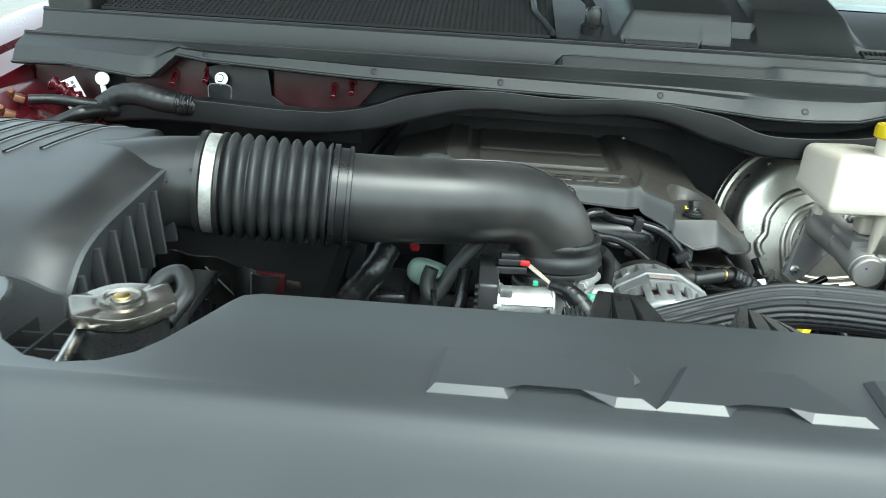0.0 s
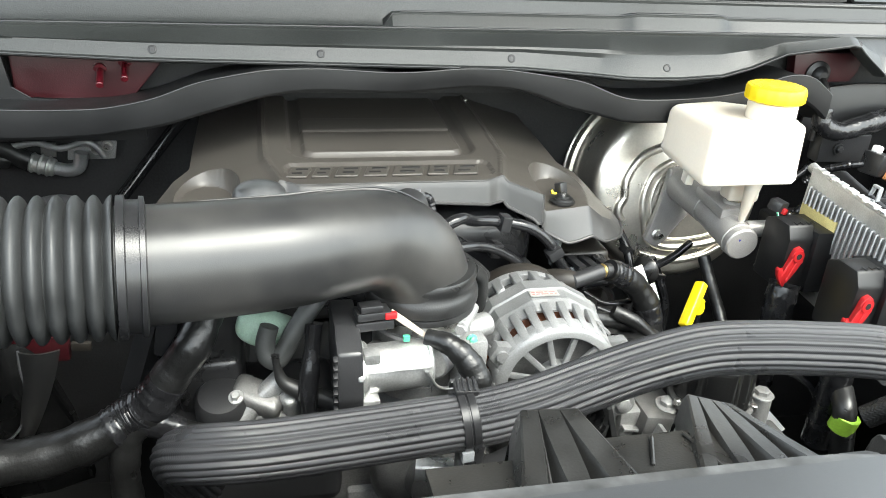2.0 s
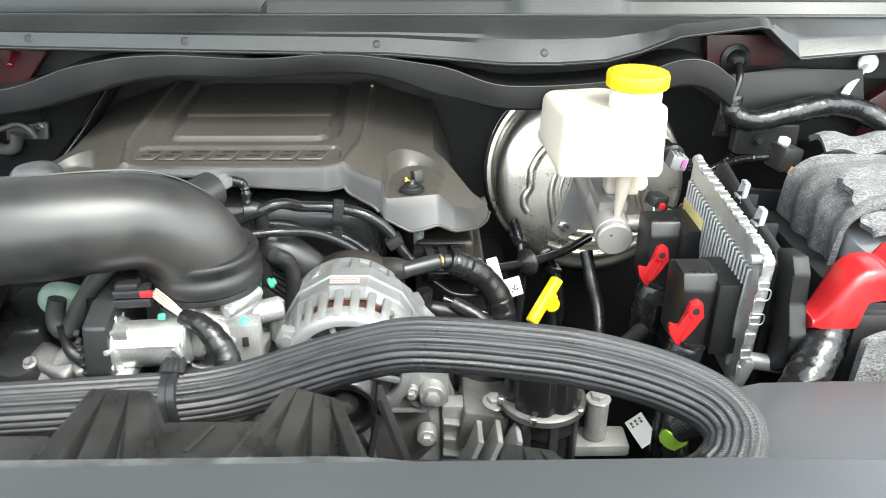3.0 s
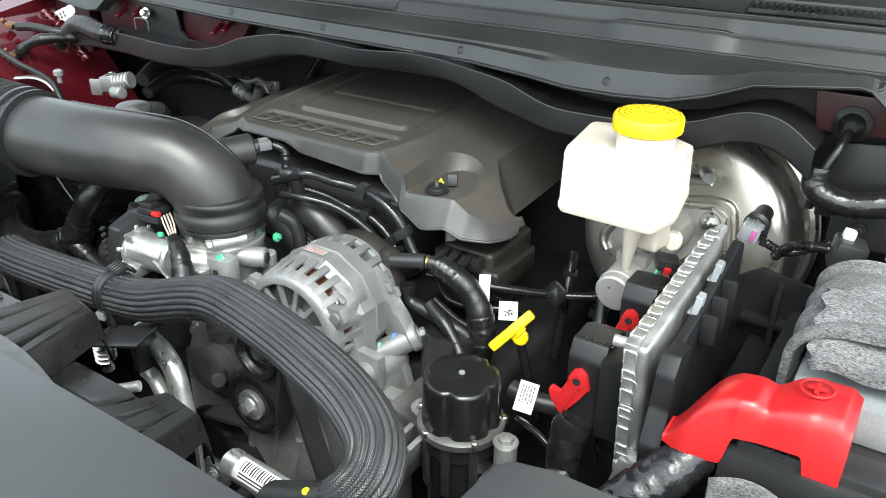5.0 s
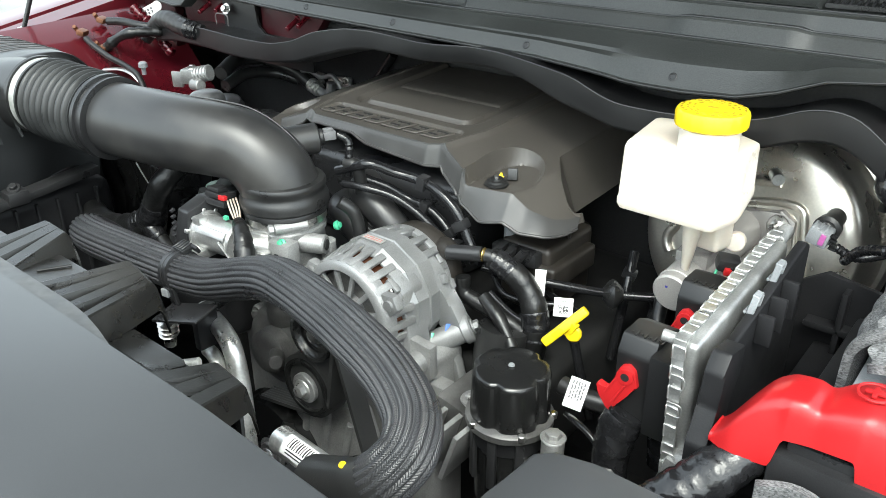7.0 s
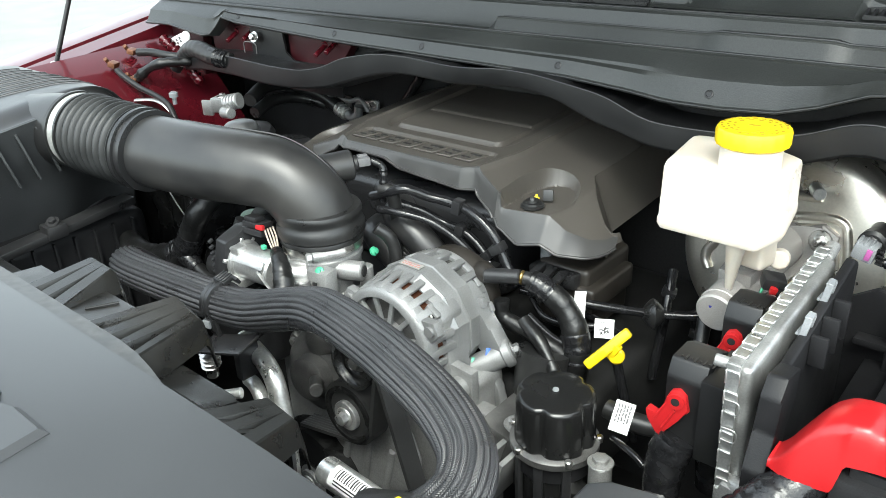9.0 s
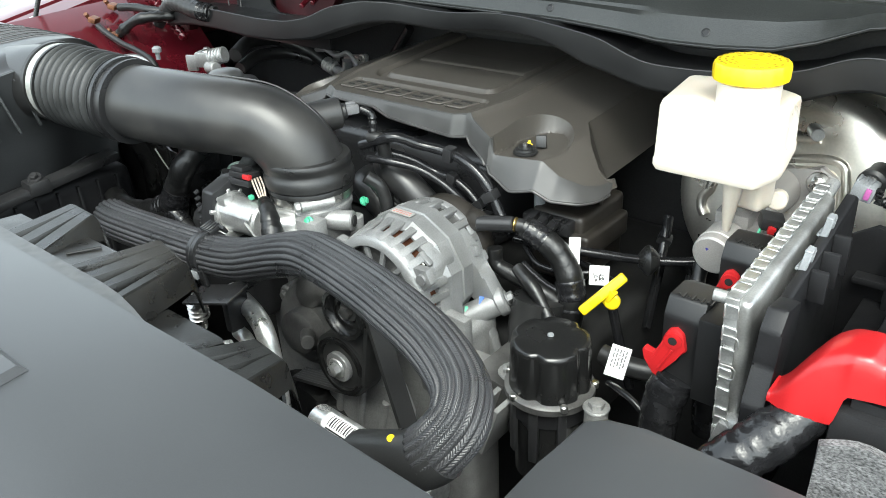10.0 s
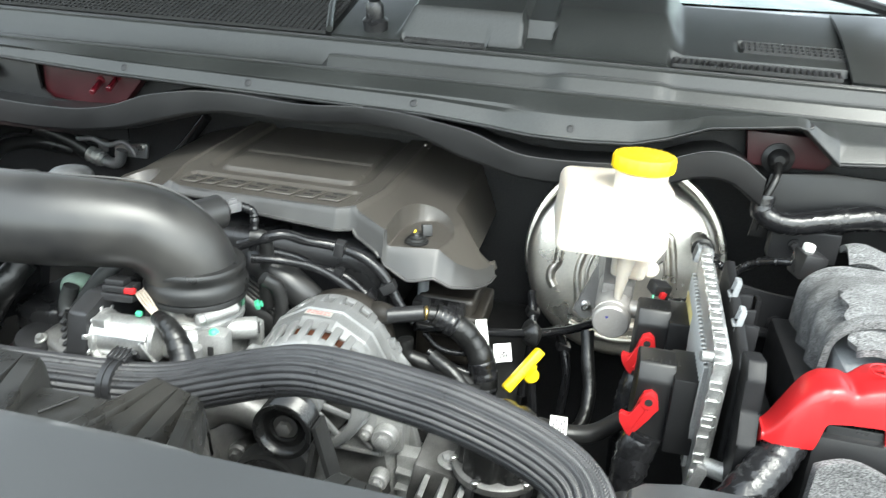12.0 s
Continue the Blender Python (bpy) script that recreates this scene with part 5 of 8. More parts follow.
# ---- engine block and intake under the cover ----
eng = thing("engine", (0.24, 1.05, 0.9), "V8 engine below the covers, its block near-black for deep shade", "engine")
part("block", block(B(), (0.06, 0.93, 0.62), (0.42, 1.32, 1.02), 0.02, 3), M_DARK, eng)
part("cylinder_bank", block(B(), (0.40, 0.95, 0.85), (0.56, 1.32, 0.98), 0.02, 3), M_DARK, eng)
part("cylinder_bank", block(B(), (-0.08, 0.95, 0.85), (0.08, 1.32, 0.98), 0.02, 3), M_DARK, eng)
part("plenum", block(B(), (0.09, 1.035, 1.02), (0.39, 1.27, 1.15), 0.03, 4), M_PLASTIC, eng, "black plastic intake plenum")
RUN = [(0.225, 1.03, 1.120), (0.250, 0.995, 1.128), (0.280, 0.985, 1.118), (0.308, 0.988, 1.095), (0.328, 0.995, 1.065), (0.338, 1.0, 1.02)]
for sh_, r_ in ((0.0, 0.020), (0.055, 0.020)):
    part("runner", sweep(B(), [(x - 0.9 * sh_, y + 0.10 * sh_, z - 0.75 * sh_) for x, y, z in RUN], r_, 22), M_TUBE, eng, "curved black intake runner")
for k in range(5):
    s = 0.024 + 0.0055 * k
    part("runner_rib", sweep(B(), [(x - 0.8 * s, y - 0.15 * s, z - 0.62 * s) for x, y, z in RUN[1:]], 0.0022, 8), M_TUBE, eng)
part("runner_bracket", prism(B(), [(0.30, 1.075), (0.372, 1.10), (0.372, 1.07), (0.35, 1.045)], 0.003, Matrix(((1, 0, 0, 0), (0, 0, 1, 1.006), (0, 1, 0, 0), (0, 0, 0, 1))), 0.001), M_PLASTIC, eng)
part("coil_cover", block(B(), (0.428, 1.055, 1.00), (0.500, 1.16, 1.092), 0.008, 3), M_SOOTBROWN, eng, "brown-black plastic coil housing")
part("coil_ledge", block(B(), (0.436, 1.048, 1.040), (0.512, 1.15, 1.072), 0.006, 3), M_SOOTBROWN, eng)
bm = block(B(), (0.425, 1.04, 1.070), (0.49, 1.06, 1.088), 0.003)
for i in range(3):
    box(bm, (0.01, 0.03, 0.006), pose(0.445 + 0.016 * i, 1.03, 1.090, 0, 0, 10), 0.001)
part("coil_plug", bm, M_PLASTIC, eng)
part("cover_post", rod(B(), (0.432, 1.068, 1.07), (0.432, 1.068, 1.125), 0.007, 14), M_GREYPL, eng)
for i in range(4):
    part("fir_tree_clip", lathe(B(), [(0.0015, 0), (0.0045, 0.001), (0.0015, 0.0045)], axis_pose((0.438 + 0.0055 * i, 1.026 + 0.002 * i, 1.082), (0.9, 0.3, 0)), 12), M_GREYPL, eng)
part("timing_cover", block(B(), (0.10, 0.885, 0.66), (0.46, 0.945, 1.01), 0.015, 3), M_CAST, eng, "grimy cast front cover")
part("idler_shaft", rod(B(), (0.34, 0.80, 0.965), (0.34, 0.90, 0.965), 0.028), M_CASTDARK, eng)
part("front_bracket", prism(B(), [(0.384, 1.030), (0.408, 1.034), (0.463, 1.029), (0.464, 0.988), (0.440, 0.974), (0.376, 0.977)], 0.014, XZ(0.876), 0.004), M_CAST, eng, "cast accessory bracket")
part("front_bracket", prism(B(), [(0.372, 0.980), (0.442, 0.974), (0.452, 0.925), (0.430, 0.90), (0.385, 0.90)], 0.020, XZ(0.884), 0.004), M_CASTDARK, eng, "cast accessory bracket")
part("front_bracket", prism(B(), [(0.456, 0.980), (0.500, 0.980), (0.506, 0.905), (0.458, 0.905)], 0.022, XZ(0.880), 0.004), M_CAST, eng, "cast accessory bracket")
part("front_bracket", prism(B(), [(0.262, 0.870), (0.300, 0.905), (0.345, 0.925), (0.392, 0.935), (0.405, 0.900), (0.400, 0.83), (0.30, 0.80), (0.262, 0.82)], 0.020, XZ(0.832), 0.005), M_CAST, eng, "cast accessory bracket")
for k in range(3):
    part("bracket_rib", rod(B(), (0.285 + 0.035 * k, 0.831, 0.83), (0.300 + 0.038 * k, 0.831, 0.91), 0.005, 10), M_CAST, eng)
for a, b in (((0.386, 1.026), (0.432, 0.986)), ((0.384, 1.026), (0.384, 0.982)), ((0.380, 0.981), (0.440, 0.981))):
    part("bracket_rib", rod(B(), (a[0], 0.874, a[1]), (b[0], 0.874, b[1]), 0.0032, 8), M_CAST, eng)
for k in range(3):
    part("bracket_rib", box(B(), (0.044, 0.012, 0.0035), pose(0.480, 0.877, 0.918 + 0.021 * k, 0, 8, 0), 0.001), M_CAST, eng)
for p, r in (((0.446, 0.864, 1.006), 0.0085), ((0.440, 0.868, 0.948), 0.0065), ((0.424, 0.870, 1.006), 0.005)):
    bm = lathe(B(), [(0.004, 0.0), (r * 1.55, 0.0), (r * 1.65, -0.004), (r * 1.65, -0.014)], axis_pose(p, (0, -1, 0)), 22)
    hexbolt(bm, p, (0, -1, 0), r)
    part("boss", bm, M_CAST, eng, "cast boss with a bolt")
bm = rod(B(), (0.514, 0.888, 0.935), (0.514, 0.888, 0.980), 0.0135, 20)
hexbolt(bm, (0.514, 0.888, 0.980), (0, -0.1, 1), 0.0085, 0.007)
part("boss", bm, M_CAST, eng, "cast boss with a bolt")
part("bracket_hole", lathe(B(), [(0.0065, 0.0), (0.006, 0.0006), (0.001, 0.0008)], axis_pose((0.398, 0.8755, 1.000), (0, -1, 0)), 18), M_DARK, eng)

wp = thing("water_pump", (0.24, 0.86, 0.94), "dark grey cast water pump with bosses and bolts", "water pump")
WPM = axis_pose((0.235, 0.872, 0.955), (0.12, -1, 0.12))
part("volute", lathe(B(), [(0.058, 0), (0.060, 0.012), (0.054, 0.026), (0.040, 0.034), (0.030, 0.036), (0.028, 0.052), (0.020, 0.056), (0.006, 0.056)], WPM, 40), M_CASTDARK, wp)
part("outlet", sweep(B(), [(0.235, 0.862, 1.0), (0.262, 0.855, 1.020), (0.290, 0.85, 1.026), (0.315, 0.85, 1.02)], [0.026, 0.023, 0.020, 0.019], 20), M_CASTDARK, wp)
for q in ((0.190, 0.85, 0.985), (0.268, 0.845, 0.918), (0.205, 0.85, 0.912), (0.288, 0.842, 0.968)):
    bm = rod(B(), q, (q[0], q[1] + 0.03, q[2]), 0.012, 18)
    hexbolt(bm, q, (0, -1, 0.05), 0.0065, 0.006)
    part("boss", bm, M_CASTDARK, wp)
part("stub", rod(B(), (0.243, 0.835, 0.960), (0.285, 0.80, 0.975), 0.009, 16), M_CASTDARK, wp)
part("rib", block(B(), (0.155, 0.862, 0.88), (0.20, 0.875, 0.925), 0.006), M_CAST, wp)


# ---- belt drive ----
def pulley(name, c, r, w, label, ribs=True):
    t = thing(name, c, label, "pulley")
    m = Matrix(((1, 0, 0, c[0]), (0, 0, 1, c[1]), (0, -1, 0, c[2]), (0, 0, 0, 1)))
    part("wheel", lathe(B(), [(r * 0.35, 0.004), (r * 0.8, 0.006), (r * 0.86, 0), (r, 0), (r, w), (r * 0.5, w)], m, 40), M_GLOSS, t)
    part("hub", lathe(B(), [(r * 0.12, -0.0020), (0.0178, -0.0020), (0.0185, -0.0012), (0.0185, 0.003), (r * 0.5, 0.007)], m, 32), M_CAST, t, "pale metal washer")
    part("bolt", hexbolt(B(), Vector(c) + Vector((0, -0.0022, 0)), (0, -1, 0), 0.0078, 0.009), M_EDGE, t)
    return t


pulley("idler_pulley", (0.342, 0.795, 0.968), 0.036, 0.028, "smooth black idler pulley with a bright bolt")
ap = thing("alternator_pulley", (0.363, 0.79, 1.047), "ribbed black alternator pulley with a plated nut", "pulley")
APM = Matrix(((1, 0, 0, 0.363), (0, 0, 1, 0.790), (0, -1, 0, 1.047), (0, 0, 0, 1)))
part("wheel", lathe(B(), [(0.004, 0.012), (0.012, 0.012), (0.0150, 0.008), (0.0215, 0.008), (0.0235, 0.002), (0.0255, 0.0), (0.0300, 0.0), (0.0305, 0.002)] + [(0.0288 + 0.0014 * (k % 2), 0.004 + 0.002 * k) for k in range(11)] + [(0.0305, 0.028), (0.015, 0.052)], APM, 48), M_GLOSS, ap)
part("nut", hexbolt(B(), (0.363, 0.802, 1.047), (0, -1, 0), 0.0080, 0.008), M_CASTDARK, ap, "dull plated nut")
pulley("crank_pulley", (0.235, 0.81, 0.80), 0.085, 0.03, "large black crank pulley low on the engine")


def belt(c0, r0, c1, r1, y0, w, side):
    """A flat run of belt between two pulleys, on their outer or inner tangent."""
    a, b = Vector((c0[0], 0, c0[1])), Vector((c1[0], 0, c1[1]))
    d = (b - a).normalized()
    n = Vector((-d.z, 0, d.x)) * side
    p, q = a + n * r0, b + n * r1
    bm = B()
    sec = [(0.0, 0.0)] + [(w * k / 12, 0.0015 * (k % 2)) for k in range(1, 12)] + [(w, 0.0), (w, 0.005), (0, 0.005)]
    ends = [[bm.verts.new(e + Vector((0, y0 + s, 0)) + n * h) for s, h in sec] for e in (p, q)]
    m = len(sec)
    for i in range(m):
        bm.faces.new((ends[0][i], ends[0][(i + 1) % m], ends[1][(i + 1) % m], ends[1][i]))
    bm.faces.new(ends[0][::-1]), bm.faces.new(ends[1])
    return bm


sb = thing("serpentine_belt", (0.36, 0.81, 0.95), "ribbed black rubber serpentine belt", "belt")
part("run", belt((0.363, 1.047), 0.0305, (0.342, 0.968), 0.037, 0.794, 0.024, 1), M_BELT, sb)
part("run", belt((0.363, 1.047), 0.0305, (0.44, 0.78), 0.031, 0.794, 0.024, 1), M_BELT, sb)
part("run", belt((0.342, 0.968), 0.037, (0.235, 0.945), 0.037, 0.800, 0.024, 1), M_BELT, sb)
bm = lathe(B(), [(0.0362, 0.0), (0.041, 0.0005), (0.041, 0.024), (0.0362, 0.0245)], Matrix(((1, 0, 0, 0.342), (0, 0, 1, 0.799), (0, -1, 0, 0.968), (0, 0, 0, 1))), 40)
part("wrap", bm, M_BELT, sb)

pipe = thing("coolant_pipe", (0.27, 0.77, 0.98), "bent bright metal coolant pipes in front of the engine", "metal pipe")
part("pipe", sweep(B(), [(0.205, 0.765, 1.036), (0.235, 0.758, 1.035), (0.262, 0.752, 1.031), (0.282, 0.747, 1.018), (0.295, 0.742, 0.985), (0.306, 0.735, 0.945), (0.318, 0.725, 0.90)], 0.0112, 18), M_PIPE, pipe)
part("pipe", sweep(B(), [(0.225, 0.750, 0.995), (0.245, 0.745, 0.996), (0.262, 0.740, 0.985), (0.278, 0.735, 0.955)], 0.0085, 16), M_PIPE, pipe)
part("pipe", rod(B(), (0.205, 0.68, 0.995), (0.255, 0.72, 1.005), 0.0065), M_PIPE, pipe)
bm = block(B(), (0.236, 0.728, 1.012), (0.248, 0.756, 1.066), 0.003)
part("holder", bm, M_PLASTIC, pipe, "black pipe holder")
t2 = thing("lower_tube", (0.48, 0.65, 1.0), "thick bright metal tube with a barcode label", "metal pipe")
part("tube", rod(B(), (0.436, 0.6858, 1.0143), (0.60, 0.668, 1.028), 0.0140, 28), M_PIPE, t2)
part("stay", block(B(), (0.470, 0.5885, 1.010), (0.484, 0.690, 1.016), 0.002), M_BRACKET, t2, "black stay to the shroud")
T0, T1 = Vector((0.36, 0.694, 1.008)), Vector((0.60, 0.668, 1.028))
TD = (T1 - T0).normalized()
TN = Vector((0.0, -0.55, 0.84))
TN = (TN - TD * TN.dot(TD)).normalized()
TB = TD.cross(TN)


def on_tube(s, a, r=0.0144):
    return T0 + TD * s + (TN * math.cos(a) + TB * math.sin(a)) * r


part("label", sheet(B(), lambda u, v: on_tube(0.098 + 0.062 * u, -0.75 + 1.5 * v), 6, 10), M_LABEL, t2, "white barcode label")
for i in range(13):
    s, w = 0.106 + 0.0034 * i, 0.0010 + 0.0008 * ((i * 5) % 3) / 2
    part("code_bar", sheet(B(), lambda u, v: on_tube(s + w * u, -0.60 + 0.75 * v, 0.0146), 1, 6), M_INK, t2)
for i in range(2):
    part("print_bar", sheet(B(), lambda u, v: on_tube(0.106 + 0.036 * u, 0.28 + 0.2 * i + 0.09 * v, 0.0146), 4, 1), M_INK, t2)

crinkle = lambda s: 1 + 0.022 * math.sin(s * 433) + 0.03 * math.sin(s * 171 + 1) + 0.015 * math.sin(s * 811)
corr = lambda s: 1 + 0.13 * math.sin(s * 1500)

# ---- brake booster, master cylinder, reservoir ----
bo = thing("brake_booster", (0.676, 1.32, 1.085), "round bright zinc brake booster on the firewall", "brake booster")
BM_ = axis_pose((0.676, 1.300, 1.086), (-0.008, -0.155, 0.033))
part("front_shell", lathe(B(), [(0.141, -0.002), (0.137, 0.003), (0.133, 0.012), (0.1315, 0.062), (0.1308, 0.0715), (0.1290, 0.0785), (0.1255, 0.0835), (0.1200, 0.0865), (0.1120, 0.0882), (0.090, 0.0892), (0.02, 0.0895)], BM_, 96), M_ZINC, bo)
part("rim", lathe(B(), [(0.120, -0.024), (0.140, -0.022), (0.1455, -0.018), (0.1455, -0.013), (0.1415, -0.011), (0.1415, -0.008), (0.1450, -0.006), (0.1450, 0.000), (0.1420, 0.004), (0.130, 0.004)], BM_, 96), M_ZINC, bo)
part("rear_shell", lathe(B(), [(0.05, -0.05), (0.10, -0.04), (0.130, -0.015)], BM_, 64), M_PLASTIC, bo, "black rear shell")
BN = Vector((-0.008, -0.155, 0.033)).normalized()
BP = Vector((0.676, 1.300, 1.086)) + BN * 0.0895


def on_booster(x, z, out=0.0):
    """The point of the booster's flat face at this x and z."""
    return Vector((x, BP.y - ((x - BP.x) * BN.x + (z - BP.z) * BN.z) / BN.y, z)) + BN * out


PLATE = [(0.623, 1.044), (0.616, 1.087), (0.627, 1.125), (0.648, 1.143), (0.670, 1.149), (0.706, 1.156), (0.728, 1.154), (0.736, 1.138), (0.745, 1.09), (0.754, 1.050), (0.734, 1.031), (0.672, 1.022), (0.638, 1.028)]
loop = [on_booster(*q) for q in PLATE]
part("stiffening_bead", sweep(B(), loop + loop[:2], 0.0052, 12, 6), M_ZINC, bo)
mid = Vector((0.684, 1.090))
loop = [on_booster(*(mid + (Vector(q) - mid) * 0.82)) for q in PLATE]
part("stiffening_bead", sweep(B(), loop + loop[:2], 0.0026, 10, 6), M_ZINC, bo)
part("pressed_bead", sweep(B(), [on_booster(*q, 0.001) for q in ((0.586, 1.062), (0.580, 1.072), (0.580, 1.084), (0.587, 1.096), (0.588, 1.112), (0.590, 1.124), (0.600, 1.142), (0.614, 1.156), (0.634, 1.165), (0.66, 1.172), (0.70, 1.178))], 0.0064, 14), M_ZINC, bo)
part("pressed_bead", sweep(B(), [on_booster(*q) for q in ((0.614, 1.016), (0.640, 1.008), (0.675, 1.003), (0.715, 1.010), (0.745, 1.024))], 0.005, 12), M_ZINC, bo)
part("valve_stub", rod(B(), on_booster(0.690, 1.186), on_booster(0.690, 1.186, 0.022) + Vector((0.012, 0, -0.004)), 0.0075, 16), M_SATIN, bo)
for x, z in ((0.711, 1.131), (0.634, 1.046)):
    q = on_booster(x, z, 0.010)
    bm = hexbolt(B(), q, BN, 0.008, 0.007)
    rod(bm, q, q + BN * 0.022, 0.0042, 10)
    part("stud_nut", bm, M_STEEL, bo)
part("date_slot", box(B(), (0.03, 0.002, 0.005), BM_ @ pose(-0.085, 0.102, 0.065, 0, 80, 40), 0.0005), M_GREYPL, bo)
vs = thing("vacuum_sensor", (0.768, 1.15, 1.155), "grey sensor plug on the brake booster", "sensor")
part("grommet", lathe(B(), [(0.0135, -0.008), (0.0145, 0.004), (0.011, 0.007)], axis_pose((0.768, 1.176, 1.158), (0, -1, 0)), 24), M_RUBBER, vs)
part("neck", rod(B(), (0.767, 1.216, 1.157), (0.767, 1.165, 1.157), 0.0105, 20), M_RUBBER, vs)
bm = box(B(), (0.022, 0.024, 0.018), pose(0.767, 1.155, 1.157, 0, 12, 0), 0.003)
for k in range(3):
    box(bm, (0.003, 0.020, 0.004), pose(0.760 + 0.006 * k, 1.155, 1.167 - 0.0012 * k, 0, 12, 0), 0.0008, 1)
part("body", bm, M_GREYPL, vs, "grey plastic plug body")
for k in range(4):
    part("comb_tooth", box(B(), (0.007, 0.006, 0.0022), pose(0.782, 1.147, 1.162 - 0.0045 * k, 0, 12, 0), 0.0005), M_PLASTIC, vs)
part("lock", box(B(), (0.0055, 0.003, 0.012), pose(0.772, 1.1425, 1.157, 0, 12, 0), 0.0008), mat("pink_plastic", (0.40, 0.10, 0.30), 0.4), vs, "magenta lock clip")
part("lead", sweep(B(), [(0.785, 1.15, 1.15), (0.805, 1.155, 1.142), (0.83, 1.165, 1.15), (0.86, 1.18, 1.165), (0.90, 1.20, 1.18)], 0.0048, 12, 14, wave=corr), M_WIRE, vs)

mc = thing("master_cylinder", (0.665, 1.09, 1.11), "grey cast brake master cylinder", "master cylinder")
bm = rod(B(), (0.664, 1.030, 1.104), (0.668, 1.15, 1.118), 0.0215, 36)
rod(bm, (0.667, 1.120, 1.1145), (0.6690, 1.20, 1.121), 0.0225, 32, 0.027)
rod(bm, (0.6643, 1.040, 1.1052), (0.6645, 1.046, 1.1058), 0.0225, 36)
box(bm, (0.036, 0.07, 0.016), pose(0.667, 1.10, 1.134, 6, 0, 0), 0.004)
rod(bm, (0.684, 1.06, 1.112), (0.716, 1.055, 1.114), 0.011, 14)
rod(bm, (0.672, 1.085, 1.12), (0.672, 1.085, 1.145), 0.012, 18)
prism(bm, [(0.616, 1.040), (0.634, 1.028), (0.652, 1.040), (0.690, 1.090), (0.728, 1.122), (0.728, 1.140), (0.710, 1.150), (0.690, 1.142), (0.650, 1.140), (0.640, 1.100)], 0.010, Matrix(((1, 0, 0, 0), (0, 0.213, 1, 0.966), (0, 1, 0, 0), (0, 0, 0, 1))), 0.003)
part("cylinder", bm, M_CYL, mc)
part("ink_dot", lathe(B(), [(0.0042, 0), (0.004, 0.0004), (0.001, 0.0005)], axis_pose((0.661, 1.0297, 1.112), (0, -1, -0.1)), 18), M_BLUEDOT, mc, "dark blue ink dot")
part("outlet_nut", hexbolt(B(), (0.716, 1.055, 1.114), (1, -0.15, 0.05), 0.006, 0.010), M_STEEL, mc)
part("brake_line", sweep(B(), [(0.722, 1.054, 1.114), (0.740, 1.052, 1.112), (0.752, 1.06, 1.10), (0.756, 1.08, 1.07), (0.75, 1.11, 1.03)], 0.0032, 10), M_CASTDARK, mc, "thin dark brake line")

rv = thing("brake_fluid_reservoir", (0.655, 1.06, 1.19), "translucent white brake fluid reservoir on the cylinder", "fluid reservoir")
top = [(0.591, 1.029), (0.702, 1.010), (0.714, 1.050), (0.709, 1.102), (0.648, 1.138), (0.578, 1.124)]
bm = B()
sections = [(1.188, 0.96, 0), (1.193, 1.0, 0), (1.199, 1.0, 0), (1.202, 0.985, 0), (1.2500, 0.965, 0), (1.2555, 0.950, 0.001), (1.2590, 0.915, 0.002), (1.2605, 0.870, 0.002), (1.2615, 0.60, 0.004)]
c = Vector((0.658, 1.066))
rings = []
for z, k, sx in sections:
    ring = []
    n = len(top)
    for i in range(n):
        p, q, r = Vector(top[i - 1]), Vector(top[i]), Vector(top[(i + 1) % n])
        for w in (0.075, 0.03, 0.0, -0.03, -0.075):
            o = p if w > 0 else r
            t = q + (o - q).normalized() * abs(w) * 0.09
            if w == 0:
                t = q + ((p - q).normalized() + (r - q).normalized()) * 0.0017
            if abs(w) == 0.03:
                t = q + (o - q).normalized() * 0.0034 + ((r if w > 0 else p) - q).normalized() * 0.0006
            t = c + (t - c) * k
            ring.append(bm.verts.new((t.x + sx, t.y, z + (0.004 * (t.x - 0.655) / 0.06 + 0.22 * max(0.0, t.y - 1.05) if z < 1.203 else 0))))
    rings.append(ring)
for a, b in zip(rings, rings[1:]):
    for i in range(len(a)):
        bm.faces.new((a[i], a[(i + 1) % len(a)], b[(i + 1) % len(a)], b[i]))
bm.faces.new(rings[0][::-1]), bm.faces.new(rings[-1])
part("tank", bm, M_WHITE, rv, angle=32)
bm = prism(B(), [(0.656, 1.066), (0.694, 1.060), (0.700, 1.088), (0.664, 1.100), (0.656, 1.09)], 0.040, Matrix.Translation((0, 0, 1.147)), 0.006, 3)
rod(bm, (0.700, 1.10, 1.152), (0.703, 1.085, 1.154), 0.010, 14)
part("lower_tank", bm, M_WHITE, rv)
bm = box(B(), (0.070, 0.012, 0.006), pose(0.632, 1.075, 1.176, 0, 4, -12), 0.002)
box(bm, (0.010, 0.020, 0.018), pose(0.602, 1.082, 1.178, 0, 4, -12), 0.002)
part("foot_bar", bm, M_WHITE, rv)
part("drip_spout", rod(B(), (0.672, 1.045, 1.192), (0.6675, 1.050, 1.120), 0.0115, 16, 0.0032), M_WHITE, rv)
CC = Matrix.Translation((0.673, 1.048, 1.274))
part("neck", lathe(B(), [(0.030, -0.016), (0.0285, -0.012), (0.0285, 0.012), (0.027, 0.014)], CC, 40), M_WHITE, rv)
yc = part("screw_cap", lathe(B(), [(0.031, 0.009), (0.0338, 0.011), (0.0340, 0.0225), (0.0325, 0.0262), (0.029, 0.0272), (0.010, 0.0272)], CC, 72, 18, 0.012), M_YELLOW, rv, "ribbed yellow screw cap")
bm = B()
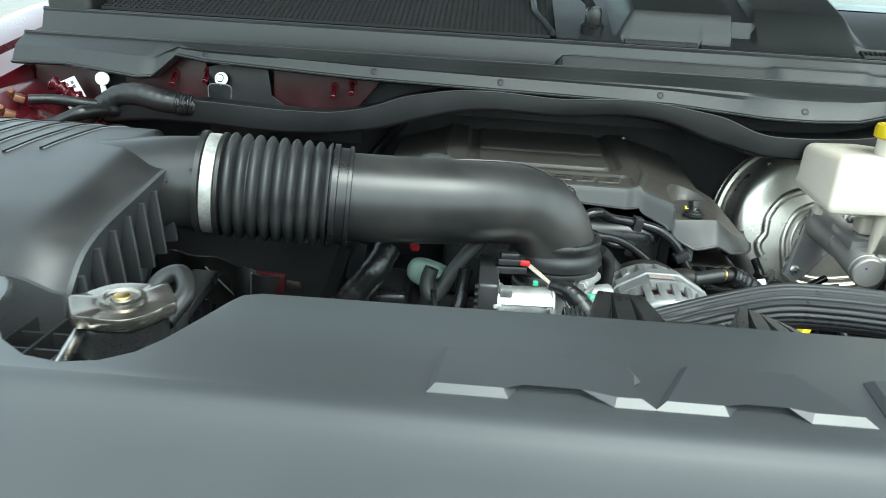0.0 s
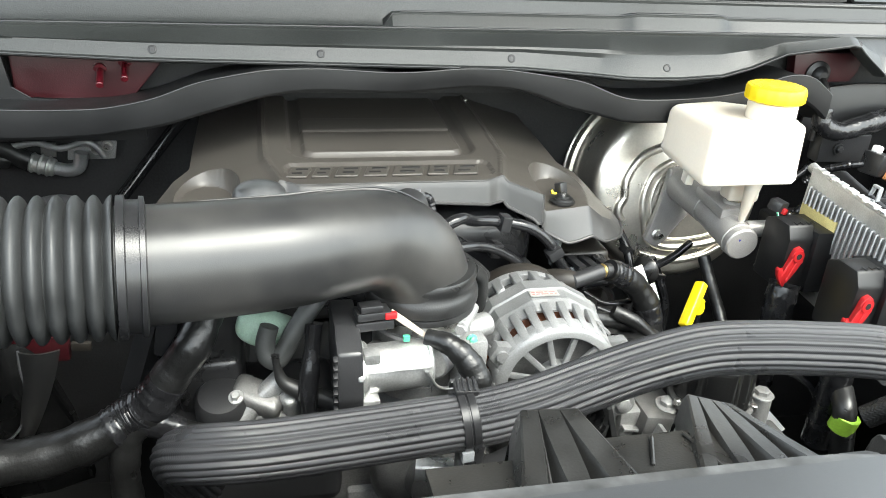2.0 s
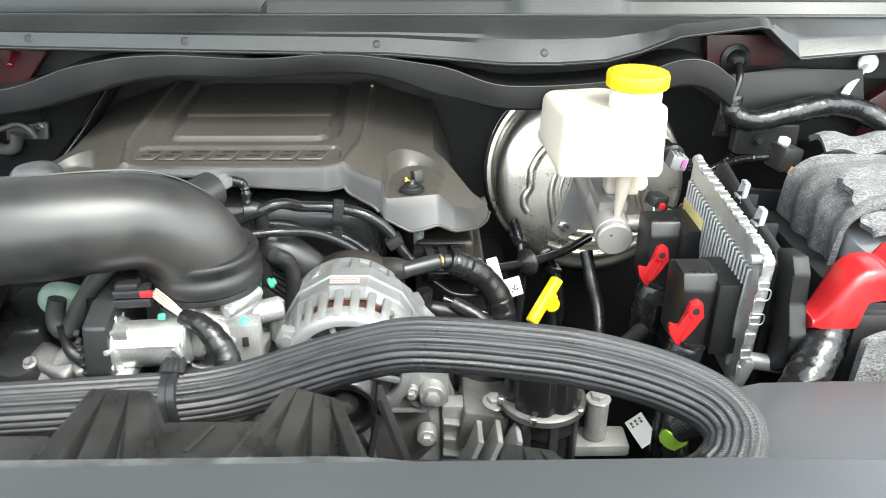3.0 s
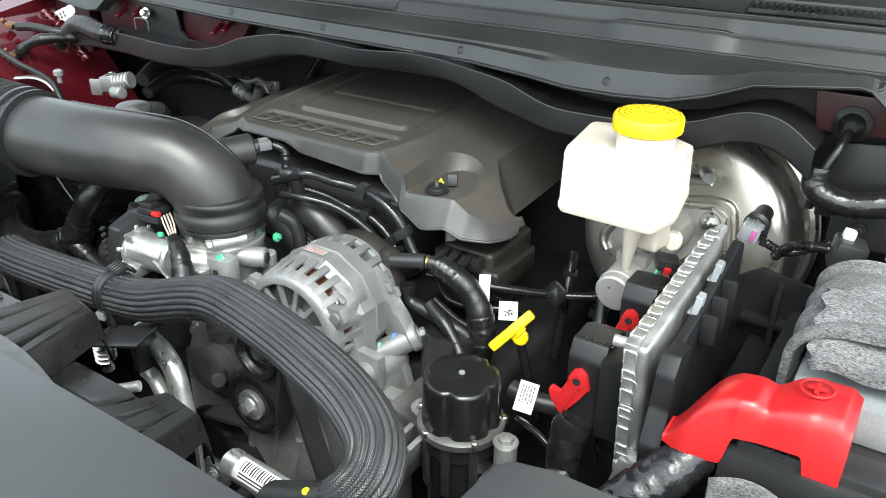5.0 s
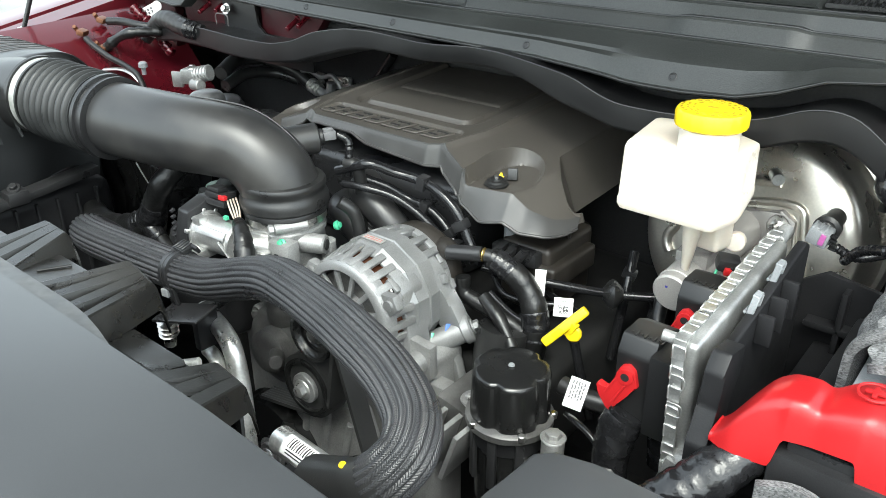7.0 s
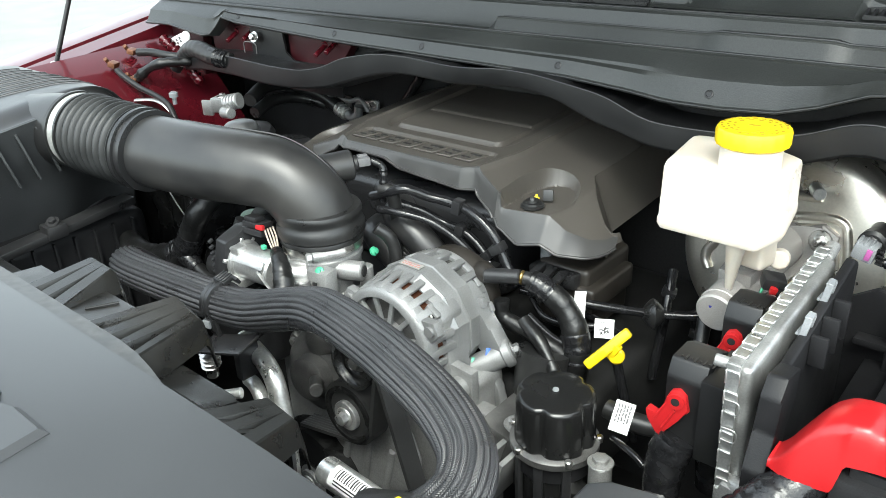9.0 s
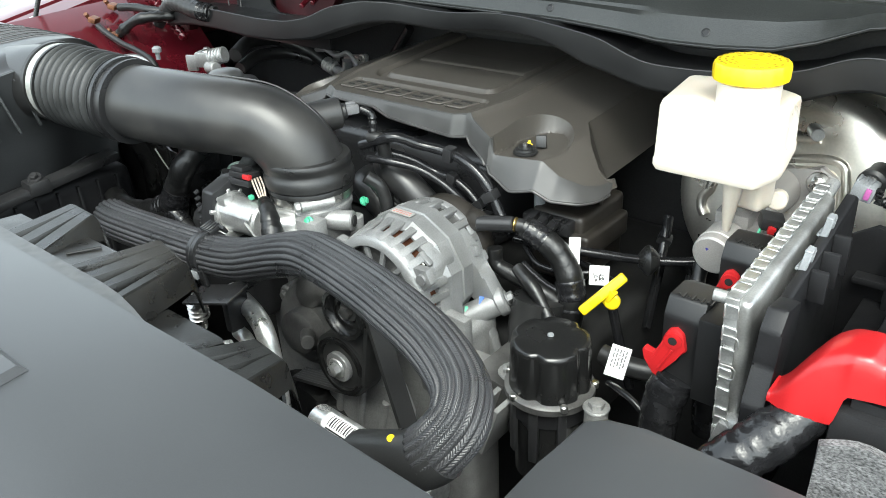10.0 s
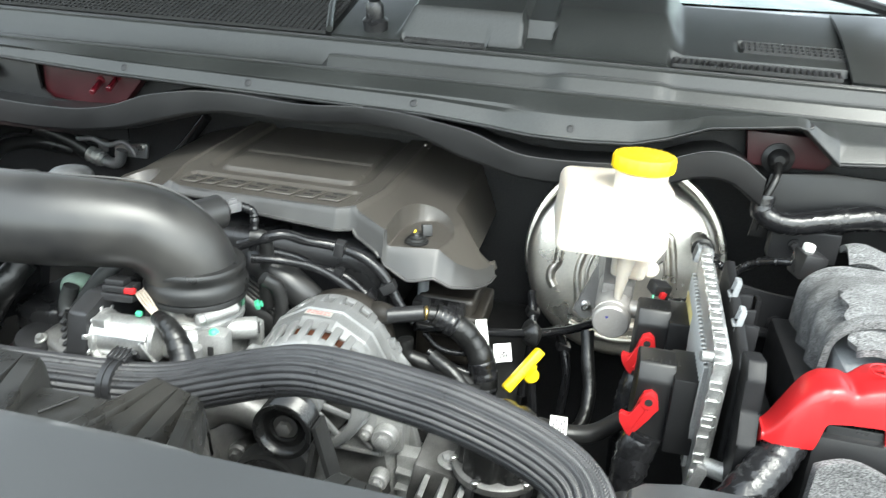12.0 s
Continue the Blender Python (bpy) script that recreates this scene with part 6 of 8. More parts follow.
for rr, cnt in ((0.029, 26), (0.0235, 20), (0.018, 12)):
    for i in range(cnt):
        if (i * 7) % 9 == 0:
            continue
        a = 2 * math.pi * i / cnt
        box(bm, (0.0042, 0.0021, 0.0004), CC @ pose(rr * math.cos(a), rr * math.sin(a), 0.0273, 0, 0, math.degrees(a) + 90), 0)
box(bm, (0.011, 0.004, 0.0004), CC @ pose(0, 0, 0.0273), 0)
part("print_bar", bm, mat("cap_print", (0.35, 0.24, 0.01), 0.5), yc)
lv = thing("level_sensor", (0.70, 1.06, 1.142), "small black level sensor plug with coloured leads", "sensor")
part("body", box(B(), (0.022, 0.018, 0.014), pose(0.712, 1.045, 1.150, 10, 10, 30), 0.003), M_PLASTIC, lv)
part("lock", box(B(), (0.007, 0.006, 0.007), pose(0.716, 1.036, 1.145, 10, 10, 30), 0.001), M_RED, lv, "red lock clip")
part("lead", sweep(B(), [(0.716, 1.04, 1.146), (0.726, 1.04, 1.138), (0.742, 1.05, 1.135), (0.765, 1.07, 1.135)], 0.0045, 10, 8, wave=lambda s: 1 + 0.18 * math.sin(s * 1500)), M_WIRE, lv)
part("bare_lead", sweep(B(), [(0.706, 1.036, 1.146), (0.706, 1.030, 1.138), (0.714, 1.032, 1.130), (0.726, 1.036, 1.134)], 0.0015, 6), M_GREEN, lv, "thin green lead")

# ---- engine computer ----
ecu = thing("engine_computer", (0.757, 0.93, 1.05), "finned aluminium engine computer standing on edge", "engine computer")
bm = block(B(), (0.752, 0.822, 1.060), (0.766, 1.040, 1.196), 0.0065, 4)
block(bm, (0.748, 0.818, 1.048), (0.756, 1.046, 1.200), 0.002)
part("case", bm, M_SATIN, ecu)
fin = B()
box(fin, (0.006, 0.0042, 0.115), Matrix(), 0.0012, 1)
fin_me = mesh_of("fin", fin, M_CAST)
for i in range(24):
    shared("fin", fin_me, ecu, Matrix.Translation((0.746, 0.832 + 0.0088 * i, 1.124)))
part("flange", block(B(), (0.7480, 0.816, 1.1995), (0.7585, 1.046, 1.2030), 0.0012), M_EDGE, ecu, "folded bright edge")
part("flange", block(B(), (0.7480, 0.8145, 1.05), (0.7585, 0.8185, 1.2015), 0.0012), M_EDGE, ecu, "folded bright edge")
bm = box(B(), (0.0105, 0.0120, 0.0012), Matrix(), 0.0005, 1)
box(bm, (0.0014, 0.0135, 0.0026), Matrix.Translation((-0.0052, 0, 0)), 0.0006, 1)
box(bm, (0.0090, 0.0012, 0.0022), Matrix.Translation((0.0004, 0.0062, 0)), 0.0005, 1)
clip_me = mesh_of("edge_crimp", bm, M_EDGE)
for i in range(11):
    shared("edge_crimp", clip_me, ecu, pose(0.7540, 0.832 + 0.0200 * i, 1.2034, 0, 0, 3 * (i % 3) - 3))
for i in range(7):
    shared("edge_crimp", clip_me, ecu, pose(0.7540, 0.8141, 1.070 + 0.0200 * i, 90, 0, 0))
for k, zz in enumerate((1.0815, 1.135, 1.163)):
    part("side_crimp", sweep(B(), [(0.750, 0.8125, zz - 0.006), (0.760, 0.8125, zz - 0.006), (0.762, 0.8125, zz), (0.760, 0.8125, zz + 0.006), (0.750, 0.8125, zz + 0.006)], 0.0007, 8, 3), M_EDGE, ecu)
part("mounting_lug", rod(B(), (0.750, 0.822, 1.197), (0.737, 0.820, 1.198), 0.005, 14), M_CAST, ecu)
part("mounting_lug", rod(B(), (0.757, 1.036, 1.194), (0.757, 1.060, 1.198), 0.0065, 14), M_CAST, ecu)
part("mounting_lug", rod(B(), (0.756, 0.822, 1.080), (0.790, 0.808, 1.082), 0.009, 16), M_CAST, ecu)
part("mounting_foot", box(B(), (0.012, 0.014, 0.05), pose(0.754, 0.816, 1.06, 0, 14, 0), 0.003), M_CAST, ecu)


def ecu_plug(y):
    t = thing("computer_plug", (0.72, y + 0.03, 1.07), "large black connector with a red locking lever", "connector", "computer plugs")
    bm = prism(B(), [(y + 0.010, 1.065), (y + 0.008, 1.132), (y + 0.016, 1.148), (y + 0.045, 1.148), (y + 0.062, 1.140), (y + 0.062, 1.065)], 0.034, Matrix(((0, 0, 1, 0.690), (1, 0, 0, 0), (0, 1, 0, 0), (0, 0, 0, 1))), 0.003)
    part("shell", bm, M_CHANNEL, t)
    bm = block(B(), (0.722, y + 0.002, 1.062), (0.750, y + 0.064, 1.142), 0.003)
    part("header", bm, M_CHANNEL, t)
    if y > 0.9:
        part("gasket", block(B(), (0.7425, y + 0.004, 1.062), (0.7475, y + 0.070, 1.154), 0.001), mat("tan_gasket", (0.45, 0.38, 0.16), 0.6), t, "tan foam gasket")
    bm = prism(B(), [(0.0025, 0.0137), (0.0108, 0.0082), (0.0158, -0.0113), (0.0038, -0.022), (-0.0072, -0.0388), (-0.0138, -0.0497), (-0.0206, -0.0458), (-0.0314, -0.0306), (-0.0343, -0.0199), (-0.0315, -0.0157), (-0.0237, -0.0225), (-0.0165, -0.022), (-0.0111, 0.0013), (-0.0069, 0.0103)], 0.007,
               Matrix(((0.72, 0, 0, 0.7025), (0.12, 0, -1, y + 0.010), (0, 0.82, 0, 1.1130), (0, 0, 0, 1))), 0.0016)
    bm2 = part("lever", bm, M_RED, t, "red locking lever")
    part("lever_hole", lathe(B(), [(0.004, 0), (0.0038, 0.0008), (0.001, 0.001)], axis_pose((0.7030, y + 0.0018, 1.1130), (0.1, -1, 0)), 14), M_DARK, bm2)
    part("lever_boss", lathe(B(), [(0.0045, 0), (0.0075, 0.0), (0.0075, 0.0022), (0.0045, 0.0024)], axis_pose((0.7030, y + 0.0035, 1.1130), (0.1, -1, 0)), 18), M_RED, bm2)
    for q in (-0.003, 0.004):
        part("lever_rib", rod(B(), (0.690 - q, y + 0.0008, 1.0855 + q), (0.7000 - q, y + 0.0025, 1.107 + q), 0.0013, 8), M_RED, bm2)
    bm = B()
    for i in range(8):
        box(bm, (0.0015, 0.002 + 0.006 * (i % 2), 0.0008), Matrix.Translation((0.698 + 0.004 * i, y + 0.02, 1.1485)), 0)
    part("scale_mark", bm, M_INK, t)
    part("cable", sweep(B(), [(0.705, y + 0.015, 1.072), (0.698, y + 0.008, 1.045), (0.696, y + 0.006, 1.0), (0.70, y + 0.01, 0.93)], [0.019, 0.018, 0.0165, 0.0165], 16, 8, wave=lambda s: 1 + 0.03 * math.sin(s * 700) + 0.025 * math.sin(s * 310 + 2)), M_TAPE, t, "thick taped cable")
    return t


ecu_plug(0.852)
ecu_plug(0.972)
ecu.matrix_basis = Matrix.Translation((0.757, 1.04, 1.198)) @ Matrix.Rotation(radians(4.4), 4, "X") @ Matrix.Diagonal((1, 0.925, 1, 1)) @ Matrix.Translation((-0.757, -1.04, -1.202)) @ ecu.matrix_basis
tr = thing("computer_bracket", (0.80, 0.96, 1.0), "black plastic bracket holding the computer", "bracket")
bm = prism(B(), [(0.862, 1.02), (0.858, 1.160), (0.868, 1.172), (0.93, 1.180), (1.030, 1.200), (1.045, 1.192), (1.06, 0.95), (0.862, 0.95)], 0.009, Matrix(((0, 0, 1, 0.7745), (1, 0, 0, 0), (0, 1, 0, 0), (0, 0, 0, 1))), 0.003)
part("plate", bm, M_BRACKET, tr)
bm = prism(B(), [(0.828, 1.060), (0.808, 1.078), (0.808, 1.112), (0.826, 1.138), (0.826, 1.168), (0.838, 1.182), (0.868, 1.176), (0.866, 1.150), (0.846, 1.132), (0.846, 1.060)], 0.016, Matrix(((0, 0, 1, 0.7765), (1, 0, 0, 0), (0, 1, 0, 0), (0, 0, 0, 1))), 0.003)
part("front_arm", bm, M_BRACKET, tr)
for i in range(3):
    part("rib", block(B(), (0.7835, 0.915 + 0.028 * i, 1.150), (0.7975, 0.920 + 0.028 * i, 1.178 + 0.004 * i), 0.002), M_BRACKET, tr)
part("lower_rail", block(B(), (0.80, 0.84, 1.06), (0.83, 1.08, 1.085), 0.005), M_BRACKET, tr)
for y, dz in ((0.920, -0.014), (0.970, -0.005)):
    bm = box(B(), (0.006, 0.0028, 0.022), pose(0.7785, y - 0.0062, 1.1955 + dz, -8, 10, 0), 0.0008, 1)
    box(bm, (0.006, 0.0028, 0.022), pose(0.7785, y + 0.0062, 1.1955 + dz, 8, 10, 0), 0.0008, 1)
    box(bm, (0.006, 0.0120, 0.003), pose(0.7798, y, 1.2062 + dz, 0, 10, 0), 0.0008, 1)
    box(bm, (0.010, 0.0150, 0.003), pose(0.777, y, 1.1905 + dz, 0, 10, 0), 0.0008, 1)
    part("retaining_clip", bm, M_GREYPL, tr, "grey spring clip")
bm = prism(B(), [(0.770, 0.94), (0.770, 1.140), (0.800, 1.160), (0.845, 1.150), (0.905, 1.150), (0.905, 0.94)], 0.006, Matrix(((1, 0, 0, 0), (0, 0, 1, 1.066), (0, 1, 0, 0), (0, 0, 0, 1))), 0.002)
hexbolt(bm, (0.846, 1.066, 1.118), (0, -1, 0.1), 0.006)
part("rear_wall", bm, M_BRACKET, tr)
part("wall_rib", block(B(), (0.79, 1.05, 1.105), (0.875, 1.066, 1.112), 0.002), M_BRACKET, tr)
part("wall_rib", block(B(), (0.818, 1.05, 0.98), (0.824, 1.066, 1.15), 0.002), M_BRACKET, tr)
part("shelf", block(B(), (0.80, 1.072, 1.06), (1.05, 1.20, 1.08), 0.006), M_BRACKET, tr)

# ---- battery ----
bt = thing("battery", (0.95, 0.93, 0.95), "black battery wrapped in grey felt", "battery")
part("case", block(B(), (0.835, 0.81, 0.95), (1.12, 1.05, 1.135), 0.008), M_PLASTIC, bt)
part("lid", block(B(), (0.866, 0.868, 1.135), (1.12, 1.01, 1.168), 0.006), M_GREYPL, bt, "pale grey battery lid")


def felt_top(u, v):
    x, y = 0.872 + 0.27 * u - 0.004 * v, 0.880 + 0.075 * v
    return Vector((x + 0.003 * math.sin(22 * v), y, 1.186 + 0.026 * step(0.1, 0.9, v) + 0.003 * math.sin(9 * u + 3 * v) + 0.002 * math.sin(31 * u)))


def felt_side(u, v):
    """The cloth over the battery's shoulder: flat on top, then rolling down the side."""
    y = 0.905 + 0.13 * u
    if v < 0.5:
        x, z = 0.895 + 0.18 * (0.5 - v), 1.204
    else:
        a = min(1.57, (v - 0.5) * 5.2)
        x, z = 0.895 - 0.040 * math.sin(a), 1.204 - 0.034 * (1 - math.cos(a)) - 0.20 * max(0.0, v - 0.80)
    return Vector((x + 0.003 * math.sin(19 * u + 5 * v), y + 0.004 * math.sin(7 * v), z + 0.003 * math.sin(11 * u + 3 * v) + 0.006 * u))


def felt_front(u, v):
    return Vector((0.835 + 0.30 * u, 0.795 + 0.006 * math.sin(14 * u + 3 * v) - 0.010 * v, 1.118 - 0.16 * v + 0.006 * math.sin(18 * u) + 0.02 * step(0.25, 0.3, u)))


fw = thing("felt_wrap", (0.95, 0.93, 1.0), "grey felt heat wrap draped round the battery", "heat wrap")
part("top_flap", sheet(B(), felt_top, 40, 24), M_FELT, fw, thick=0.007)
part("side_flap", sheet(B(), felt_side, 30, 40), M_FELT, fw, thick=0.007)
part("front_flap", sheet(B(), felt_front, 40, 24), M_FELT, fw, thick=0.007)
part("rear_flap", sheet(B(), lambda u, v: Vector((0.90 + 0.25 * u, 1.045 + 0.05 * v, 1.208 + 0.012 * math.sin(3 * v) + 0.004 * math.sin(25 * u))), 24, 12), M_FELT, fw, thick=0.007)

rd = thing("terminal_cover", (0.88, 0.85, 1.14), "glossy red plastic cover over the battery terminal", "terminal cover")


def red(u, v):
    """A bridge-like cover: hump, waist and cap, with rounded shoulders."""
    x = 0.796 + 0.119 * u
    zt = soft_table([(0.790, 1.126), (0.800, 1.134), (0.814, 1.158), (0.824, 1.172), (0.836, 1.179), (0.852, 1.180), (0.861, 1.175), (0.868, 1.179), (0.885, 1.184), (0.94, 1.186)], x, 0.002)
    zb = soft_table([(0.790, 1.124), (0.812, 1.122), (0.838, 1.121), (0.842, 1.147), (0.889, 1.149), (0.893, 1.125), (0.95, 1.125)], x, 0.001)
    y0 = soft_table([(0.790, 0.810), (0.81, 0.803), (0.83, 0.808), (0.86, 0.814), (1.1, 0.816)], x, 0.003)
    y1 = soft_table([(0.790, 0.832), (0.83, 0.856), (0.86, 0.858), (0.878, 0.874), (1.1, 0.878)], x, 0.003)
    r = step(0.93, 1.0, u)
    prof = [(0, 0), (0.01, 0.5), (0.04, 0.82), (0.09, 0.93), (0.20, 0.99), (0.5, 1.01), (0.84, 1.0), (0.93, 0.93), (0.97, 0.8), (1, 0.5), (1, 0)]
    a, h = prof[round(v * 10)]
    return Vector((x, y0 + (y1 - y0) * a, zb + (zt - 0.006 * r - zb) * h))


part("cover", sheet(B(), red, 70, 10), M_RED, rd, thick=0.003, angle=50)
part("end_wall", sheet(B(), lambda u, v: red(0, u).lerp(Vector((0.796, 0.82, 1.114)), v), 10, 3), M_RED, rd, thick=0.002)
part("end_wall", sheet(B(), lambda u, v: red(1, u).lerp(Vector((0.916, 0.85, 1.13)), v), 10, 3), M_RED, rd, thick=0.002)
bm = B()
PM = pose(0.886, 0.846, 1.1872, 0, -2, 0)
sweep(bm, [PM @ Vector((0.0112 * math.cos(0.2618 * i), 0.0112 * math.sin(0.2618 * i), 0)) for i in range(25)], 0.0011, 8, 1, caps=False)
box(bm, (0.013, 0.0032, 0.0022), PM, 0.0006)
box(bm, (0.0032, 0.013, 0.0022), PM, 0.0006)
part("plus_mark", bm, M_RED, rd, "raised plus sign in a ring")
part("bar", block(B(), (0.845, 0.818, 1.100), (0.95, 0.85, 1.143), 0.003), M_PLASTIC, rd, "black bus bar housing")
cb = thing("battery_cable", (0.77, 0.78, 1.06), "thick battery cable wrapped in shiny black tape", "battery cable")
part("taped_end", sweep(B(), [(0.822, 0.826, 1.118), (0.806, 0.806, 1.102), (0.790, 0.788, 1.086), (0.772, 0.772, 1.070)], [0.017, 0.0195, 0.0195, 0.018], 20, 8, wave=lambda s: 1 + 0.02 * math.sin(s * 420) + 0.025 * math.sin(s * 1100) + 0.02 * math.sin(s * 210 + 1)), M_TAPE, cb, "shiny taped section")
part("mesh_sleeve", sweep(B(), [(0.776, 0.775, 1.073), (0.755, 0.765, 1.062), (0.725, 0.765, 1.054), (0.70, 0.775, 1.045), (0.68, 0.79, 1.02)], [0.0165, 0.0155, 0.013, 0.012, 0.012], 20, 8), M_MESHSLEEVE, cb, "open mesh sleeve")

# ---- corner cover panel ----
cp = thing("corner_cover", (0.9, 0.63, 1.09), "flat matte black corner cover behind the headlamp", "cover panel")
CO = [(0.684, 0.50), (0.685, 0.68), (0.687, 0.738), (0.700, 0.751), (0.73, 0.756), (0.80, 0.757), (1.13, 0.757), (1.13, 0.50)]
part("panel", prism(B(), CO, 0.012, Matrix.Translation((0, 0, 1.088)), 0.004, 3), M_COVER, cp)
part("flange", prism(B(), [(x - 0.003, y + 0.003) for x, y in CO], 0.012, Matrix.Translation((0, 0, 1.072)), 0.003), M_PLASTIC, cp)

# ---- vacuum pump canister ----
pm = thing("coolant_pump", (0.564, 0.89, 0.98), "black canister pump with a five-lobed lid", "pump")
PC = Matrix.Translation((0.565, 0.886, 1.047)) @ Matrix.Diagonal((1, 1, 0.87, 1))
bm = B()
seg = 100
prof = [(0.0425, -0.062), (0.0425, -0.058), (0.0412, -0.008), (0.0405, -0.0045), (0.0385, -0.0015), (0.0350, 0.0), (0.022, 0.0008), (0.010, 0.0003), (0.0, 0.0003)]
rings = []
for r, z in prof:
    ring = []
    for i in range(seg):
        a = 2 * math.pi * i / seg
        notch = max(0.0, math.cos(5 * a + 0.6)) ** 4
        k = 1 - 0.12 * notch * step(0.012, 0.036, r)
        ring.append(bm.verts.new(PC @ Vector((max(r, 0.002) * k * math.cos(a), max(r, 0.002) * k * math.sin(a), z))))
    rings.append(ring)
for a, b in zip(rings, rings[1:]):
    for i in range(seg):
        bm.faces.new((a[i], a[(i + 1) % seg], b[(i + 1) % seg], b[i]))
bm.faces.new(rings[0][::-1]), bm.faces.new(rings[-1])
part("lid", bm, M_GLOSS, pm, "black lid with scalloped sides", angle=50)
part("lid_pip", lathe(B(), [(0.0035, 0.001), (0.003, 0.003), (0.001, 0.0035)], PC, 14), M_GREYPL, pm)
bm = lathe(B(), [(0.044, -0.076), (0.047, -0.074), (0.047, -0.066), (0.042, -0.062)], PC, 48)
part("flange", bm, M_CASTDARK, pm, "grey clamp flange")
part("body", lathe(B(), [(0.036, -0.19), (0.038, -0.105), (0.0395, -0.098), (0.037, -0.090), (0.036, -0.076), (0.040, -0.070)], PC, 40), M_GLOSS, pm)
part("collar", lathe(B(), [(0.038, -0.100), (0.0415, -0.098), (0.0415, -0.078), (0.038, -0.075)], PC, 48), M_BRACKET, pm)
for a in (250, 320, 30, 120, 190):
    q = PC @ Vector((0.046 * math.cos(radians(a)), 0.046 * math.sin(radians(a)), -0.068))
    part("screw", lathe(B(), [(0.004, 0), (0.004, 0.006), (0.003, 0.007)], Matrix.Translation(q), 10), M_STEEL, pm)
bm = B()
for a in (200, 240, 280, 320):
    q = PC @ Vector((0.041 * math.cos(radians(a)), 0.041 * math.sin(radians(a)), -0.11))
    box(bm, (0.010, 0.006, 0.07), Matrix.Translation(q) @ pose(0, 0, 0, 0, 0, a + 90), 0.002)
part("cage", bm, M_PLASTIC, pm)
bm = rod(B(), (0.624, 0.878, 0.94), (0.624, 0.878, 0.990), 0.012, 20)
hexbolt(bm, (0.624, 0.878, 0.990), (0, 0, 1), 0.0085, 0.007)
part("boss", bm, M_CAST, pm, "cast aluminium boss with a bolt")
part("foot", block(B(), (0.60, 0.86, 0.925), (0.66, 0.895, 0.940), 0.004), M_CAST, pm)
part("bracket", box(B(), (0.05, 0.07, 0.05), pose(0.50, 0.90, 0.955, 0, 10, 0), 0.006), M_CASTDARK, pm)
for i in range(3):
    part("bracket_web", box(B(), (0.006, 0.06, 0.07), pose(0.485 + 0.02 * i, 0.86, 0.94, 0, 18, 0), 0.001), M_CAST, pm)

# ---- dipstick ----
ds = thing("dipstick", (0.577, 0.974, 1.03), "yellow plastic dipstick handle", "dipstick")
a, b = Vector((0.556, 0.953, 1.034)), Vector((0.594, 0.991, 1.080))
d = (b - a).normalized()
mmx = axis_pose((a + b) / 2, d, (0.3, -1, 0.3))
part("handle", box(B(), (0.011, 0.014, 0.060), mmx, 0.003, 3), M_YELLOW, ds)
bm = lathe(B(), [(0.0070, -0.004), (0.0088, -0.0025), (0.0088, 0.0025), (0.0070, 0.004)], axis_pose((0.5845, 0.975, 1.050), (0.3, -1, 0.2)), 22)
box(bm, (0.008, 0.009, 0.02), pose(0.582, 0.974, 1.055, 0, 30, 0), 0.002)
part("ring", bm, M_YELLOW, ds)
part("tube", sweep(B(), [(0.585, 0.976, 1.042), (0.590, 0.985, 1.0), (0.60, 1.0, 0.93)], 0.0055, 10), M_WIRE, ds)


# ---- looms, hoses and small fittings ----
def cable(name, label, pts, r, material, wave=None, category="cable", seg=12, n=8):
    return piece(name, sweep(B(), pts, r, seg, n, wave=wave), material, label, category)



fr = thing("fuel_rail_loom", (0.34, 1.0, 1.14), "pair of glossy black injector looms with clips", "wiring loom")
part("loom", sweep(B(), [(0.235, 0.965, 1.160), (0.262, 0.968, 1.170), (0.285, 0.975, 1.177), (0.305, 0.995, 1.165), (0.335, 1.008, 1.158), (0.372, 1.006, 1.150), (0.398, 1.006, 1.130), (0.42, 1.004, 1.096), (0.440, 0.998, 1.080)], 0.0062, 12, 8, wave=crinkle), M_WIRE, fr)
part("loom", sweep(B(), [(0.262, 0.985, 1.150), (0.288, 1.0, 1.140), (0.312, 1.015, 1.124), (0.342, 1.018, 1.118), (0.366, 1.02, 1.102), (0.388, 1.016, 1.082)], 0.0058, 12, 8, wave=crinkle), M_WIRE, fr)
part("loom", sweep(B(), [(0.255, 0.955, 1.150), (0.285, 0.962, 1.150), (0.318, 0.980, 1.140), (0.35, 0.992, 1.120), (0.378, 0.998, 1.095), (0.40, 1.0, 1.07)], 0.0050, 12, 8, wave=crinkle), M_WIRE, fr)
for p, r in (((0.343, 1.006, 1.157), 10), ((0.405, 1.004, 1.118), 60), ((0.338, 1.016, 1.120), 15), ((0.376, 1.018, 1.094), 50)):
    part("clip", box(B(), (0.012, 0.016, 0.018), pose(*p, 0, r, 8), 0.002), M_PLASTIC, fr)
part("branch", block(B(), (0.372, 0.995, 1.075), (0.40, 1.02, 1.09), 0.003), M_PLASTIC, fr)
cable("breather_hose", "upright black rubber breather hose", [(0.248, 0.968, 1.172), (0.262, 0.972, 1.170), (0.264, 0.976, 1.15), (0.262, 0.978, 1.12), (0.262, 0.978, 1.08)], 0.0085, M_RUBBER, category="hose")
cable("breather_hose", "curved black rubber hose beside the throttle body", [(0.285, 0.92, 1.145), (0.298, 0.93, 1.13), (0.300, 0.935, 1.10), (0.295, 0.93, 1.06)], 0.008, M_RUBBER, category="hose")

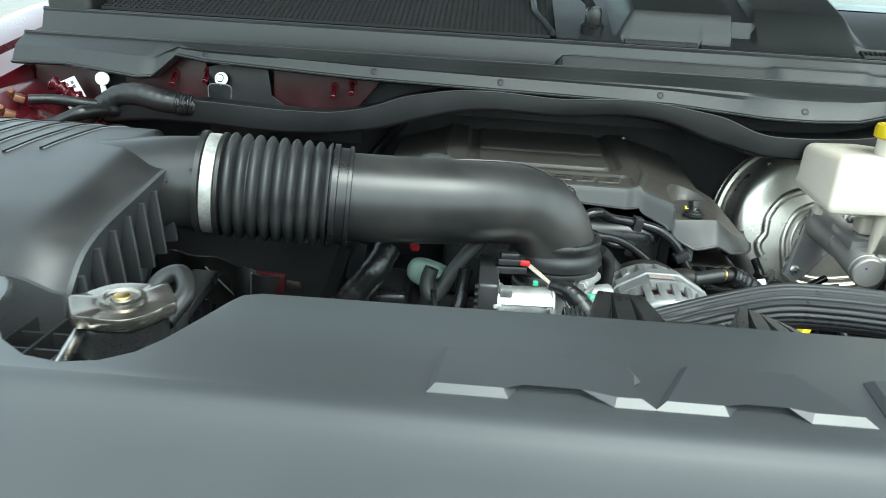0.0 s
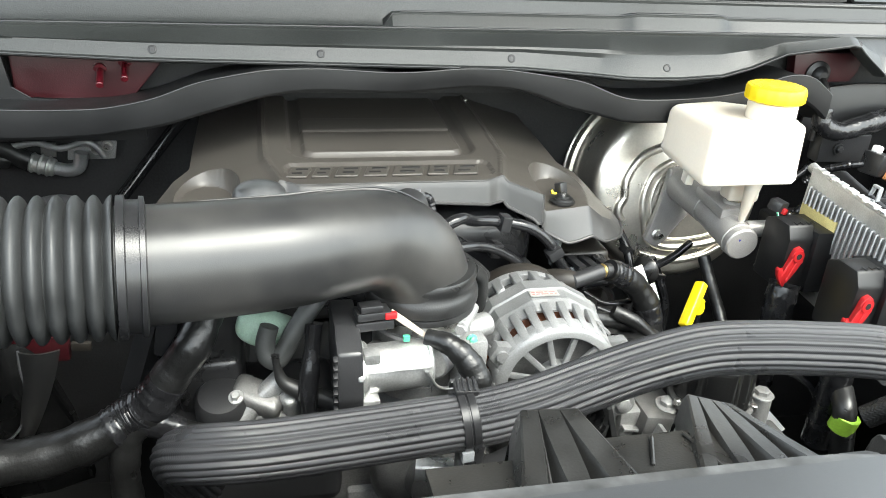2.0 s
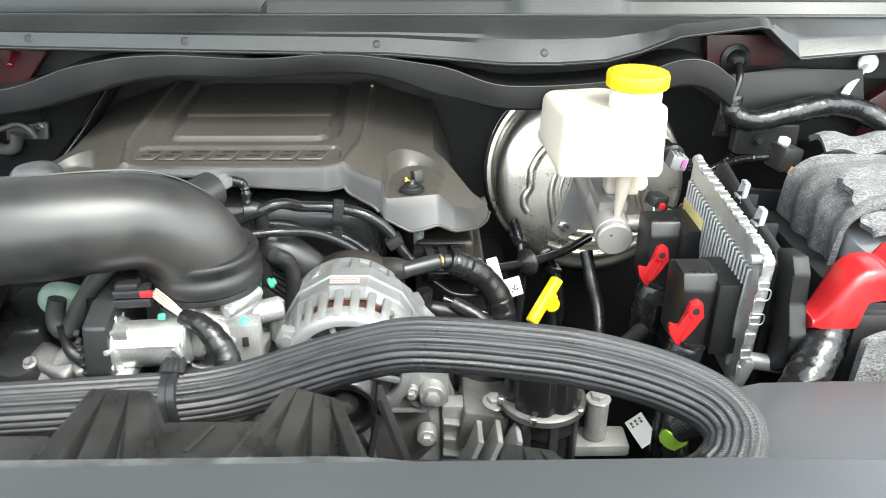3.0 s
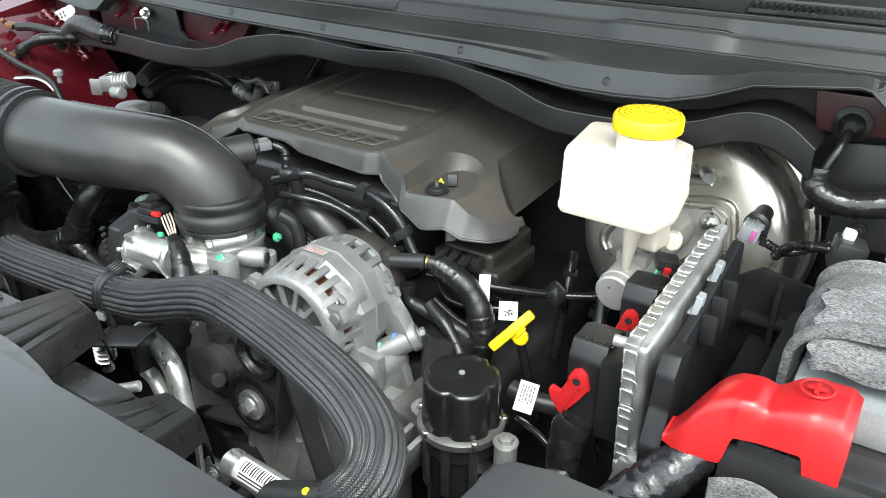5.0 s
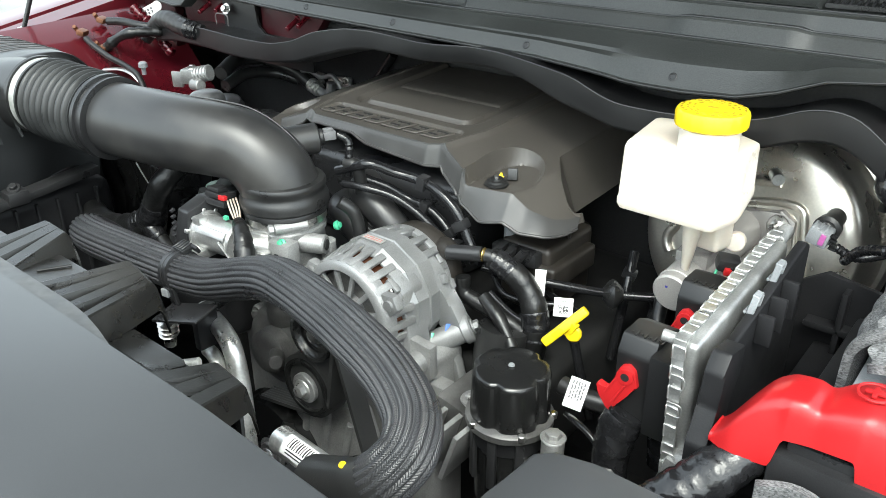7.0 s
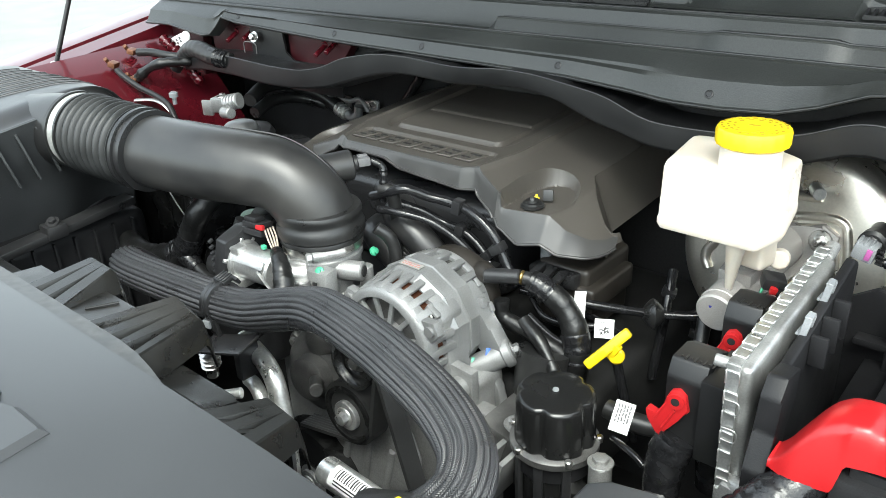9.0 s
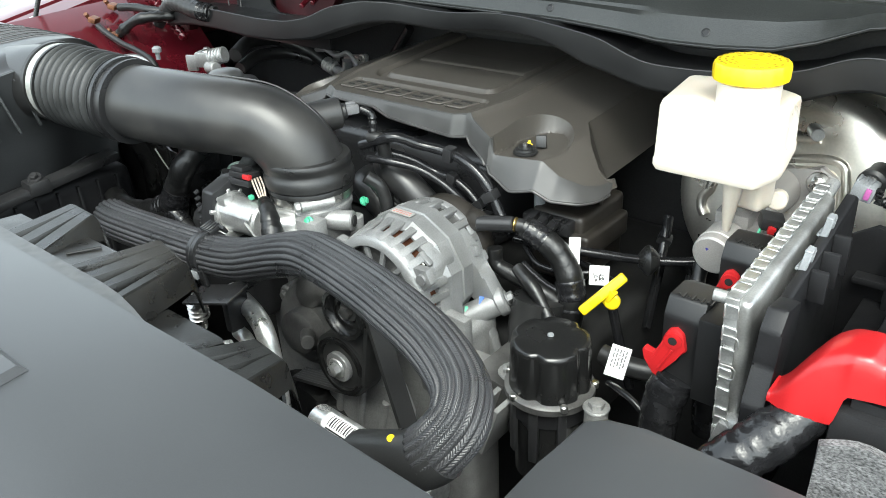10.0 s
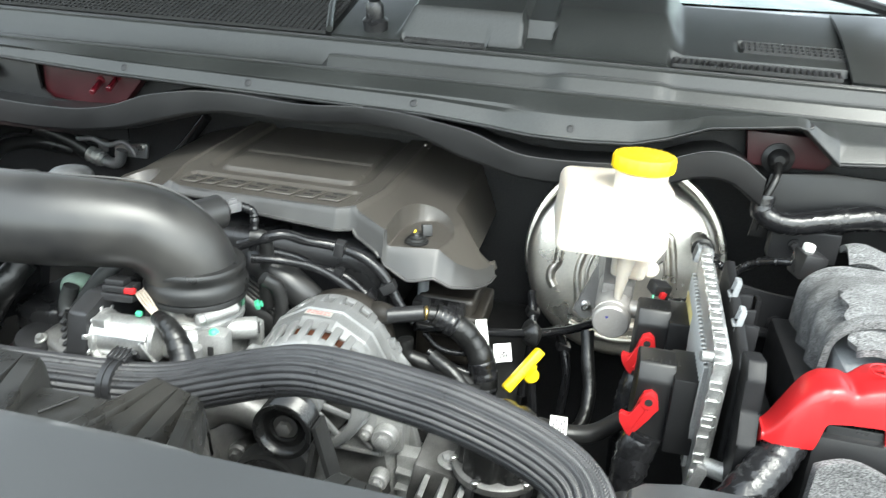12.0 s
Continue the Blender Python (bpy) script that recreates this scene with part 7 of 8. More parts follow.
ah = thing("alternator_harness", (0.46, 0.98, 1.1), "black alternator harness with a yellow-banded plug", "wiring loom")
part("plug", rod(B(), (0.414, 0.966, 1.100), (0.455, 0.980, 1.104), 0.0092, 16), M_PLASTIC, ah)
part("band", rod(B(), (0.455, 0.980, 1.104), (0.4585, 0.9812, 1.1037), 0.0086, 16), M_BRASS, ah, "yellow plug band")
part("sleeve_end", rod(B(), (0.4585, 0.9812, 1.1037), (0.468, 0.984, 1.1025), 0.0085, 14), M_RUBBER, ah)
part("tape_wrap", sweep(B(), [(0.470, 0.984, 1.101), (0.480, 0.987, 1.096), (0.490, 0.989, 1.089)], [0.0128, 0.0142, 0.0148], 18, 12, wave=crinkle), M_TAPE, ah, "shiny crinkled tape")
part("tape_wrap", sweep(B(), [(0.524, 0.989, 1.050), (0.529, 0.986, 1.034), (0.530, 0.984, 1.018)], [0.0160, 0.0166, 0.0168], 18, 12, wave=crinkle), M_TAPE, ah, "shiny crinkled tape")
part("taped_loom", sweep(B(), [(0.466, 0.983, 1.103), (0.484, 0.988, 1.094), (0.505, 0.992, 1.078), (0.522, 0.990, 1.056), (0.530, 0.985, 1.030), (0.528, 0.98, 0.99), (0.52, 0.975, 0.93)], [0.0125, 0.0135, 0.0145, 0.0150, 0.0155, 0.016, 0.016], 16, 8, wave=crinkle), M_LOOM, ah)
part("terminal_boot", sweep(B(), [(0.420, 0.968, 1.100), (0.408, 0.974, 1.098), (0.396, 0.984, 1.090), (0.388, 0.996, 1.080)], [0.010, 0.013, 0.016, 0.017], 16), M_SOOTBROWN, ah)
part("stud_nut", box(B(), (0.007, 0.007, 0.010), pose(0.440, 0.965, 1.058, 0, 10, 0), 0.001), M_RED, ah, "small red terminal tab")
part("lead", sweep(B(), [(0.438, 0.966, 1.075), (0.442, 0.965, 1.055), (0.47, 0.968, 1.045), (0.505, 0.975, 1.030), (0.52, 0.98, 1.02)], 0.009, 12, 8, wave=crinkle), M_LOOM, ah)
cable("brake_pipe", "thin black pipe with a rubber grommet", [(0.44, 1.00, 1.075), (0.47, 1.02, 1.066), (0.52, 1.05, 1.056), (0.571, 1.088, 1.045), (0.62, 1.115, 1.046), (0.66, 1.14, 1.055)], 0.0055, M_WIRE, category="pipe")
piece("pipe_grommet", lathe(B(), [(0.007, -0.012), (0.0095, -0.010), (0.0165, -0.004), (0.0185, 0), (0.0165, 0.004), (0.0095, 0.010), (0.007, 0.012)], axis_pose((0.571, 1.088, 1.045), (0.8, 0.55, 0)), 20), M_RUBBER, "black rubber grommet on a pipe", "grommet")
cable("wire", "thin glossy black wire", [(0.45, 1.01, 1.062), (0.475, 1.0, 1.050), (0.51, 1.005, 1.048), (0.54, 1.02, 1.05)], 0.0035, M_WIRE)
cable("wire", "thin glossy black wire", [(0.42, 1.005, 1.09), (0.45, 1.015, 1.075), (0.48, 1.03, 1.06), (0.51, 1.06, 1.03), (0.53, 1.09, 1.0)], 0.0045, M_WIRE)
cable("corrugated_conduit", "black corrugated conduit behind the pump", [(0.47, 0.965, 1.06), (0.50, 0.955, 1.045), (0.525, 0.945, 1.02), (0.535, 0.935, 0.98)], 0.0075, M_LOOM, wave=corr, category="conduit")
cable("wire", "thin glossy black wire", [(0.46, 0.99, 1.05), (0.50, 0.985, 1.035), (0.54, 0.99, 1.03)], 0.0045, M_WIRE)
cable("corrugated_conduit", "black corrugated conduit curving below the brake cylinder", [(0.640, 1.07, 1.07), (0.645, 1.05, 1.04), (0.652, 1.03, 1.01), (0.648, 1.0, 0.985), (0.63, 0.975, 0.975), (0.60, 0.96, 0.98)], 0.008, M_LOOM, wave=crinkle, category="conduit")
cable("pump_hose", "black hose with a white label behind the pump", [(0.60, 0.93, 1.015), (0.63, 0.93, 1.012), (0.66, 0.94, 1.012), (0.69, 0.965, 1.02)], 0.0105, M_RUBBER, category="hose")
cable("pump_lead", "thin black lead looping over to the computer plug", [(0.622, 0.905, 1.002), (0.64, 0.89, 1.012), (0.66, 0.882, 1.012), (0.685, 0.878, 0.995), (0.695, 0.875, 0.98)], 0.0035, M_WIRE)
cable("intake_hose", "wide black moulded hose beside the pump", [(0.50, 0.965, 1.03), (0.50, 0.955, 0.99), (0.51, 0.95, 0.93)], 0.03, M_RUBBER, category="hose", seg=20)
for pts in ([(0.60, 1.13, 1.04), (0.612, 1.125, 1.015), (0.622, 1.11, 0.98), (0.62, 1.10, 0.93)], [(0.560, 1.16, 1.07), (0.566, 1.14, 1.05), (0.570, 1.12, 1.01), (0.566, 1.11, 0.94)]):
    t = thing("line_hose", pts[0], "thin black hose with a moulded clip on the firewall side", "hose", "line hoses")
    part("hose", sweep(B(), pts, 0.0062, 12), M_WIRE, t)
    part("clip", box(B(), (0.017, 0.015, 0.010), Matrix.Translation(pts[1]) @ pose(0, 0, 0, 10, 20, 20), 0.002), M_PLASTIC, t)


def tag(name, m, w, h, rows, label, seed):
    t = thing(name, m.translation, label, "label")
    part("paper", sheet(B(), lambda u, v: m @ Vector((w * (u - 0.5), h * (v - 0.5), 0.0015 * math.sin(3 * u))), 8, 3), M_LABEL, t, thick=0.0006)
    if rows > 2:
        bars(t, m @ Matrix.Translation((-0.1 * w, 0, 0.0012)), w * 0.6, h * 0.75, rows, M_FADED, seed=seed)
    return t


tag("paper_tag", look((0.5225, 1.000, 1.070), (0.70, 0.40, 1.45)) @ pose(0, 0, 0, 0, 180, 84), 0.050, 0.013, 2, "white paper tag on the alternator harness", 3)
LS = look((0.545, 1.018, 1.049), (0.90, 0.35, 1.50)) @ pose(0, 0, 0, 0, 180, 0)
ls = thing("code_sticker", LS.translation, "square white sticker with a dark patterned block", "label")
part("paper", box(B(), (0.022, 0.022, 0.0008), LS, 0), M_LABEL, ls)
rnd = random.Random(5)
bm = B()
for i in range(10):
    for j in range(8):
        if rnd.random() < 0.5:
            box(bm, (0.0012, 0.0012, 0.0004), LS @ Matrix.Translation((-0.006 + 0.00125 * i, -0.007 + 0.00125 * j, 0.0007)), 0)
for i in range(5):
    box(bm, (0.0016, 0.0011, 0.0004), LS @ Matrix.Translation((-0.006 + 0.0026 * i, 0.0068, 0.0007)), 0)
part("pattern_block", bm, M_INK, ls)
tag("paper_tag", look((0.623, 0.920, 1.020), (0.93, 0.33, 1.5)) @ pose(0, 0, 0, 0, 180, 104), 0.032, 0.020, 5, "white printed tag wrapped round the pump hose", 9)

tag("paper_tag", look((0.700, 0.945, 0.89), (0.30, 0.24, 1.5)) @ pose(0, 0, 0, 0, 180, 40), 0.036, 0.024, 3, "white printed tag low beside the pump", 14)

# ---- behind and below the intake duct ----
gp = thing("breather_valve", (0.077, 0.905, 1.11), "pale green plastic valve with a rubber elbow hose", "valve")
bm = B()
bmesh.ops.create_uvsphere(bm, u_segments=32, v_segments=18, radius=1.0)
for v in bm.verts:
    c = v.co
    v.co = Vector([math.copysign(abs(q) ** 0.75, q) for q in c])
    v.co = Vector((0.085, 0.892, 1.107)) + pose(0, 0, 0, 0, 18, 0) @ Vector((0.031 * v.co.x, 0.017 * v.co.y, 0.0165 * v.co.z))
part("body", bm, M_PALEGREEN, gp)
part("elbow_hose", sweep(B(), [(0.086, 0.866, 1.126), (0.082, 0.863, 1.112), (0.083, 0.860, 1.100), (0.091, 0.858, 1.095), (0.100, 0.860, 1.106), (0.109, 0.864, 1.122), (0.126, 0.870, 1.145), (0.145, 0.885, 1.165)], [0.0085, 0.009, 0.0095, 0.0095, 0.009, 0.009, 0.009, 0.009], 16), mat("dusty_grey_rubber", (0.045, 0.047, 0.046), 0.5, stain=(30, 0.3), bump=0.3), gp)
yl = thing("taped_harness", (-0.03, 0.85, 1.05), "thick black taped harness that forks below the duct", "wiring loom")
part("trunk", sweep(B(), [(-0.22, 0.84, 1.05), (-0.16, 0.83, 1.030), (-0.105, 0.83, 1.032), (-0.06, 0.835, 1.045), (-0.028, 0.845, 1.060)], [0.021, 0.020, 0.019, 0.019, 0.019], 20, 8, wave=crinkle), M_LOOM, yl)
part("branch", sweep(B(), [(-0.022, 0.840, 1.062), (-0.010, 0.840, 1.078), (0.002, 0.840, 1.098), (0.022, 0.842, 1.126), (0.035, 0.86, 1.150)], [0.018, 0.017, 0.0165, 0.016, 0.015], 18, 8, wave=crinkle), M_LOOM, yl)
wrapped = lambda s: 1 + 0.012 * math.sin(s * 900) + 0.010 * math.sin(s * 2100 + 1) + 0.02 * math.sin(s * 390)
part("tape_wrap", sweep(B(), [(-0.052, 0.837, 1.048), (-0.036, 0.842, 1.056), (-0.024, 0.842, 1.063), (-0.012, 0.840, 1.076), (-0.001, 0.840, 1.093)], [0.0198, 0.0202, 0.0205, 0.0190, 0.0175], 22, 14, wave=wrapped), M_TAPE, yl, "shiny crinkled tape")
part("tape_wrap", sweep(B(), [(-0.030, 0.838, 1.060), (-0.012, 0.836, 1.052), (0.008, 0.835, 1.043)], [0.0165, 0.0135, 0.0105], 18, 12, wave=wrapped), M_TAPE, yl, "shiny crinkled tape")
part("branch", sweep(B(), [(-0.025, 0.838, 1.060), (-0.004, 0.836, 1.048), (0.022, 0.835, 1.038), (0.06, 0.835, 1.030)], [0.015, 0.011, 0.009, 0.009], 14, 8), M_LOOM, yl)
part("branch", sweep(B(), [(-0.026, 0.836, 1.056), (-0.038, 0.832, 1.042), (-0.044, 0.828, 1.010), (-0.04, 0.82, 0.97), (-0.02, 0.81, 0.94)], 0.013, 14, 8, wave=crinkle), M_LOOM, yl)
cable("corrugated_conduit", "thin black corrugated conduit beside the throttle body", [(0.125, 0.86, 1.13), (0.122, 0.85, 1.10), (0.118, 0.84, 1.07), (0.12, 0.83, 1.03)], 0.0085, M_WIRE, wave=corr, category="conduit")
cable("vacuum_hose", "black vacuum hose below the throttle body", [(0.090, 0.852, 1.105), (0.0915, 0.850, 1.092), (0.096, 0.848, 1.078), (0.110, 0.846, 1.068), (0.139, 0.842, 1.056), (0.16, 0.838, 1.048)], [0.004, 0.004, 0.006, 0.0085, 0.009, 0.009], M_RUBBER, category="hose")
vh = thing("cylinder_head", (0.06, 0.88, 1.0), "dark cylinder head cover with pale cast spots", "cylinder head")
bm = block(B(), (-0.02, 0.84, 0.93), (0.15, 0.96, 1.035), 0.02, 3)
block(bm, (0.0, 0.87, 1.03), (0.06, 0.96, 1.09), 0.012, 3)
part("cover", bm, M_PLASTIC, vh)
part("filler_tower", lathe(B(), [(0.024, 0), (0.024, 0.02), (0.020, 0.026), (0.010, 0.028)], pose(0.040, 0.862, 1.040, 20, 0, 0), 28), M_PLASTIC, vh)
part("bolt", hexbolt(B(), (0.054, 0.848, 1.064), (-0.1, -0.6, 1), 0.0045), M_SATIN, vh)
part("casting", box(B(), (0.050, 0.03, 0.034), pose(0.072, 0.862, 1.050, 24, 18, -20), 0.010, 4), M_CASTDARK, vh, "dull cast aluminium corner")
for k, (q, e, r) in enumerate((((0.083, 0.858, 1.036), (0.030, 0.022, 0.020), (10, 25, 10)), ((0.102, 0.856, 1.046), (0.018, 0.018, 0.034), (20, -15, 30)), ((0.062, 0.856, 1.028), (0.034, 0.020, 0.012), (30, 10, -12)), ((0.092, 0.850, 1.022), (0.044, 0.014, 0.014), (0, -8, 8)))):
    part("casting", box(B(), e, pose(*q, *r), 0.006, 3), M_CAST, vh, "pale cast aluminium corner")
part("casting_lug", rod(B(), (0.052, 0.85, 1.035), (0.095, 0.862, 1.072), 0.010, 14), M_CAST, vh)
bm = box(B(), (0.018, 0.07, 0.09), pose(-0.015, 0.90, 1.10, 0, 20, -25), 0.004)
box(bm, (0.02, 0.05, 0.05), pose(0.005, 0.88, 1.13, 0, 10, -15), 0.004)
piece("coil_pack", bm, M_PLASTIC, "angular black ignition coil pack", "ignition coil")
for p, m_ in (((0.000, 0.862, 1.140), M_ORANGE), ((0.063, 0.89, 1.142), M_RED)):
    bm = box(B(), (0.010, 0.008, 0.007), pose(*p, 20, 10, 30), 0.0015)
    piece("lock_tab", bm, m_, "small bright connector lock tab", "connector lock", "lock tabs")
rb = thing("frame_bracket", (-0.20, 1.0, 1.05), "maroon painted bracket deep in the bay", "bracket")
part("plate", box(B(), (0.070, 0.012, 0.030), pose(-0.155, 1.000, 1.037, 0, 2, 0), 0.004), M_PAINT_SHADED, rb)
part("plug", box(B(), (0.020, 0.006, 0.010), pose(-0.108, 0.996, 1.038, 0, 4, 0), 0.002), M_SOOTBROWN, rb, "dull brown plug")
sk = thing("splash_shield", (-0.16, 0.92, 0.95), "crumpled black rubber splash shield with a pale seam", "splash shield")
SHIELD = [(-0.32, 1.100), (-0.25, 1.098), (-0.198, 1.091), (-0.146, 1.077), (-0.126, 1.054), (-0.110, 0.992), (-0.105, 0.92)]
part("sheet", sheet(B(), lambda u, v: Vector((-0.32 + 0.215 * u, 0.936 + 0.003 * math.sin(26 * u + 5 * v) * v + 0.004 * math.sin(9 * u - 11 * v) + 0.014 * step(0.80, 1.0, u), 0.90 + (lerp(SHIELD, -0.32 + 0.215 * u) - 0.899) * v)), 60, 24), M_GLOSS, sk, thick=0.003)
part("seam", sweep(B(), [(-0.206, 0.931, 1.080), (-0.185, 0.930, 1.060), (-0.161, 0.931, 1.036)], 0.0012, 8), M_CONN, sk)
part("hem", sweep(B(), [(-0.146, 0.930, 1.077), (-0.147, 0.929, 1.055), (-0.145, 0.929, 1.026), (-0.152, 0.929, 1.0), (-0.164, 0.928, 0.982), (-0.174, 0.928, 0.975)], 0.0014, 8), M_CONN, sk)
# Fold in a paler black than the sheet: its stronger light is coloured in.
part("lap", sheet(B(), lambda u, v: Vector((-0.146 - 0.014 * (1 - v) ** 2 + 0.036 * u * (0.3 + 0.7 * v), 0.931 - 0.006 * math.sin(3.1 * u), 1.076 - 0.098 * (1 - v))), 8, 16), M_TUBE, sk, thick=0.002)

ac = thing("refrigerant_line", (-0.05, 1.24, 1.15), "silver crimped refrigerant pipe and black hose", "refrigerant pipe")
A, Z = Vector((-0.178, 1.258, 1.147)), Vector((-0.148, 1.255, 1.139))
bm = rod(B(), A, Z, 0.0115, 20)
for t in (0.15, 0.45, 0.75):
    lathe(bm, [(0.012, -0.002), (0.0132, 0), (0.012, 0.002)], axis_pose(A.lerp(Z, t), Z - A), 20)
part("crimp", bm, M_CLAMP, ac, "knurled bright crimp")
part("pipe", sweep(B(), [(-0.148, 1.255, 1.139), (-0.132, 1.254, 1.136), (-0.119, 1.252, 1.142), (-0.114, 1.252, 1.160)], 0.0085, 14), M_ALT, ac)
part("pipe", sweep(B(), [(-0.20, 1.25, 1.168), (-0.181, 1.25, 1.171), (-0.161, 1.248, 1.174), (-0.14, 1.248, 1.167), (-0.125, 1.248, 1.169), (-0.107, 1.246, 1.175), (-0.095, 1.246, 1.169), (-0.087, 1.248, 1.155)], 0.0040, 12), M_ALT, ac)
PLT = Matrix(((1, 0, 0, 0), (0, 0, -1, 1.266), (0, 1, 0, 0), (0, 0, 0, 1)))
part("flange_plate", prism(B(), [(-0.131, 1.166), (-0.078, 1.173), (-0.073, 1.170), (-0.077, 1.148), (-0.134, 1.147)], 0.006, PLT, 0.002), M_CAST, ac)
for q in ((-0.098, 1.161), (-0.084, 1.166)):
    part("bolt", hexbolt(B(), (q[0], 1.260, q[1]), (0, -1, 0), 0.0045), M_STEEL, ac)
part("tab", prism(B(), [(-0.163, 1.170), (-0.145, 1.169), (-0.147, 1.150), (-0.165, 1.151)], 0.002, PLT, 0.0005), M_CASTDARK, ac)
part("hose", sweep(B(), [A, (-0.205, 1.245, 1.168), (-0.245, 1.21, 1.192), (-0.255, 1.16, 1.196), (-0.235, 1.11, 1.185)], 0.0120, 16), M_RUBBER, ac)
part("hose", sweep(B(), [(-0.20, 1.25, 1.152), (-0.235, 1.22, 1.166), (-0.25, 1.17, 1.170), (-0.24, 1.12, 1.160)], 0.0105, 16), M_RUBBER, ac)
E0 = Vector((0.101, 0.263, 1.448))
ac.matrix_basis = Matrix.Translation(E0 + Vector((-0.026, -0.004, 0.003))) @ Matrix.Diagonal((1.07, 1.07, 1.07, 1)) @ Matrix.Translation(-E0) @ ac.matrix_basis
fi = thing("valve_block", (-0.29, 1.04, 1.15), "small pale metal valve block with a side bracket", "valve block")
part("body", box(B(), (0.036, 0.03, 0.026), pose(-0.262, 1.095, 1.182, 0, 0, 25), 0.004), M_SATIN, fi)
part("fitting", rod(B(), (-0.25, 1.09, 1.186), (-0.222, 1.10, 1.192), 0.012, 18), M_SATIN, fi)
part("fitting", rod(B(), (-0.252, 1.085, 1.170), (-0.228, 1.085, 1.172), 0.010, 18), M_CAST, fi)
for k in range(5):
    part("fitting_ring", lathe(B(), [(0.0115, -0.002), (0.0140, 0), (0.0115, 0.002)], axis_pose(Vector((-0.246, 1.092, 1.187)).lerp(Vector((-0.222, 1.10, 1.192)), k / 4), (0.93, 0.33, 0.2)), 20), M_CAST, fi)
part("nut", hexbolt(B(), (-0.258, 1.092, 1.195), (0, 0, 1), 0.006), M_STEEL, fi)
part("bracket", box(B(), (0.022, 0.006, 0.028), pose(-0.298, 1.085, 1.172, 0, 0, 20), 0.003), M_SATIN, fi)
piece("canister", lathe(B(), [(0.034, -0.04), (0.036, 0), (0.033, 0.012), (0.022, 0.020), (0.010, 0.022)], pose(-0.128, 1.055, 1.152, 20, 0, 0), 32), M_PLASTIC, "round black canister beside the valve block", "canister")
piece("canister", lathe(B(), [(0.05, -0.02), (0.05, 0.03), (0.046, 0.036), (0.02, 0.038)], pose(-0.14, 1.12, 1.09), 36), M_PLASTIC, "squat black canister below the refrigerant hose", "canister")
cable("heater_hose", "long glossy black heater hose", [(0.0, 1.325, 1.215), (-0.012, 1.325, 1.200), (-0.05, 1.322, 1.154), (-0.087, 1.30, 1.111), (-0.122, 1.26, 1.072), (-0.15, 1.22, 1.03)], 0.0085, M_WIRE, category="hose")
piece("bolt_stub", lathe(B(), [(0.008, 0), (0.008, 0.004), (0.004, 0.005), (0.004, 0.016), (0.0065, 0.017), (0.0065, 0.024), (0.003, 0.026)], pose(-0.134, 1.250, 1.089, 60, 0, 0), 12), M_STEEL, "small steel stud with a cap", "stud")

# firewall studs, bolt and grommet
for x, z in ((-0.093, 1.275), (-0.066, 1.282), (-0.335, 1.278), (-0.285, 1.285)):
    bm = rod(B(), (x, 1.195, z + 0.006), (x + 0.002, 1.170, z - 0.006), 0.0042, 12)
    lathe(bm, [(0.0075, -0.003), (0.0075, 0.0), (0.005, 0.001)], axis_pose((x, 1.195, z + 0.006), (0, -1, -0.4)), 14)
    piece("weld_stud", bm, M_PAINT, "maroon painted weld stud on the cowl flange", "stud", "weld studs")
fb = thing("flange_bolt", (-0.26, 1.18, 1.28), "bright bolt through a pale wire bracket", "bolt")
part("bolt", hexbolt(B(), (-0.26, 1.178, 1.284), (0, -1, 0.3), 0.0065, 0.008), M_ALU, fb)
part("bracket", sweep(B(), [(-0.276, 1.165, 1.258), (-0.275, 1.165, 1.275), (-0.26, 1.165, 1.278), (-0.243, 1.165, 1.275), (-0.242, 1.165, 1.258)], 0.0012, 8), M_CASTDARK, fb)
gr = thing("cable_grommet", (0.835, 1.2, 1.275), "black rubber grommet with a cable through the flange", "grommet")
part("grommet", lathe(B(), [(0.019, 0), (0.019, 0.004), (0.013, 0.007), (0.011, 0.012), (0.006, 0.016)], axis_pose((0.836, 1.196, 1.280), (0, -1, 0)), 28), M_CHANNEL, gr)
part("cable", sweep(B(), [(0.836, 1.18, 1.276), (0.832, 1.16, 1.262), (0.822, 1.15, 1.235), (0.818, 1.15, 1.20)], 0.0045, 10), M_LOOM, gr)

# white strap and label in the passenger corner, brown plugs on the apron
st = thing("cable_strap", (-0.45, 1.15, 1.25), "white plastic cable strap with a round head", "cable strap")
part("head", lathe(B(), [(0.003, 0.0), (0.009, 0.0), (0.010, 0.002), (0.009, 0.004), (0.003, 0.004)], axis_pose((-0.459, 1.166, 1.270), (0.4, -0.9, 0.2)), 20), M_LABEL, st)
part("tail", sweep(B(), [(-0.459, 1.165, 1.266), (-0.457, 1.164, 1.255), (-0.455, 1.166, 1.240), (-0.452, 1.170, 1.226), (-0.446, 1.173, 1.218), (-0.438, 1.174, 1.218), (-0.432, 1.174, 1.226)], 0.0046, 10, flat=0.45), M_LABEL, st)
st.matrix_basis = Matrix.Translation((0.033, -0.021, 0.007)) @ st.matrix_basis
tag("paper_tag", look((-0.480, 1.163, 1.245), (0.0, 0.1, 1.42)) @ pose(0, 0, 0, 0, 180, 65), 0.054, 0.030, 3, "white paper tag with a dark printed block", 21)
st2 = thing("cable_strap", (1.01, 1.3, 1.235), "white plastic cable strap with a round head", "cable strap")
part("head", lathe(B(), [(0.012, -0.002), (0.013, 0), (0.012, 0.003)], axis_pose((1.015, 1.205, 1.272), (-0.1, -1, 0.2)), 20), M_LABEL, st2)
part("tail", sweep(B(), [(1.012, 1.202, 1.270), (0.995, 1.19, 1.255), (0.978, 1.175, 1.240), (0.972, 1.165, 1.228)], 0.0055, 8, flat=0.5), M_LABEL, st2)
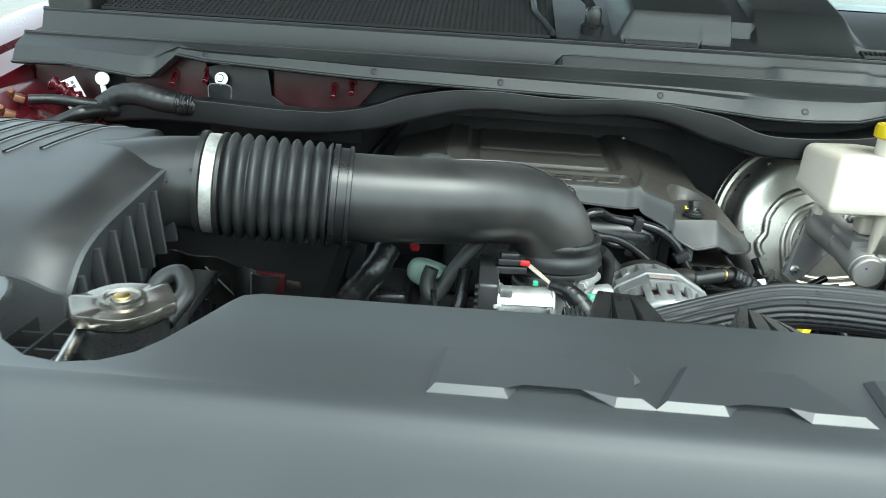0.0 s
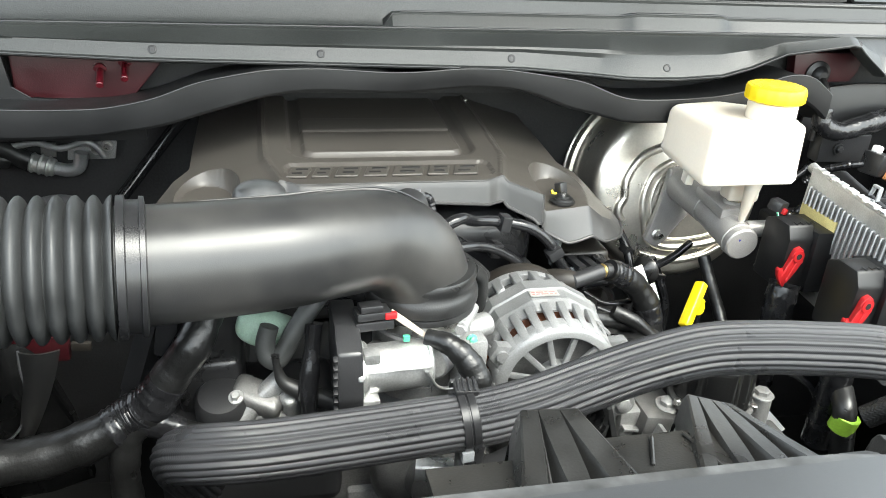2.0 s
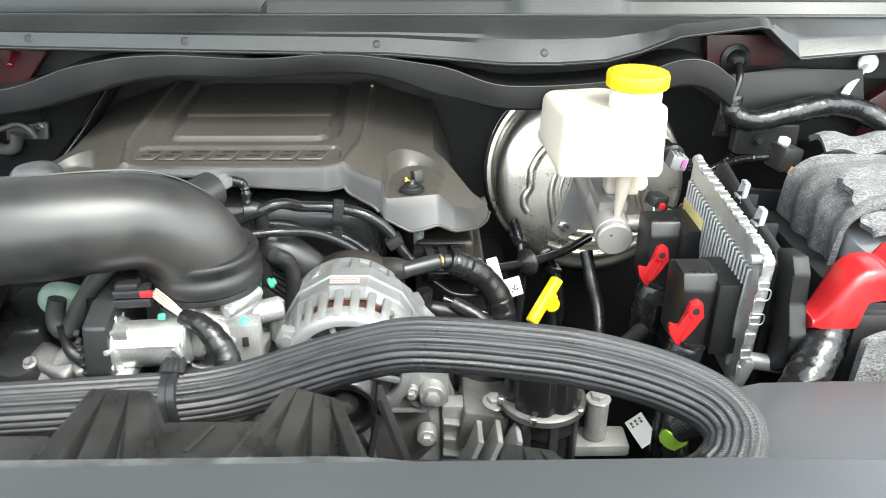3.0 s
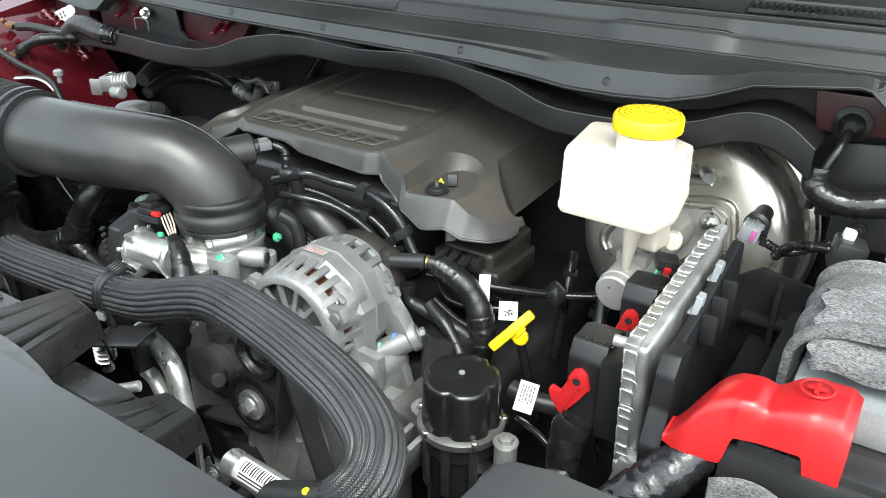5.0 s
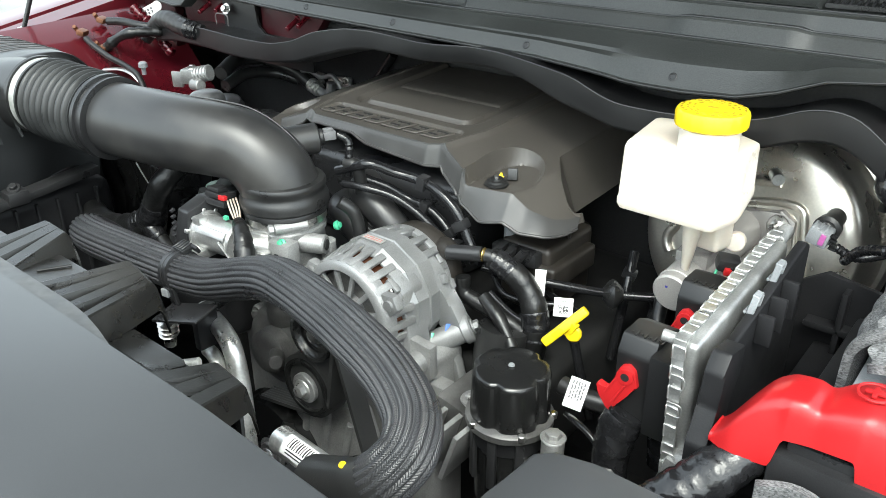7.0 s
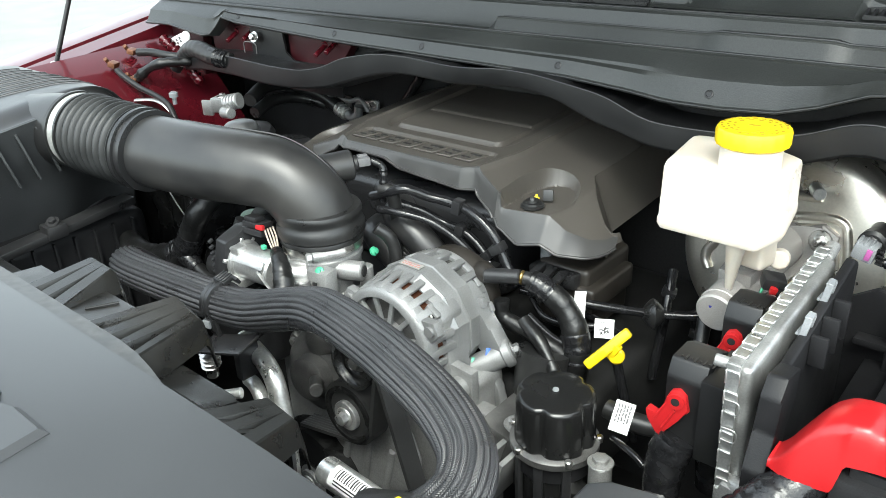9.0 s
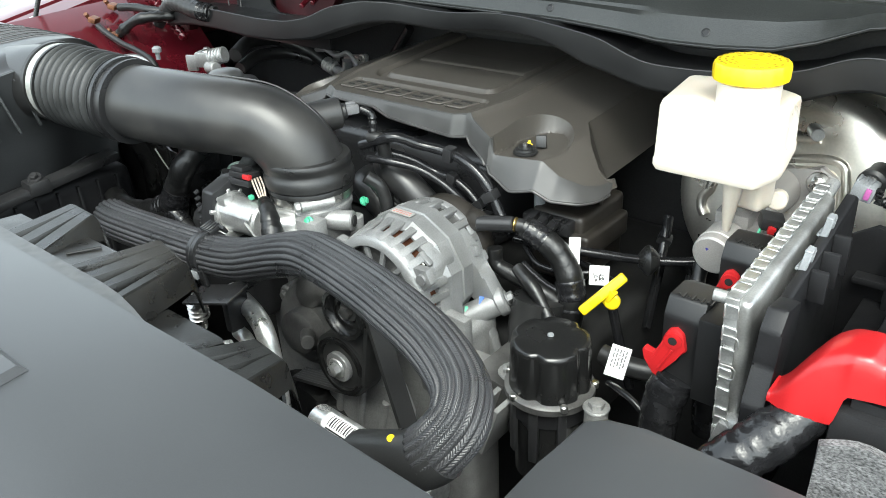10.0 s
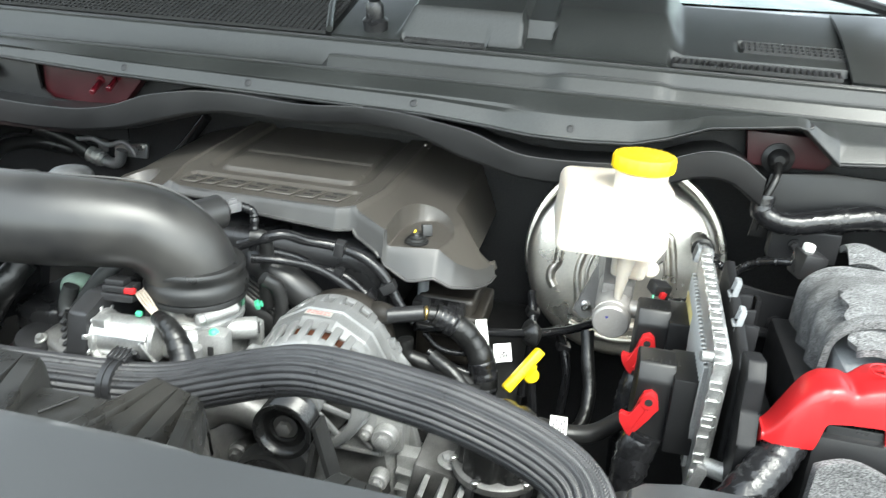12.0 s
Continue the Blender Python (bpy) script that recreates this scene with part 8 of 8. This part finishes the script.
cable("right_harness", "black taped harness along the driver side firewall", [(0.82, 1.145, 1.245), (0.822, 1.14, 1.225), (0.85, 1.14, 1.215), (0.90, 1.15, 1.222), (0.96, 1.165, 1.228), (1.01, 1.17, 1.215), (1.05, 1.15, 1.19)], [0.013, 0.013, 0.013, 0.014, 0.015, 0.015, 0.014], M_TAPE, wave=crinkle)
bm = block(B(), (0.84, 1.155, 1.165), (0.92, 1.18, 1.205), 0.004)
hexbolt(bm, (0.868, 1.154, 1.186), (0, -1, 0), 0.005)
piece("relay_box", bm, M_PLASTIC, "small black relay box on the firewall", "relay box")
piece("washer_tank_neck", lathe(B(), [(0.045, -0.05), (0.048, 0), (0.040, 0.01), (0.03, 0.012)], pose(1.0, 1.14, 1.15, 20, 0, 0), 32), M_PLASTIC, "round black duct mouth behind the battery", "duct")
sn = thing("battery_sensor", (0.90, 1.06, 1.19), "grey battery sensor plug with a pale cap", "sensor")
part("body", box(B(), (0.028, 0.030, 0.030), pose(0.868, 1.078, 1.190, 0, 10, 15), 0.004), M_PLASTIC, sn)
part("cap", box(B(), (0.011, 0.011, 0.010), pose(0.866, 1.081, 1.209, 0, 10, 15), 0.003), M_LABEL, sn, "pale cap")
part("lock", box(B(), (0.010, 0.006, 0.010), pose(0.874, 1.060, 1.178, 0, 30, 15), 0.001), M_ORANGE, sn, "orange lock tab")
part("lead", sweep(B(), [(0.87, 1.08, 1.19), (0.84, 1.09, 1.185), (0.815, 1.11, 1.17), (0.80, 1.12, 1.15)], 0.0048, 12, 14, wave=corr), M_WIRE, sn)
for p, line, r, w in (((-0.515, 1.08, 1.252), [(-0.505, 1.085, 1.250), (-0.475, 1.10, 1.250), (-0.44, 1.11, 1.246), (-0.405, 1.135, 1.240)], 0.0075, None),
                      ((-0.500, 1.03, 1.238), [(-0.492, 1.03, 1.228), (-0.475, 1.032, 1.218), (-0.44, 1.04, 1.200), (-0.40, 1.05, 1.186), (-0.365, 1.05, 1.172), (-0.33, 1.04, 1.14)], 0.0055, None),
                      ((-0.480, 1.055, 1.208), [(-0.476, 1.06, 1.210), (-0.455, 1.07, 1.226), (-0.425, 1.085, 1.238), (-0.40, 1.13, 1.236)], 0.0095, corr)):
    t = thing("apron_plug", p, "copper-brown wiring plug on the maroon apron with a black lead", "connector", "apron plugs")
    part("plug", box(B(), (0.014, 0.020, 0.010), pose(*p, 0, 20, 30), 0.002), M_COPPERPL, t)
    part("plug_ear", rod(B(), Vector(p) + Vector((-0.008, -0.004, 0.002)), Vector(p) + Vector((-0.004, -0.012, 0.012)), 0.004, 10), M_COPPERPL, t)
    part("lead", sweep(B(), line, r, 10, 8, wave=w), M_LOOM, t)
piece("clip_stud", lathe(B(), [(0.004, 0), (0.004, 0.012), (0.008, 0.013), (0.008, 0.020), (0.004, 0.023)], pose(-0.345, 1.05, 1.180), 14), M_GREYPL, "small grey clip stud on the apron", "clip")
piece("bellows_clamp", sweep(B(), [(-0.445, 1.03, 1.178), (-0.414, 1.045, 1.180), (-0.385, 1.05, 1.176), (-0.36, 1.05, 1.165)], 0.007, 10, 8, flat=0.4), M_SATIN, "curved bare metal strap behind the bellows", "strap")
bm = sweep(B(), [(-0.50, 1.14, 1.268), (-0.478, 1.14, 1.255), (-0.455, 1.145, 1.24), (-0.44, 1.15, 1.215), (-0.41, 1.15, 1.19)], 0.009, 10, 10, wave=lambda s: 1 + 0.3 * math.sin(s * 500))
piece("seam_sealer", bm, M_PAINT, "thick bead of maroon painted seam sealer", "sealer")
piece("green_band", lathe(B(), [(0.0128, -0.010), (0.0140, -0.009), (0.0140, 0.009), (0.0128, 0.010)], axis_pose((0.692, 0.825, 0.985), (0.15, -0.1, 1)), 28), mat("lime_tape", (0.35, 0.6, 0.06), 0.5), "lime green band round a low hose", "band")
cable("lower_hose", "black rubber hose running down beside the corner cover", [(0.700, 0.85, 1.01), (0.692, 0.830, 1.0), (0.692, 0.825, 0.985), (0.70, 0.82, 0.93)], 0.0125, M_RUBBER, category="hose", seg=20)
